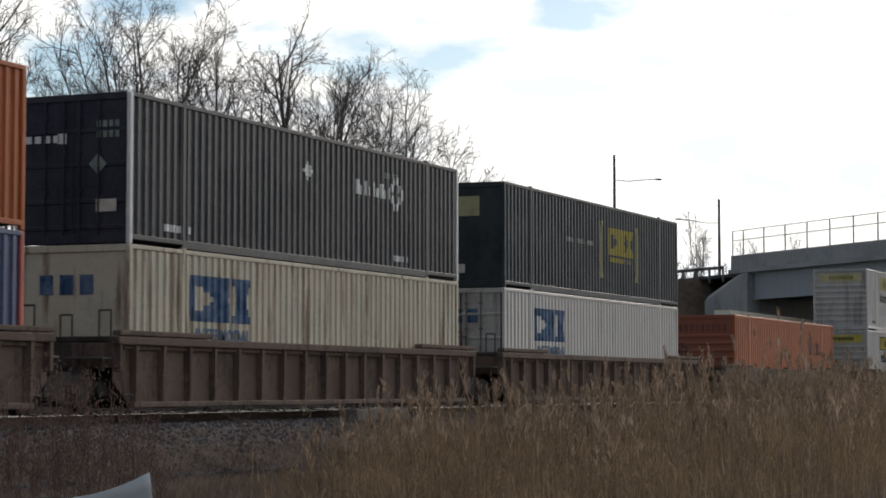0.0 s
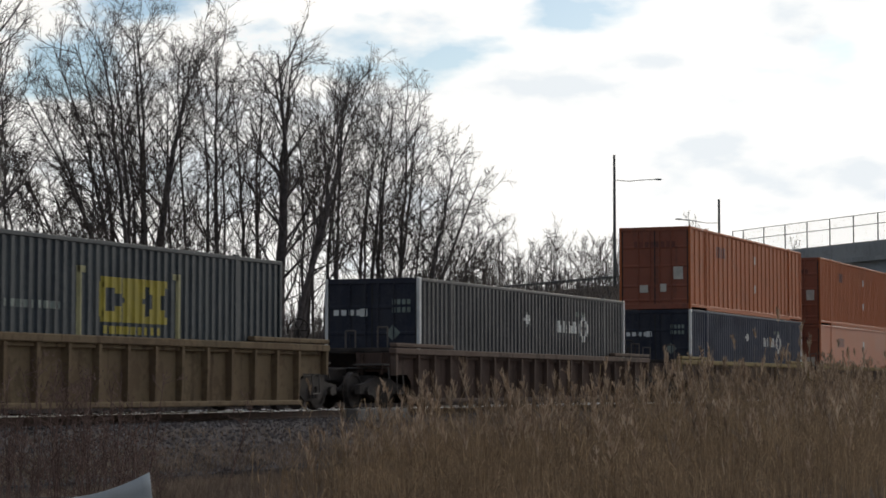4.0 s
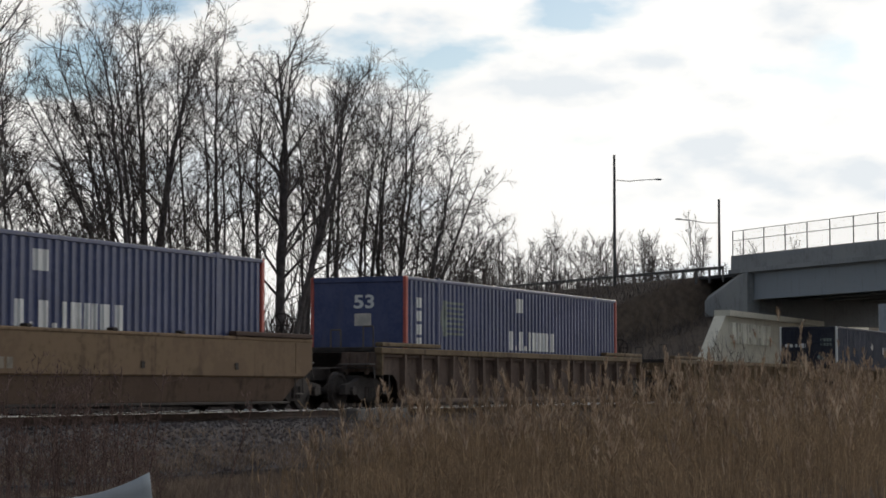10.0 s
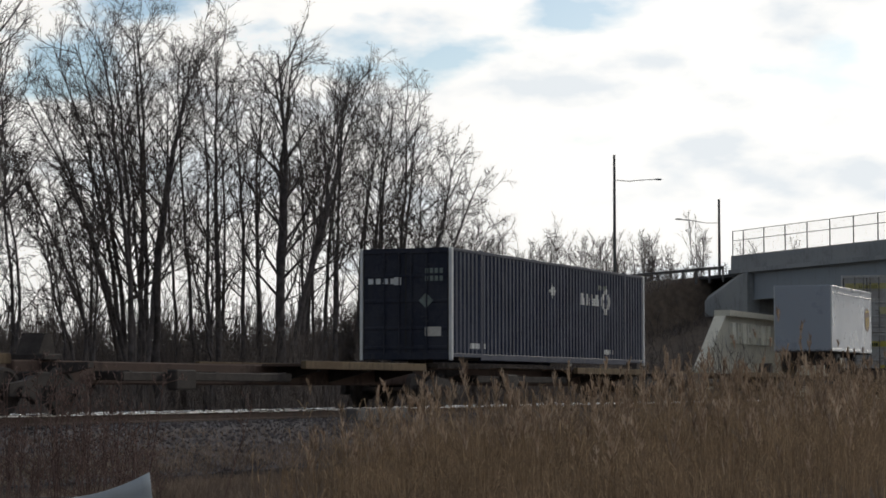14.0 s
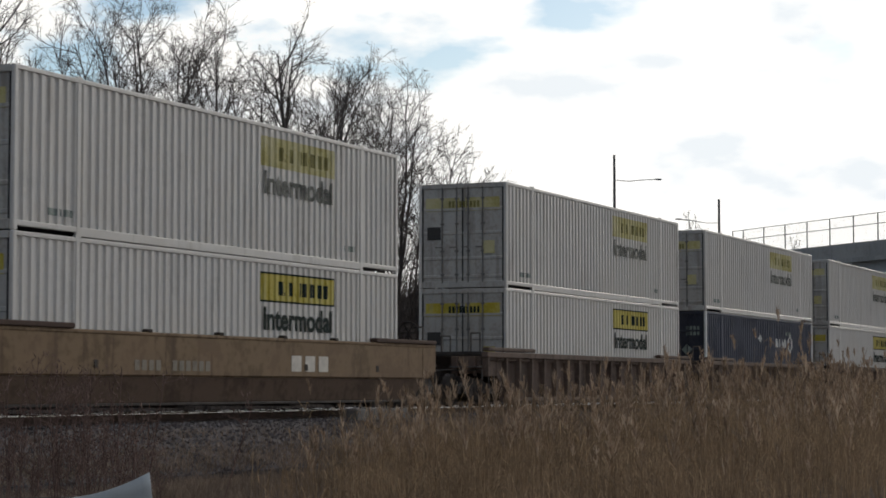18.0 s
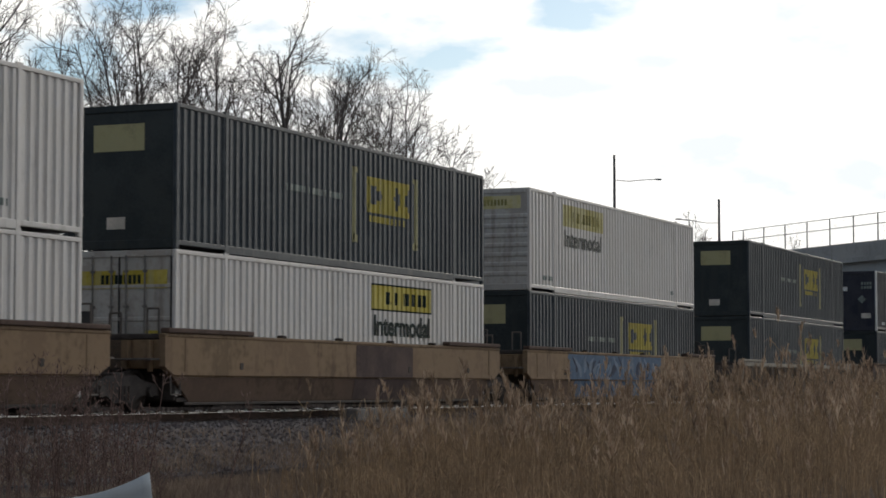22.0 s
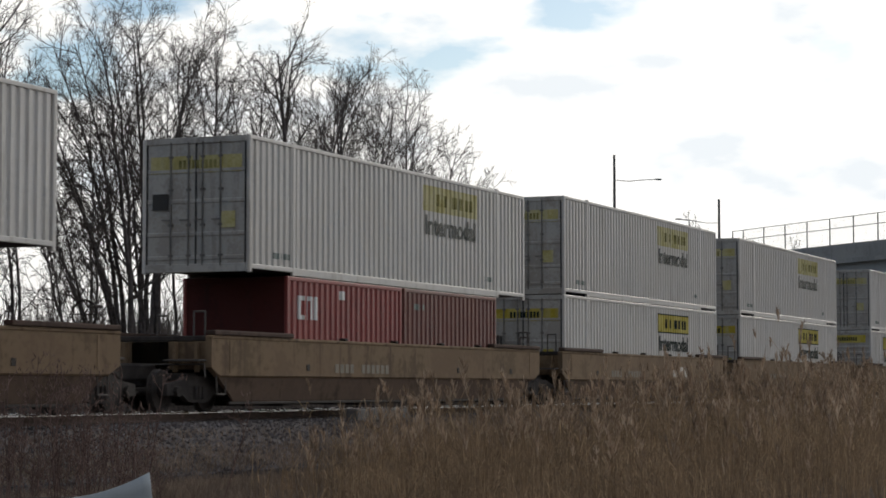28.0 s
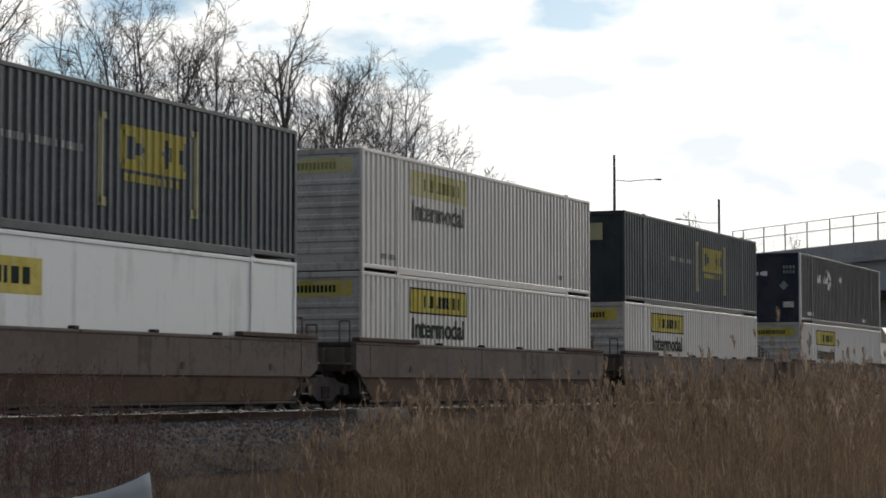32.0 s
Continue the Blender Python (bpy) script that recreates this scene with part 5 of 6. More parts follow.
def build_track():
    tr = thing("railway_track", "rusty steel rails with polished heads on dark sleepers", "railway track")
    tr["kind"] = "structure"
    for y in (-0.753, 0.753):
        sh = Shape().prism([(y - 0.075, -0.185), (y + 0.075, -0.185), (y + 0.07, -0.165), (y + 0.012, -0.14), (y + 0.012, -0.045), (y + 0.036, -0.035), (y + 0.036, -0.026), (y - 0.036, -0.026),
                            (y - 0.036, -0.035), (y - 0.012, -0.045), (y - 0.012, -0.14), (y - 0.07, -0.165)], "x", -150, 420)
        rail = part("rail", sh, RAIL_SIDE, tr)
        part("rail_head", Shape().prism([(y - 0.037, -0.025), (y + 0.037, -0.025), (y + 0.037, -0.009), (y + 0.024, -0.001), (y, 0.002), (y - 0.024, -0.001), (y - 0.037, -0.009)], "x", -150, 420), RAIL_TOP, rail, "polished steel rail head")
    sh = Shape().soft_box(-0.115, 0.115, -1.30, 1.30, -0.36, -0.186, 0.015)
    me = recalc(sh.mesh("sleeper", SLEEPER))
    for i in range(180):
        part("sleeper", me, SLEEPER, tr, "", Matrix.Translation((24 + i * 0.53, 0, 0)))
    # ballast: a raised bed, with loose stones on its shoulder
    sh = Shape().prism([(-4.3, -0.98), (-2.35, -0.30), (-1.9, -0.22), (1.9, -0.22), (2.35, -0.30), (4.3, -0.98), (4.3, -1.3), (-4.3, -1.3)], "x", -150, 420)
    b = new("ballast_bed", recalc(sh.mesh("ballast_bed", STONE_BED)))
    tagged(b, "grey crushed stone ballast bed under the rails", "ballast", kind="structure")
    rng = np.random.default_rng(3)
    n = 14000
    x, y = rng.uniform(24, 75, n), rng.uniform(-4.4, -1.0, n)
    keep = rng.random(n) < np.clip((82 - x) / 45, 0.15, 1)
    x, y = x[keep], y[keep]
    n = len(x)
    z = np.where(y > -1.9, -0.22, np.where(y > -2.35, -0.22 - (-1.9 - y) * 0.178, -0.30 - (-2.35 - y) * 0.349))
    r = rng.uniform(0.018, 0.045, n)
    base = np.array([(1, 0, 0), (-1, 0, 0), (0, 1, 0), (0, -1, 0), (0, 0, 1), (0, 0, -0.7)], float)
    faces = np.array([(0, 2, 4), (2, 1, 4), (1, 3, 4), (3, 0, 4), (2, 0, 5), (1, 2, 5), (3, 1, 5), (0, 3, 5)])
    v = base[None] * rng.uniform(0.6, 1.3, (n, 6, 1)) * r[:, None, None] + rng.normal(0, 0.2, (n, 6, 3)) * r[:, None, None]
    v += np.stack([x, y, z + r * 0.4], 1)[:, None]
    f = (faces[None] + np.arange(n)[:, None, None] * 6).reshape(-1, 3)
    me = bpy.data.meshes.new("ballast_stones")
    me.from_pydata(v.reshape(-1, 3).tolist(), [], f.tolist())
    me.materials.append(STONES)
    st = new("ballast_stones", me)
    tagged(st, "loose grey crushed stones on the ballast shoulder", "ballast", kind="stuff")
    sl = Shape().soft_box(43.3, 46.2, -2.15, -1.75, -0.25, 0.02, 0.03)
    s = new("cable_trough_cover", recalc(sl.mesh("cable_trough_cover", OLD_CONCRETE)))
    tagged(s, "grimy grey concrete trackside slab beside the rail", "slab")


OLD_CONCRETE = mat("grimy_concrete", (0.19, 0.185, 0.18), 0.9, spec=0.15, var=0.4, scale=1.5, streak=0.6, dirt=(0.07, 0.06, 0.055), dirt_amount=0.7, bump=0.3)
STONE_BED = mat("ballast_bed_stone", (0.116, 0.100, 0.096), 0.95, spec=0.1, var=0.35, scale=6.0, bump=0.6, bump_scale=18)
STONES = straw("loose_stone", (0.076, 0.066, 0.066), (0.112, 0.099, 0.098), (0.20, 0.182, 0.18), 0.0)


# ---- the road bridge ----
def along(u, w, z):
    p = ROAD_A + ROAD_D * u + ROAD_N * w
    return (p.x, p.y, z)


ROAD_M = Matrix(((ROAD_D.x, ROAD_N.x, 0, ROAD_A.x), (ROAD_D.y, ROAD_N.y, 0, ROAD_A.y), (0, 0, 1, 0), (0, 0, 0, 1)))


def build_bridge():
    br = thing("road_bridge", "grey steel girder road bridge with concrete parapet", "bridge", m=ROAD_M)
    br["kind"] = "structure"
    W = -13.0
    part("girder", Shape().box(-75, -2.6, -0.43, -0.40, 6.93, 8.84).box(-75, -2.6, -0.62, -0.21, 6.86, 6.93).box(-75, -2.6, -0.60, -0.23, 8.80, 8.85), GIRDER, br, "grey-blue painted steel girder")
    for w in (-3.6, -6.7, -9.8, -12.4):
        part("girder", Shape().box(-75, -2.6, w, w + 0.03, 6.93, 8.84).box(-75, -2.6, w - 0.2, w + 0.23, 6.86, 6.93), GIRDER, br)
    part("deck", Shape().box(-75, 0, W, -0.05, 8.85, 9.04), DECKUNDER, br)
    part("deck_edge", Shape().prism([(0.06, 8.86), (0.06, 9.16), (-0.35, 9.16), (-0.35, 8.95), (-0.02, 8.86)], "x", -75, 0.3), BRIDGE_GREY, br)
    x = -75.0
    while x < 0:
        part("parapet", shared("parapet", lambda: recalc(Shape().prism([(0.0, 9.164), (0.0, 10.12), (-0.03, 10.18), (-0.33, 10.18), (-0.36, 10.12), (-0.36, 9.164)], "x", 0.006, 4.994).mesh("parapet", BRIDGE_GREY))),
             BRIDGE_GREY, br, "", Matrix.Translation((x, 0, 0)))
        x += 5.0
    part("parapet", Shape().box(-75, 0, W, W + 0.3, 9.05, 10.2), BRIDGE_GREY, br)
    # wing at the end of the parapet, slanting down the bank
    back = [(-2.55, 5.8), (-2.55, 9.0), (-1.1, 9.0), (3.95, 7.36), (3.95, 5.8)]
    face = [(-2.55, 5.8), (-2.55, 8.8), (-2.0, 8.8), (3.6, 6.95), (3.6, 5.8)]
    part("wing_wall", Shape().loft([[(u, w, z) for u, z in o] for w, o in ((-0.9, back), (-0.35, back), (0.16, face))]), WING, br, "pale concrete wing wall with slanting top")
    part("beam_seat", Shape().box(-2.5, -1.2, W, -0.95, 5.0, 8.8), BRIDGE_GREY, br)
    # mesh fence on the parapet
    fence = thing("bridge_fence", "tall chain-link fence of grey wire on the parapet", "fence", m=ROAD_M)
    top, low = 12.02, 10.18
    posts = [0.0]
    u = -1.5
    while u > -75:
        posts.append(u)
        u -= 2.85
    for u in posts:
        part("post", shared("fpost", lambda: recalc(Shape().tube((0, -0.18, low), (0, -0.18, top), 0.045, n=6).mesh("post", POLE))), POLE, fence, "", Matrix.Translation((u, 0, 0)))
    for z in (top - 0.02, low + 1.12):
        part("top_bar", Shape().tube((posts[-1], -0.18, z), (0, -0.18, z), 0.028, n=5), POLE, fence)
    sh = Shape()
    step = 0.20
    h = top - low - 0.06
    u = posts[-1]
    while u < 0:
        for sg in (-1, 1):
            a, b = (u, u + h) if sg > 0 else (u + h, u)
            if max(a, b) > 0:
                continue
            sh.tube((a, -0.18 + sg * 0.004, low + 0.03), (b, -0.18 + sg * 0.004, top - 0.03), 0.0035, n=3, caps=False)
        u += step
    part("wire_mesh", sh, MESHWIRE, fence, "woven grey wire mesh")


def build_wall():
    wl = thing("abutment_wall", "concrete abutment wall coloured as sunlit, with yellowish raised blocks", "wall")
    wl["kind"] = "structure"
    part("wall_face", Shape().prism([(123.2, -0.9), (131.7, 5.0), (171.0, 5.0), (173.5, 4.7), (176.0, 4.7), (176.0, 4.3), (192.0, 3.9), (192.0, -0.9)], "y", WALL_Y, WALL_Y + 0.6), WALL_SUNLIT, wl)
    part("coping", Shape().prism([(131.4, 5.0), (131.4, 5.36), (172.8, 5.36), (172.8, 5.0)], "y", WALL_Y - 0.35, WALL_Y + 0.7), WALL_SUNLIT, wl)
    part("slope_coping", Shape().prism([(122.9, -0.9), (131.3, 4.99), (131.75, 4.99), (123.4, -0.9)], "y", WALL_Y - 0.06, WALL_Y + 0.66), WALL_SUNLIT, wl)
    part("backwall", Shape().box(157, 169, WALL_Y + 0.2, WALL_Y + 0.7, 5.36, 6.3), WALL_SUNLIT, wl)
    part("footing", Shape().box(123.5, 192, WALL_Y - 0.25, WALL_Y, -0.9, 1.75), WALL_SUNLIT, wl)
    for i in range(4):
        x = 132.6 + i * 2.45
        for dx, w, z0, z1 in ((0.0, 0.95, 3.3, 4.6), (1.25, 0.30, 3.3, 4.6), (1.55, 0.50, 3.75, 4.05), (2.05, 0.30, 3.3, 4.6)):
            part("raised_block", Shape().box(x + dx, x + dx + w - 0.06, WALL_Y - 0.16, WALL_Y, z0, z1), BLOCK, wl)


WING = mat("wing_wall_concrete", (0.34, 0.345, 0.335), 0.88, spec=0.2, var=0.22, scale=0.5, streak=0.5, dirt=(0.17, 0.16, 0.15), dirt_amount=0.35, bump=0.2, bump_scale=25)
BLOCK = mat("yellowish_concrete_block", (0.74, 0.71, 0.60), 0.85, var=0.15, scale=1.0, bump=0.2)


def build_guard_rail():
    gr = thing("guard_rail", "weathered steel guard rail on posts along the road", "guard rail", m=ROAD_M)
    def rz(u):
        return ROAD_Z + 0.006 * u
    for k in range(26):
        u = 0.8 + k * 2.0
        part("post", shared("gpost", lambda: recalc(Shape().soft_box(-0.055, 0.055, -0.08, 0.08, -0.6, 0.60).mesh("post", GUARD))), GUARD, gr, "", Matrix.Translation((u, 0.2, rz(u))))
    sh = Shape()
    prof = [(0.30, 0.34), (0.38, 0.38), (0.30, 0.45), (0.38, 0.52), (0.30, 0.57), (0.27, 0.57), (0.33, 0.52), (0.26, 0.45), (0.33, 0.38), (0.27, 0.34)]
    sh.loft([[(u, w, rz(u) + z) for w, z in prof] for u in (0.5, 13, 26, 39, 53)])
    part("rail_beam", sh, GUARD, gr)
    sh = Shape().loft([[(u, w, ROAD_Z + 0.02) for w in (-0.6, -12.5)] + [(u, w, ROAD_Z - 0.2) for w in (-12.5, -0.6)] for u in (0.0, 25.0, 50.0)])
    rd = new("road", recalc(sh.mesh("road", ASPHALT)))
    rd.matrix_basis = ROAD_M
    tagged(rd, "grey asphalt road on the embankment", "road", kind="structure")


def street_lamp(x, y, z, height, arm, yaw):
    l = thing("street_lamp", "tall dark pole with a thin arm and cobra-head lamp", "street lamp", "street lamps", pose(x, y, z, 0, 0, yaw))
    part("pole", Shape().tube((0, 0, -0.5), (0, 0, height), 0.15, 0.10, n=8), POLE, l)
    sh = Shape()
    pts = [(0, 0, height - 2.05), (arm * 0.35, 0, height - 2.1), (arm * 0.7, 0, height - 1.95), (arm, 0, height - 1.85)]
    for a, b in zip(pts, pts[1:]):
        sh.tube(a, b, 0.035, n=6)
    part("arm", sh, LAMP_GREY, l)
    sh = Shape().loft([[(arm - 0.15 + a, math.sin(t) * b, height - 1.85 + math.cos(t) * b * 0.5) for t in [2 * math.pi * i / 8 for i in range(8)]]
                       for a, b in ((0, 0.04), (0.15, 0.13), (0.45, 0.17), (0.7, 0.10), (0.78, 0.03))])
    part("lamp_head", sh, LAMP_GREY, l)


# ---- bare trees ----
class Twigs:
    """Gathers tapered round pieces; all rings are made at once."""

    def __init__(self, sides):
        self.sides, self.a, self.b, self.ra, self.rb = sides, [], [], [], []

    def add(self, a, b, ra, rb):
        self.a.append(a), self.b.append(b), self.ra.append(ra), self.rb.append(rb)

    def extend(self, a, b, ra, rb):
        self.a.extend(a), self.b.extend(b), self.ra.extend(ra), self.rb.extend(rb)

    def mesh(self, name, material):
        a, b = np.array(self.a), np.array(self.b)
        ra, rb = np.array(self.ra), np.array(self.rb)
        d = b - a
        d /= np.maximum(1e-6, np.linalg.norm(d, axis=1))[:, None]
        ref = np.where(np.abs(d[:, 2:3]) > 0.9, np.array([[1.0, 0, 0]]), np.array([[0, 0, 1.0]]))
        s = np.cross(d, ref)
        s /= np.linalg.norm(s, axis=1)[:, None]
        t = np.cross(d, s)
        n, k = len(a), self.sides
        ang = 2 * np.pi * np.arange(k) / k
        c = np.cos(ang)[None, :, None] * s[:, None] + np.sin(ang)[None, :, None] * t[:, None]
        v = np.concatenate([a[:, None] + c * ra[:, None, None], b[:, None] + c * rb[:, None, None]], 1)
        i = np.arange(k)
        q = np.stack([i, (i + 1) % k, (i + 1) % k + k, i + k], 1)
        f = (q[None] + (np.arange(n) * 2 * k)[:, None, None]).reshape(-1, 4)
        me = bpy.data.meshes.new(name)
        me.from_pydata(v.reshape(-1, 3).tolist(), [], f.tolist())
        me.materials.append(material)
        me.shade_smooth()
        return me


def shoots(rng, wood, p, d, length, radius, segs, wander, rise):
    """Many crooked shoots at once, each a chain of tapering pieces that turns slowly upwards; gives their points."""
    pts = [p]
    q = d.copy()
    for i in range(segs):
        q = q + rng.normal(0, wander, q.shape)
        q[:, 2] += rise
        q /= np.linalg.norm(q, axis=1)[:, None]
        nxt = pts[-1] + q * (length / segs)[:, None]
        ra, rb = radius * (1 - 0.72 * i / segs), radius * (1 - 0.72 * (i + 1) / segs)
        wood.extend(pts[-1], nxt, np.maximum(0.0048, ra), np.maximum(0.0042, rb))
        pts.append(nxt)
    return np.stack(pts, 1)


def side_shoots(rng, pts, radius, length, kids, low, angle, share, fall=0.55, lift=1.0):
    """Feet, directions, lengths and radii of the shoots that leave a set of chains, kids from each."""
    n, m = pts.shape[0], pts.shape[1] - 1
    f = low + (0.98 - low) * ((np.arange(kids)[None] + rng.random((n, kids))) / kids) ** lift
    j = np.minimum(m - 1, (f * m).astype(int))
    r = np.arange(n)[:, None]
    a, b = pts[r, j], pts[r, j + 1]
    axis = b - a
    foot = a + axis * (f * m - j)[..., None]
    axis /= np.maximum(1e-6, np.linalg.norm(axis, axis=2))[..., None]
    side = rng.normal(0, 1, axis.shape)
    side -= axis * (side * axis).sum(2)[..., None]
    side /= np.linalg.norm(side, axis=2)[..., None]
    an = rng.uniform(angle[0], angle[1], (n, kids))[..., None]
    d = axis * np.cos(an) + side * np.sin(an)
    ln = length[:, None] * rng.uniform(share[0], share[1], (n, kids)) * (1.15 - fall * f)
    rad = radius[:, None] * (1 - 0.62 * f) * 0.55
    return foot.reshape(-1, 3), d.reshape(-1, 3), ln.ravel(), rad.ravel()


def crown(rng, limbs, twigs, pts, h, radius, boughs, low, reach, thick, orders):
    """Boughs, branches, shoots and twigs of one stem, each order finer and shorter."""
    p, d, ln, rad = side_shoots(rng, pts[None], np.array([radius]), np.array([h]), boughs, low, (0.40, 0.95), (0.17 * reach, 0.34 * reach), 0.64, 0.72)
    b1 = shoots(rng, limbs if orders > 3 else twigs, p, d, ln, np.maximum(0.017 * thick, rad), 6, 0.10, 0.06)
    p, d, l2, rad = side_shoots(rng, b1, np.maximum(0.017 * thick, rad), ln, 6, 0.18, (0.40, 0.90), (0.30, 0.60))
    b2 = shoots(rng, twigs, p, d, l2, np.maximum(0.0105 * thick, rad), 3, 0.13, 0.04)
    p, d, l3, rad = side_shoots(rng, b2, np.maximum(0.0105 * thick, rad), l2, 4 if orders > 3 else 3, 0.18, (0.40, 0.90), (0.35, 0.65))
    b3 = shoots(rng, twigs, p, d, l3, np.maximum(0.0072 * thick, rad), 2, 0.13, 0.03)
    if orders < 4:
        return
    p, d, l4, rad = side_shoots(rng, b3, np.maximum(0.0072 * thick, rad), l3, 2, 0.2, (0.4, 0.9), (0.45, 0.80))
    shoots(rng, twigs, p, d, l4, np.maximum(0.0050 * thick, rad), 1, 0.1, 0.02)


def stem(rng, limbs, foot, lean, bow, h, radius):
    """A slim stem that leans and bows along the track; gives its points."""
    n = 16
    f = np.linspace(0, 1, n + 1)
    drift = np.cumsum(rng.normal(0, 0.05, (n + 1, 2)), 0)
    drift -= drift[:1] + (drift[-1:] - drift[:1]) * f[:, None]
    pts = np.stack([foot[0] + lean * f + bow * f * (1 - f) + drift[:, 0], foot[1] + drift[:, 1] + rng.normal(0, 0.5) * f, h * f], 1)
    r = 1.5 * radius * (1 - 0.92 * f ** 1.2) * (1 + 0.4 * np.exp(-f * 14)) + 0.008
    limbs.extend(pts[:-1], pts[1:], r[:-1], r[1:])
    return pts


def tree(seed, x, y, stems, boughs=19, low=0.27, reach=1.0, bark=None, fine=None, thick=1.3, orders=4):
    """A bare tree; each stem: foot along the track, radius, lean, bow, height."""
    rng = np.random.default_rng(seed)
    z = ground_z(x, y) - 0.15
    label = "tall slim leafless tree with ascending branches" if len(stems) == 1 else "leafless tree of several dark stems from one foot"
    t = thing("bare_tree", label, "tree", "bare trees behind the track", pose(x, y, z))
    limbs, twigs = Twigs(6), Twigs(3)
    for dx, radius, lean, bow, h in stems:
        pts = stem(rng, limbs, (dx, rng.normal(0, 0.15)), lean, bow, h * (0.94 - 0.045 * smooth(80, 95, x)), radius)
        crown(rng, limbs, twigs, pts, h, radius, boughs, low, reach * (0.75 + 0.25 * min(1.0, radius / 0.1)), thick, orders)
    part("trunk", limbs.mesh("trunk", bark or BARK), bark or BARK, t)
    part("crown", twigs.mesh("crown", fine or TWIG), fine or TWIG, t, "fine leafless twigs")
    return t


def far_tree(seed, col, far, base, top, n, fan, paint=None):
    """A small tree of several fanned stems in the hazy distance."""
    b = YAW - math.atan((col - 784) / 3814.5)
    rng = np.random.default_rng(seed)
    stems = [(rng.normal(0, 0.25), 0.07, fan * top * ((k + 0.5) / n - 0.5) * 2 + rng.normal(0, 0.3), rng.normal(0, 0.3), top * rng.uniform(0.82, 1.0)) for k in range(n)]
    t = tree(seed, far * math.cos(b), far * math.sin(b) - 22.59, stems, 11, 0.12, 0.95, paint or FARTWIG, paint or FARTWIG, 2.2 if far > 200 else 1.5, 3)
    t.location.z = base
    t["label"] = "small hazy leafless tree of fanned stems beyond the bank"
    t["group"] = "small trees beyond the embankment"


def build_trees():
    tree(100, 64.5, 21, ((-0.39, 0.052, -0.90, 0.81, 10.7), (2.58, 0.044, -3.03, 5.00, 9.7),))
    tree(101, 70.2, 23, ((2.90, 0.064, -7.00, 5.00, 12.0),))
    tree(102, 72.0, 22, ((1.76, 0.073, -8.47, 5.00, 12.9), (1.84, 0.074, -7.18, 5.00, 12.9),))
    tree(103, 76.3, 24, ((0.24, 0.087, -5.27, 5.00, 15.3), (0.24, 0.088, -4.40, 5.00, 15.8), (3.09, 0.058, -8.71, 5.00, 13.1),))
    tree(104, 72.0, 21, ((-0.17, 0.093, -2.90, 4.17, 15.4), (0.17, 0.084, -1.81, 2.77, 15.4),))
    tree(105, 76.0, 23, ((-0.09, 0.099, -1.05, 2.38, 16.8), (0.44, 0.089, -0.53, 1.80, 17.1), (-0.35, 0.069, -1.30, 1.94, 14.1),))
    tree(106, 76.2, 22, ((-0.14, 0.117, 0.73, -4.50, 16.4), (-1.50, 0.079, 4.82, -5.00, 17.3),))
    tree(107, 84.1, 25, ((0.00, 0.075, -0.91, -1.35, 16.9),))
    tree(108, 83.7, 24, ((0.31, 0.085, -1.72, 1.12, 15.9), (-0.31, 0.064, -0.51, 4.66, 14.8),))
    tree(109, 79.3, 21, ((0.00, 0.111, -0.19, -0.06, 16.5),))
    tree(110, 85.7, 23, ((-1.08, 0.086, -0.32, 1.89, 16.3), (1.08, 0.097, -0.65, -3.58, 16.3),))
    tree(111, 82.5, 20, ((-0.29, 0.165, -0.52, 1.78, 16.6), (0.29, 0.146, 1.45, -3.19, 16.9),))
    tree(112, 87.3, 22, ((-1.40, 0.123, 8.86, -5.00, 17.0), (0.34, 0.089, 4.60, -1.98, 17.4),))
    tree(113, 95.1, 25, ((0.00, 0.083, 0.88, -3.91, 18.1),))
    tree(114, 95.4, 24, ((-0.57, 0.083, 2.43, -3.85, 18.0), (0.57, 0.059, -1.14, 1.96, 16.3),))
    tree(115, 92.6, 22, ((0.00, 0.092, 1.38, -2.72, 17.3),))
    tree(116, 100.7, 25, ((0.00, 0.087, 0.82, -3.57, 18.1),))
    tree(117, 98.3, 23, ((0.00, 0.096, 1.09, -4.77, 16.8),))
    tree(118, 97.6, 22, ((0.04, 0.108, 1.53, -5.00, 16.9), (-0.34, 0.059, -1.07, 0.81, 15.2),))
    tree(119, 102.7, 24, ((0.00, 0.101, 1.74, 0.10, 18.5),))
    tree(120, 101.2, 23, ((0.00, 0.100, 2.90, -3.86, 17.4),))
    tree(121, 99.6, 21, ((-0.36, 0.109, 7.6, -5.4, 14.1), (-0.09, 0.097, 4.4, -2.6, 15.1), (0.45, 0.073, 8.2, -4.6, 11.7),))
    tree(122, 91.3, 26, ((0.00, 0.069, 1.16, -2.15, 16.7),))
    tree(123, 96.0, 26, ((0.00, 0.072, -0.50, 2.01, 17.4),))
    tree(124, 84.3, 26, ((0.00, 0.065, -0.10, -1.51, 15.6),))
    tree(125, 97.7, 26, ((-0.17, 0.061, 2.25, -5.00, 16.8),))
    tree(126, 103.7, 26, ((0.00, 0.064, 1.07, -2.47, 17.1),))
    tree(127, 76.4, 26, ((0.00, 0.060, -1.36, 1.14, 13.0),))
    # more trees at the back and at the edge of the grove
    tree(128, 66.5, 25, ((-0.4, 0.07, -2.6, 1.5, 11.6), (0.2, 0.06, -0.8, 1.0, 12.6), (0.5, 0.05, 0.9, -0.8, 11.4)), 22)
    tree(129, 71.8, 27, ((0.0, 0.07, -3.4, 2.5, 13.4), (0.4, 0.06, -1.0, 0.8, 14.0)), 22)
    tree(130, 68.2, 21, ((0.0, 0.06, -3.0, 3.5, 9.6), (0.3, 0.05, -1.4, 1.6, 8.6), (0.6, 0.05, 0.6, 0.4, 9.0)), 20)
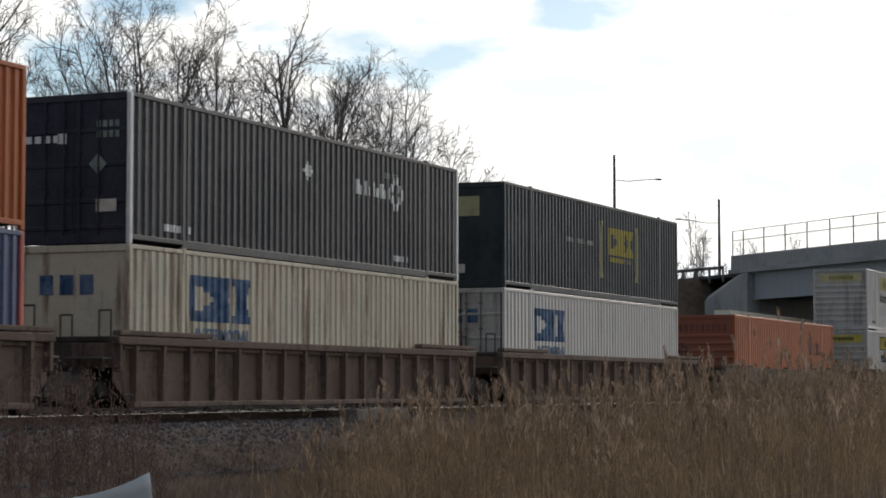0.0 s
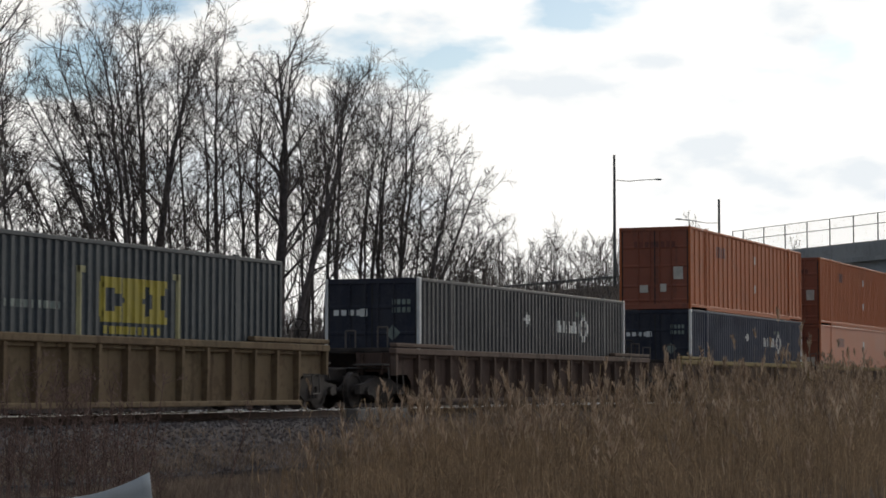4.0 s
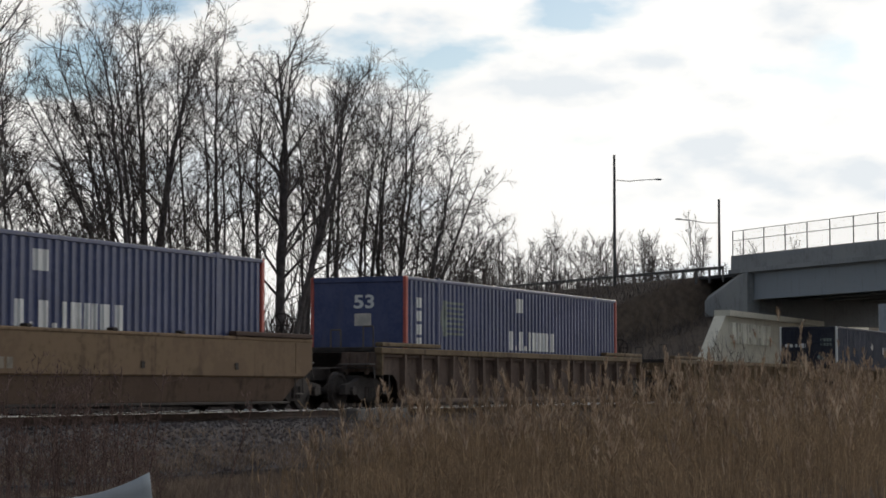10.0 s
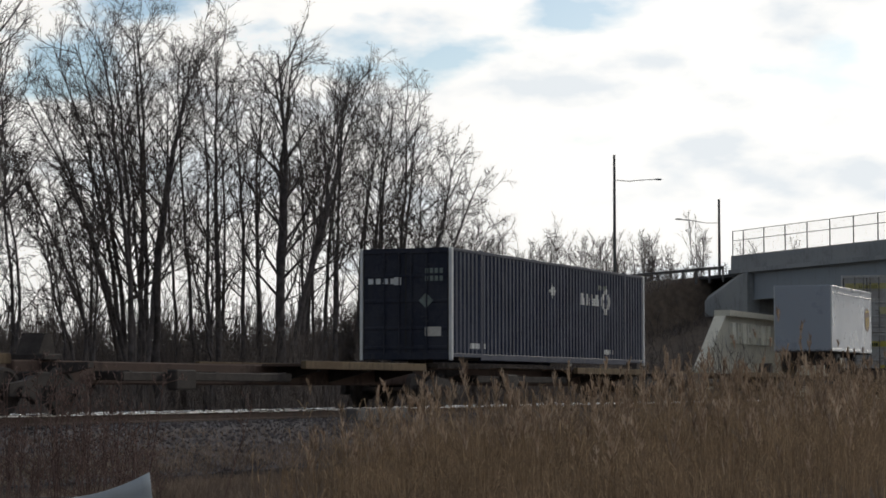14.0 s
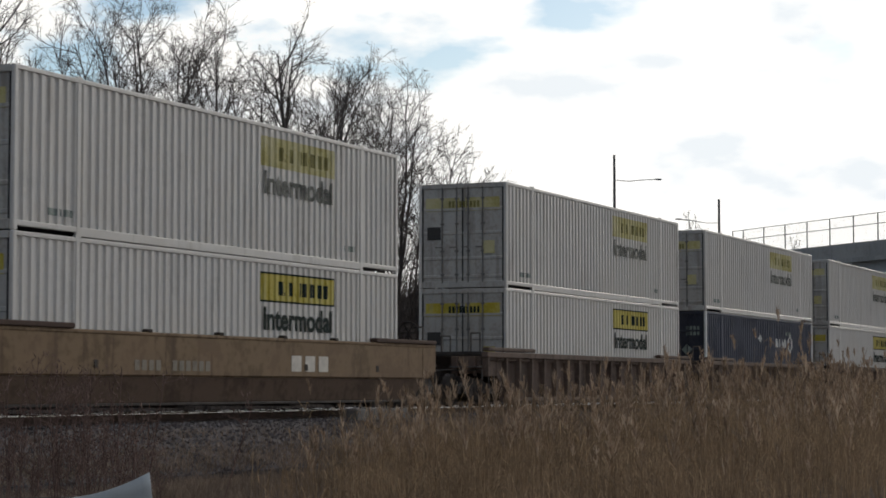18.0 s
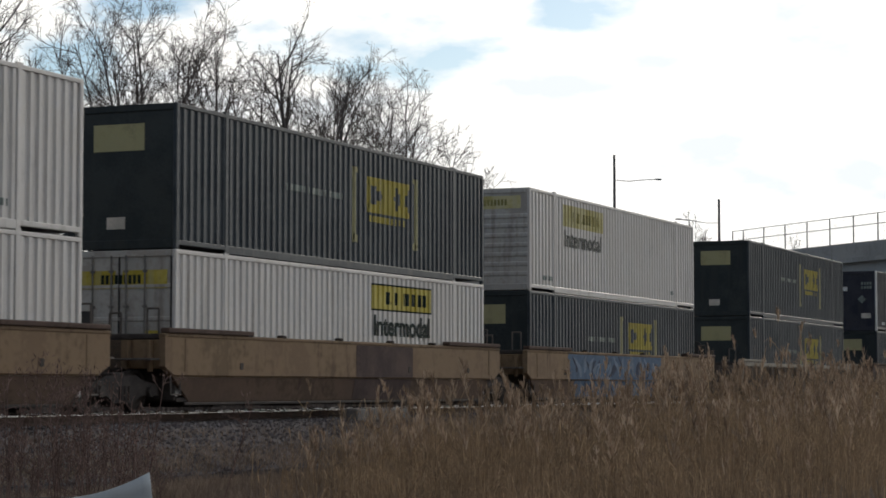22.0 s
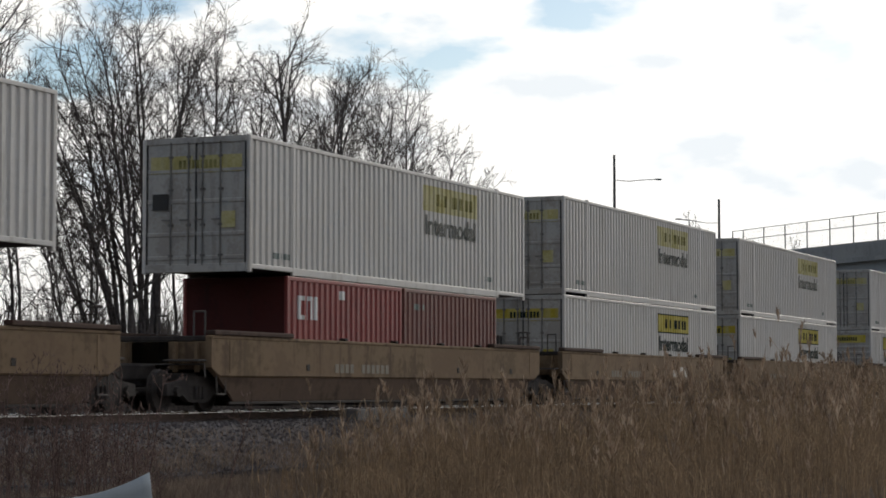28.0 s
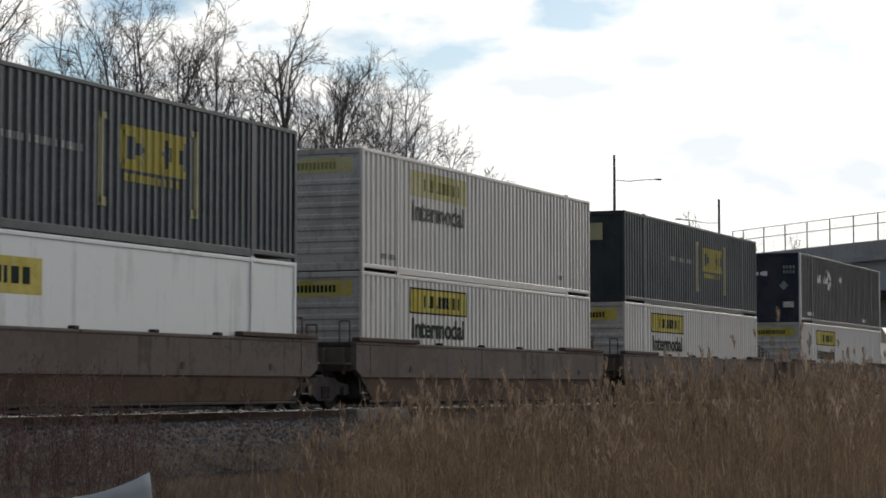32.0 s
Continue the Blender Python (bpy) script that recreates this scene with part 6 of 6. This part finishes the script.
    tree(131, 76.5, 20, ((0.0, 0.05, -2.2, 2.0, 8.4), (0.5, 0.05, 0.6, -0.6, 9.0)), 18)
    tree(132, 101.5, 22, ((0.0, 0.08, 4.4, -2.0, 12.4), (0.2, 0.06, 6.8, -4.0, 10.2), (0.4, 0.06, 2.8, -2.0, 13.6)), 24, 0.3, 1.2)
    tree(133, 105.0, 25, ((0.0, 0.07, 3.2, -1.8, 11.4), (0.3, 0.06, 5.4, -3.0, 9.4)), 22, 0.2, 1.1)
    # a tree outside the view whose branch reaches in
    tree(140, 57.2, 19, ((0.0, 0.16, 1.6, 0.6, 15.2), (0.3, 0.10, 3.4, 1.2, 13.6)), 20)
    rng = np.random.default_rng(77)
    for k in range(24):
        far_tree(150 + k, 826 + k * 16.0 + rng.uniform(-7, 7), rng.uniform(235, 275), 3.2, rng.uniform(15.0, 19.0) - 0.10 * k, 4, 0.14)
    for k in range(12):  # bushy young trees at the end of the bank
        far_tree(190 + k, 724 + k * 12.0, rng.uniform(122, 150), -0.6, (7.4, 8.6, 9.4)[k % 3] + rng.uniform(-0.5, 0.5), 5, 0.22, BRUSH)
    for k, (col, top, n) in enumerate(((1240, 15.0, 5), (1190, 12.0, 2), (1334, 12.4, 3), (1410, 12.0, 3), (1275, 8.5, 3))):
        far_tree(170 + k, col, 260, 7.2, top, n, 0.3)


def sticks(name, label, rng, pts, hmin, hmax, r, material, category, kids=5, fan=0.35):
    """Many thin bare stems with side shoots, as one mass."""
    tw = Twigs(3)
    for x, y, z, k in pts:
        h = rng.uniform(hmin, hmax) * k
        d = np.array([rng.normal(0, fan * 0.5), rng.normal(0, fan * 0.5), 1.0])
        d /= np.linalg.norm(d)
        a = np.array([x, y, z - 0.1])
        m = a + d * h * 0.55
        b = m + (d + rng.normal(0, 0.2, 3)) * h * 0.45
        tw.add(a, m, r * k, r * 0.7 * k), tw.add(m, b, r * 0.7 * k, r * 0.25 * k)
        for j in range(kids):
            f = rng.uniform(0.25, 0.95)
            p = a + (b - a) * f
            q = p + (d + np.clip(rng.normal(0, 0.55, 3), -0.75, 0.35)) * h * rng.uniform(0.15, 0.4) * (1.1 - f * 0.6)
            tw.add(p, q, r * 0.5 * k, r * 0.2 * k)
            if kids > 6:
                for _ in range(2):
                    e = p + (q - p) * rng.uniform(0.3, 0.9)
                    tw.add(e, e + (q - p) * 0.45 + rng.normal(0, 0.12, 3) * h * 0.25, r * 0.3 * k, r * 0.15 * k)
    ob = new(name, tw.mesh(name, material))
    return tagged(ob, label, category, kind="stuff")


def build_woods():
    rng = np.random.default_rng(8)
    pts = []
    for i in range(420):  # low growth beyond the embankment
        b = YAW - math.atan((rng.uniform(700, 1190) - 784) / 3814.5)
        d = rng.uniform(225, 300)
        pts.append((d * math.cos(b), d * math.sin(b) - 22.59, 4.0, rng.uniform(0.7, 1.1)))
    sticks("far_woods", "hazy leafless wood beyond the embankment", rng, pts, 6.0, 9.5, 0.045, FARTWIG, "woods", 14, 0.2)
    pts = []
    for i in range(2000):  # low growth far behind the trees
        b = YAW - math.atan((rng.uniform(-60, 720) - 784) / 3814.5)
        d = rng.uniform(125, 190)
        x, y = d * math.cos(b), d * math.sin(b) - 22.59
        pts.append((x, y, ground_z(x, y), rng.uniform(0.6, 1.2)))
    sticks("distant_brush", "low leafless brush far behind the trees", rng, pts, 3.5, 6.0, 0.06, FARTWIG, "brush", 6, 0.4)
    pts = []
    for i in range(130):  # slim young trees behind the tall ones
        b = YAW - math.atan((-80 + 820 * rng.random() ** 1.4 - 784) / 3814.5)
        d = rng.uniform(98, 150)
        x, y = d * math.cos(b), d * math.sin(b) - 22.59
        pts.append((x, y, ground_z(x, y), rng.uniform(0.55, 1.0)))
    sticks("young_woods", "slim leafless young trees behind the tall ones", rng, pts, 5.0, 10.0, 0.030, TWIG, "woods", 16, 0.22)
    pts = []
    for i in range(3400):  # thicket at the foot of the trees and on the bank
        x, y = rng.uniform(36, 135), rng.uniform(9, 40)
        b = math.atan2(y + 22.59, x)
        if not radians(13) < b < radians(36):
            continue
        pts.append((x, y, ground_z(x, y), rng.uniform(0.45, 1.0) * (1.0 + 0.5 * smooth(60, 80, x))))
    sticks("thicket", "dark leafless thicket along the track", rng, pts, 1.3, 2.9, 0.020, BRUSH, "thicket", 6, 0.5)
    pts = []
    for i in range(3200):  # dense undergrowth where the bank begins
        col = rng.uniform(520, 900)
        b = YAW - math.atan((col - 784) / 3814.5)
        d = rng.uniform(108, 132)
        x, y = d * math.cos(b), d * math.sin(b) - 22.59
        pts.append((x, y, -0.6, (0.45 + 0.55 * smooth(560, 680, col)) * rng.uniform(0.7, 1.0)))
    for i in range(2400):
        col = rng.uniform(-80, 560)
        b = YAW - math.atan((col - 784) / 3814.5)
        d = rng.uniform(92, 128)
        x, y = d * math.cos(b), d * math.sin(b) - 22.59
        pts.append((x, y, ground_z(x, y), rng.uniform(0.40, 0.68)))
    sticks("undergrowth", "dense dark leafless undergrowth where the bank begins", rng, pts, 5.2, 7.0, 0.046, BRUSH, "undergrowth", 6, 0.4)
    pts = []
    while len(pts) < 9500:  # scrub on the bank of the road
        u, w = rng.uniform(-1, 75), rng.uniform(0.5, 26)
        q = ROAD_A + ROAD_D * u + ROAD_N * w
        if q.y > 8 and ground_z(q.x, q.y) > 0.2:
            pts.append((q.x, q.y, ground_z(q.x, q.y), rng.uniform(0.5, 1.0)))
    sticks("bank_scrub", "dull brown winter scrub on the road bank", rng, pts, 0.5, 1.5, 0.026, BRUSH, "scrub", 4, 0.7)
    pts = []
    for i in range(260):  # taller bushes at the near end of the bank
        b = YAW - math.atan((rng.normal(795, 60) - 784) / 3814.5)
        d = rng.uniform(118, 150)
        x, y = d * math.cos(b), d * math.sin(b) - 22.59
        pts.append((x, y, ground_z(x, y), rng.uniform(0.45, 1.0)))
    sticks("bank_bushes", "tangled bare bushes at the end of the embankment", rng, pts, 3.0, 6.4, 0.028, BRUSH, "bushes", 18, 0.4)


def blades(name, label, rng, x, y, z, h, width, material, category, bend=0.35, leaf=0):
    """Upright dry blades, each a bent ribbon of two faces; leaf: side leaves on each stem."""
    n = len(x)
    ang = rng.uniform(0, 2 * np.pi, n)
    dirx, diry = np.cos(ang), np.sin(ang)
    base = np.stack([x, y, z - 0.03], 1)
    lean = np.stack([rng.normal(0, bend, n), rng.normal(0, bend, n), np.ones(n)], 1)
    lean /= np.linalg.norm(lean, axis=1)[:, None]
    mid = base + lean * (h * 0.55)[:, None]
    lean2 = lean + np.stack([rng.normal(0, bend, n), rng.normal(0, bend, n), np.zeros(n)], 1)
    tip = mid + lean2 * (h * 0.45)[:, None]
    wv = np.stack([dirx, diry, np.zeros(n)], 1) * width
    v = [base - wv, base + wv, mid - wv * 0.8, mid + wv * 0.8, tip]
    V = np.stack(v, 1).reshape(-1, 3)
    o = np.arange(n) * 5
    F = [(a, a + 1, a + 3, a + 2) for a in o.tolist()] + [(a + 2, a + 3, a + 4) for a in o.tolist()]
    V = V.tolist()
    if leaf:
        for k in range(leaf):
            f = rng.uniform(0.2, 0.85, n)
            p = np.where((f < 0.55)[:, None], base + (mid - base) * (f / 0.55)[:, None], mid + (tip - mid) * ((f - 0.55) / 0.45)[:, None])
            a2 = rng.uniform(0, 2 * np.pi, n)
            out = np.stack([np.cos(a2), np.sin(a2), rng.uniform(0.4, 1.6, n)], 1)
            out /= np.linalg.norm(out, axis=1)[:, None]
            ln = h * rng.uniform(0.14, 0.30, n)
            e = p + out * ln[:, None]
            e2 = e + np.stack([np.cos(a2), np.sin(a2), rng.uniform(-0.9, 0.2, n)], 1) * (ln * 0.5)[:, None]
            sv = np.stack([-np.sin(a2), np.cos(a2), np.zeros(n)], 1) * width * 1.6
            o2 = len(V) + np.arange(n) * 5
            V += np.stack([p - sv * 0.5, p + sv * 0.5, e - sv, e + sv, e2], 1).reshape(-1, 3).tolist()
            F += [(a, a + 1, a + 3, a + 2) for a in o2.tolist()] + [(a + 2, a + 3, a + 4) for a in o2.tolist()]
    me = bpy.data.meshes.new(name)
    me.from_pydata(V, [], F)
    me.materials.append(material)
    ob = new(name, me)
    tagged(ob, label, category, kind="stuff")
    return tip


def reed_height(x):
    return np.interp(x, [14, 20, 23, 27, 33, 43, 52, 70], [0.30, 0.42, 0.62, 0.95, 1.30, 1.78, 2.12, 2.22])


LONE = ((32.7, -9.0, 1.83), (31.8, -9.5, 1.66), (42.0, -10.0, 1.90), (46.4, -9.0, 1.88), (52.2, -10.0, 2.17), (48.9, -11.0, 2.19), (57.3, -10.0, 2.17), (55.4, -11.0, 2.37), (35.0, -9.0, 1.66), (46.9, -9.6, 1.98), (46.9, -10.4, 2.03))


def build_reeds():
    rng = np.random.default_rng(21)
    n = 46000
    b = YAW + np.radians(rng.uniform(-12.6, 12.6, n))
    y = rng.uniform(-16.5, -6.0, n)
    x = (y + 22.59) / np.tan(b)
    keep = (x > 21.5 + (y + 12) * 2.1 + rng.normal(0, 1.2, n)) & (x < 95)
    x, y = x[keep], y[keep]
    z = np.array([ground_z(a, c) for a, c in zip(x, y)])
    clump = np.array([noise.noise((a * 0.38, c * 0.38, 5.0)) for a, c in zip(x, y)])
    fine = np.array([noise.noise((a * 1.1, c * 1.1, 9.0)) for a, c in zip(x, y)])
    keep = rng.random(len(x)) < np.clip(0.72 + 1.1 * fine, 0.12, 1)
    x, y, z, clump, fine = x[keep], y[keep], z[keep], clump[keep], fine[keep]
    tall = rng.random(len(x)) < 0.030
    h = reed_height(x) * np.where(tall, 1.14, 1.0) * (0.82 + 0.45 * clump + 0.28 * fine + rng.uniform(-0.22, 0.18, len(x)))
    # single tall stems that stand out over the rest
    lone = np.array(LONE)
    x, y, tall = np.append(x, lone[:, 0]), np.append(y, lone[:, 1]), np.append(tall, np.ones(len(lone), bool))
    z, h = np.append(z, [ground_z(a, c) for a, c in lone[:, :2]]), np.append(h, lone[:, 2])
    tip = blades("reed_bed", "tall dry tan reeds in front of the track", rng, x, y, z, h, 0.0045, REED, "reeds", 0.07, 1)
    # feathery heads: upright brushes of fine strands
    sel = (tall & (x > 27)) | (rng.random(len(x)) < np.clip((x - 28) / 400, 0.0, 0.035))
    sel[-len(lone):] = True
    t = tip[sel]
    m = len(t)
    ln = rng.uniform(0.22, 0.46, m)
    ln[-len(lone):] = 0.50
    drift = np.stack([rng.normal(-0.10, 0.13, m), rng.normal(0, 0.13, m), np.ones(m)], 1)
    droop = np.stack([rng.normal(-0.25, 0.2, m), rng.normal(0, 0.2, m), -0.25 * np.ones(m)], 1)
    V, F = [], []
    for k in range(26):
        f = -0.2 + 1.1 * k / 26
        a = rng.uniform(0, 2 * np.pi, m)
        out = np.stack([np.cos(a), np.sin(a), rng.uniform(1.2, 3.0, m)], 1) * (ln * rng.uniform(0.10, 0.24, m) * (1.25 - 0.85 * f))[:, None]
        p = t + drift * (f * ln)[:, None] + droop * (max(0.0, f) ** 2 * ln)[:, None]
        sv = np.stack([-np.sin(a), np.cos(a), np.zeros(m)], 1) * 0.0095
        q = p + out * 0.55
        o = len(V) + np.arange(m) * 5
        V += np.stack([p - sv * 0.6, p + sv * 0.6, q - sv, q + sv, p + out], 1).reshape(-1, 3).tolist()
        for e in o.tolist():
            F += [(e, e + 1, e + 3, e + 2), (e + 2, e + 3, e + 4)]
    me = bpy.data.meshes.new("reed_plumes")
    me.from_pydata(V, [], F)
    me.materials.append(PLUME)
    tagged(new("reed_plumes", me), "pale feathery seed heads on the dry reeds", "reeds", kind="stuff")
    # short dead grass on the bank below the ballast
    n = 60000
    b = YAW + np.radians(rng.uniform(-6, 12.6, n))
    y = -2.5 - 14.5 * rng.random(n) ** 1.3
    x = (y + 22.59) / np.tan(b)
    y = np.where(rng.random(n) < 0.45, rng.uniform(-6.5, -3.2, n), y)
    x = (y + 22.59) / np.tan(b)
    keep = (x > 9) & (x < 62)
    x, y = x[keep], y[keep]
    z = np.array([max(ground_z(a, c), -0.30 - (-2.35 - c) * 0.349 if c > -4.3 else -9) for a, c in zip(x, y)])
    h = rng.uniform(0.12, 0.50, len(x)) * (0.4 + 0.5 * np.clip((-3.4 - y) / 2.5, 0, 1))
    blades("dead_grass", "short dull brown dead grass below the ballast", rng, x, y, z, h, 0.006, DEADGRASS, "grass", 0.4)


def weed_clump(seed, cx, cy, n, h, spread=0.5):
    rng = np.random.default_rng(seed)
    w = thing("dry_weed", "dark dry weed with thin stems and seed heads", "weed", "dry weeds by the track", pose(cx, cy, ground_z(cx, cy)))
    st, hd = Twigs(4), Twigs(3)
    for i in range(n):
        p = np.array([rng.normal(0, spread), rng.normal(0, spread), -0.05])
        d = np.array([rng.normal(0, 0.12), rng.normal(0, 0.12), 1.0])
        q = p + d * h * rng.uniform(0.55, 1.0)
        st.add(p, q, 0.010, 0.005)
        for j in range(7):
            f = rng.uniform(0.45, 1.0)
            a = p + (q - p) * f
            e = a + np.array([rng.normal(0, 0.14), rng.normal(0, 0.14), rng.uniform(0.05, 0.22)])
            st.add(a, e, 0.005, 0.003)
            for _ in range(5):
                g = e + rng.normal(0, 0.035, 3)
                hd.add(g, g + rng.normal(0, 0.02, 3) + np.array([0, 0, 0.03]), 0.008, 0.003)
    part("stem_mass", st.mesh("stem_mass", WEED), WEED, w)["kind"] = "stuff"
    part("seed_head_mass", hd.mesh("seed_head_mass", WEED), WEED, w)["kind"] = "stuff"


def build_litter():
    a, b = Vector((20.4, -9.25)), Vector((20.8, -10.22))
    z = min(ground_z(*a), ground_z(*b))
    sh = Shape()
    rows = []
    for i in range(13):
        f = i / 12
        p = a + (b - a) * f
        h = 0.52 + 0.30 * f ** 1.9
        rows.append([(p.x + 0.55 * g * (1 - 0.5 * f) + 0.015 * math.sin(3 * f + 4 * g), p.y, z + h * (1 - g) ** 1.25 - 0.02) for g in [j / 6 for j in range(7)]])
    sh.loft(rows, caps=False, closed=False)
    ob = new("plastic_sheet", sh.mesh("plastic_sheet", SHEET, True))
    tagged(ob, "curled white plastic sheet with one corner standing up", "litter")
    ob.modifiers.new("thickness", "SOLIDIFY").thickness = 0.01
    lg = new("old_sleeper", recalc(Shape().soft_box(-1.3, 1.3, -0.14, 0.14, 0.0, 0.30, 0.04).mesh("old_sleeper", SLEEPER)))
    lg.matrix_basis = pose(24.0, -6.0, ground_z(24.0, -6.0) - 0.02, 0, 0, -52)
    tagged(lg, "discarded dark timber sleeper lying in the grass", "sleeper")


build_ground()
build_track()
build_bridge()
build_wall()
build_guard_rail()
street_lamp(*along(17.1, 0.7, 8.75), 10.6, 3.8, -44)
street_lamp(*along(23.9, -13.0, 8.75), 8.0, 3.7, 136)
build_trees()
build_woods()
build_reeds()
for i, (x, y, n, h) in enumerate(((22.6, -8.2, 14, 2.15), (21.6, -8.4, 12, 2.0), (23.2, -7.6, 10, 1.8), (20.9, -8.5, 9, 1.7), (22.0, -9.2, 10, 1.6), (23.9, -8.1, 7, 1.5))):
    weed_clump(40 + i, x, y, n + 3, h)
build_litter()


# the train runs a little ahead of its mean speed on the way: (seconds, metres)
LEAD = ((0.0, 0.0), (4.0, 0.0), (7.0, 0.0), (8.0, 0.03), (9.0, 0.18), (10.0, 0.27), (11.0, 0.29), (12.0, 0.31), (13.0, 0.42), (15.0, 0.42), (17.0, 0.42), (20.0, 0.48), (21.0, 0.46), (22.0, 0.33),
        (22.5, 0.16), (23.0, 0.02), (23.5, 0.0), (24.0, 0.0), (28.0, 0.0), (32.0, 0.0))


def motions():
    for ob, s, z, turn in MOVING:
        walk(ob, [(t, pose(s - SPEED * t - lead, 0, z, 0, 0, turn)) for t, lead in LEAD])


motions()
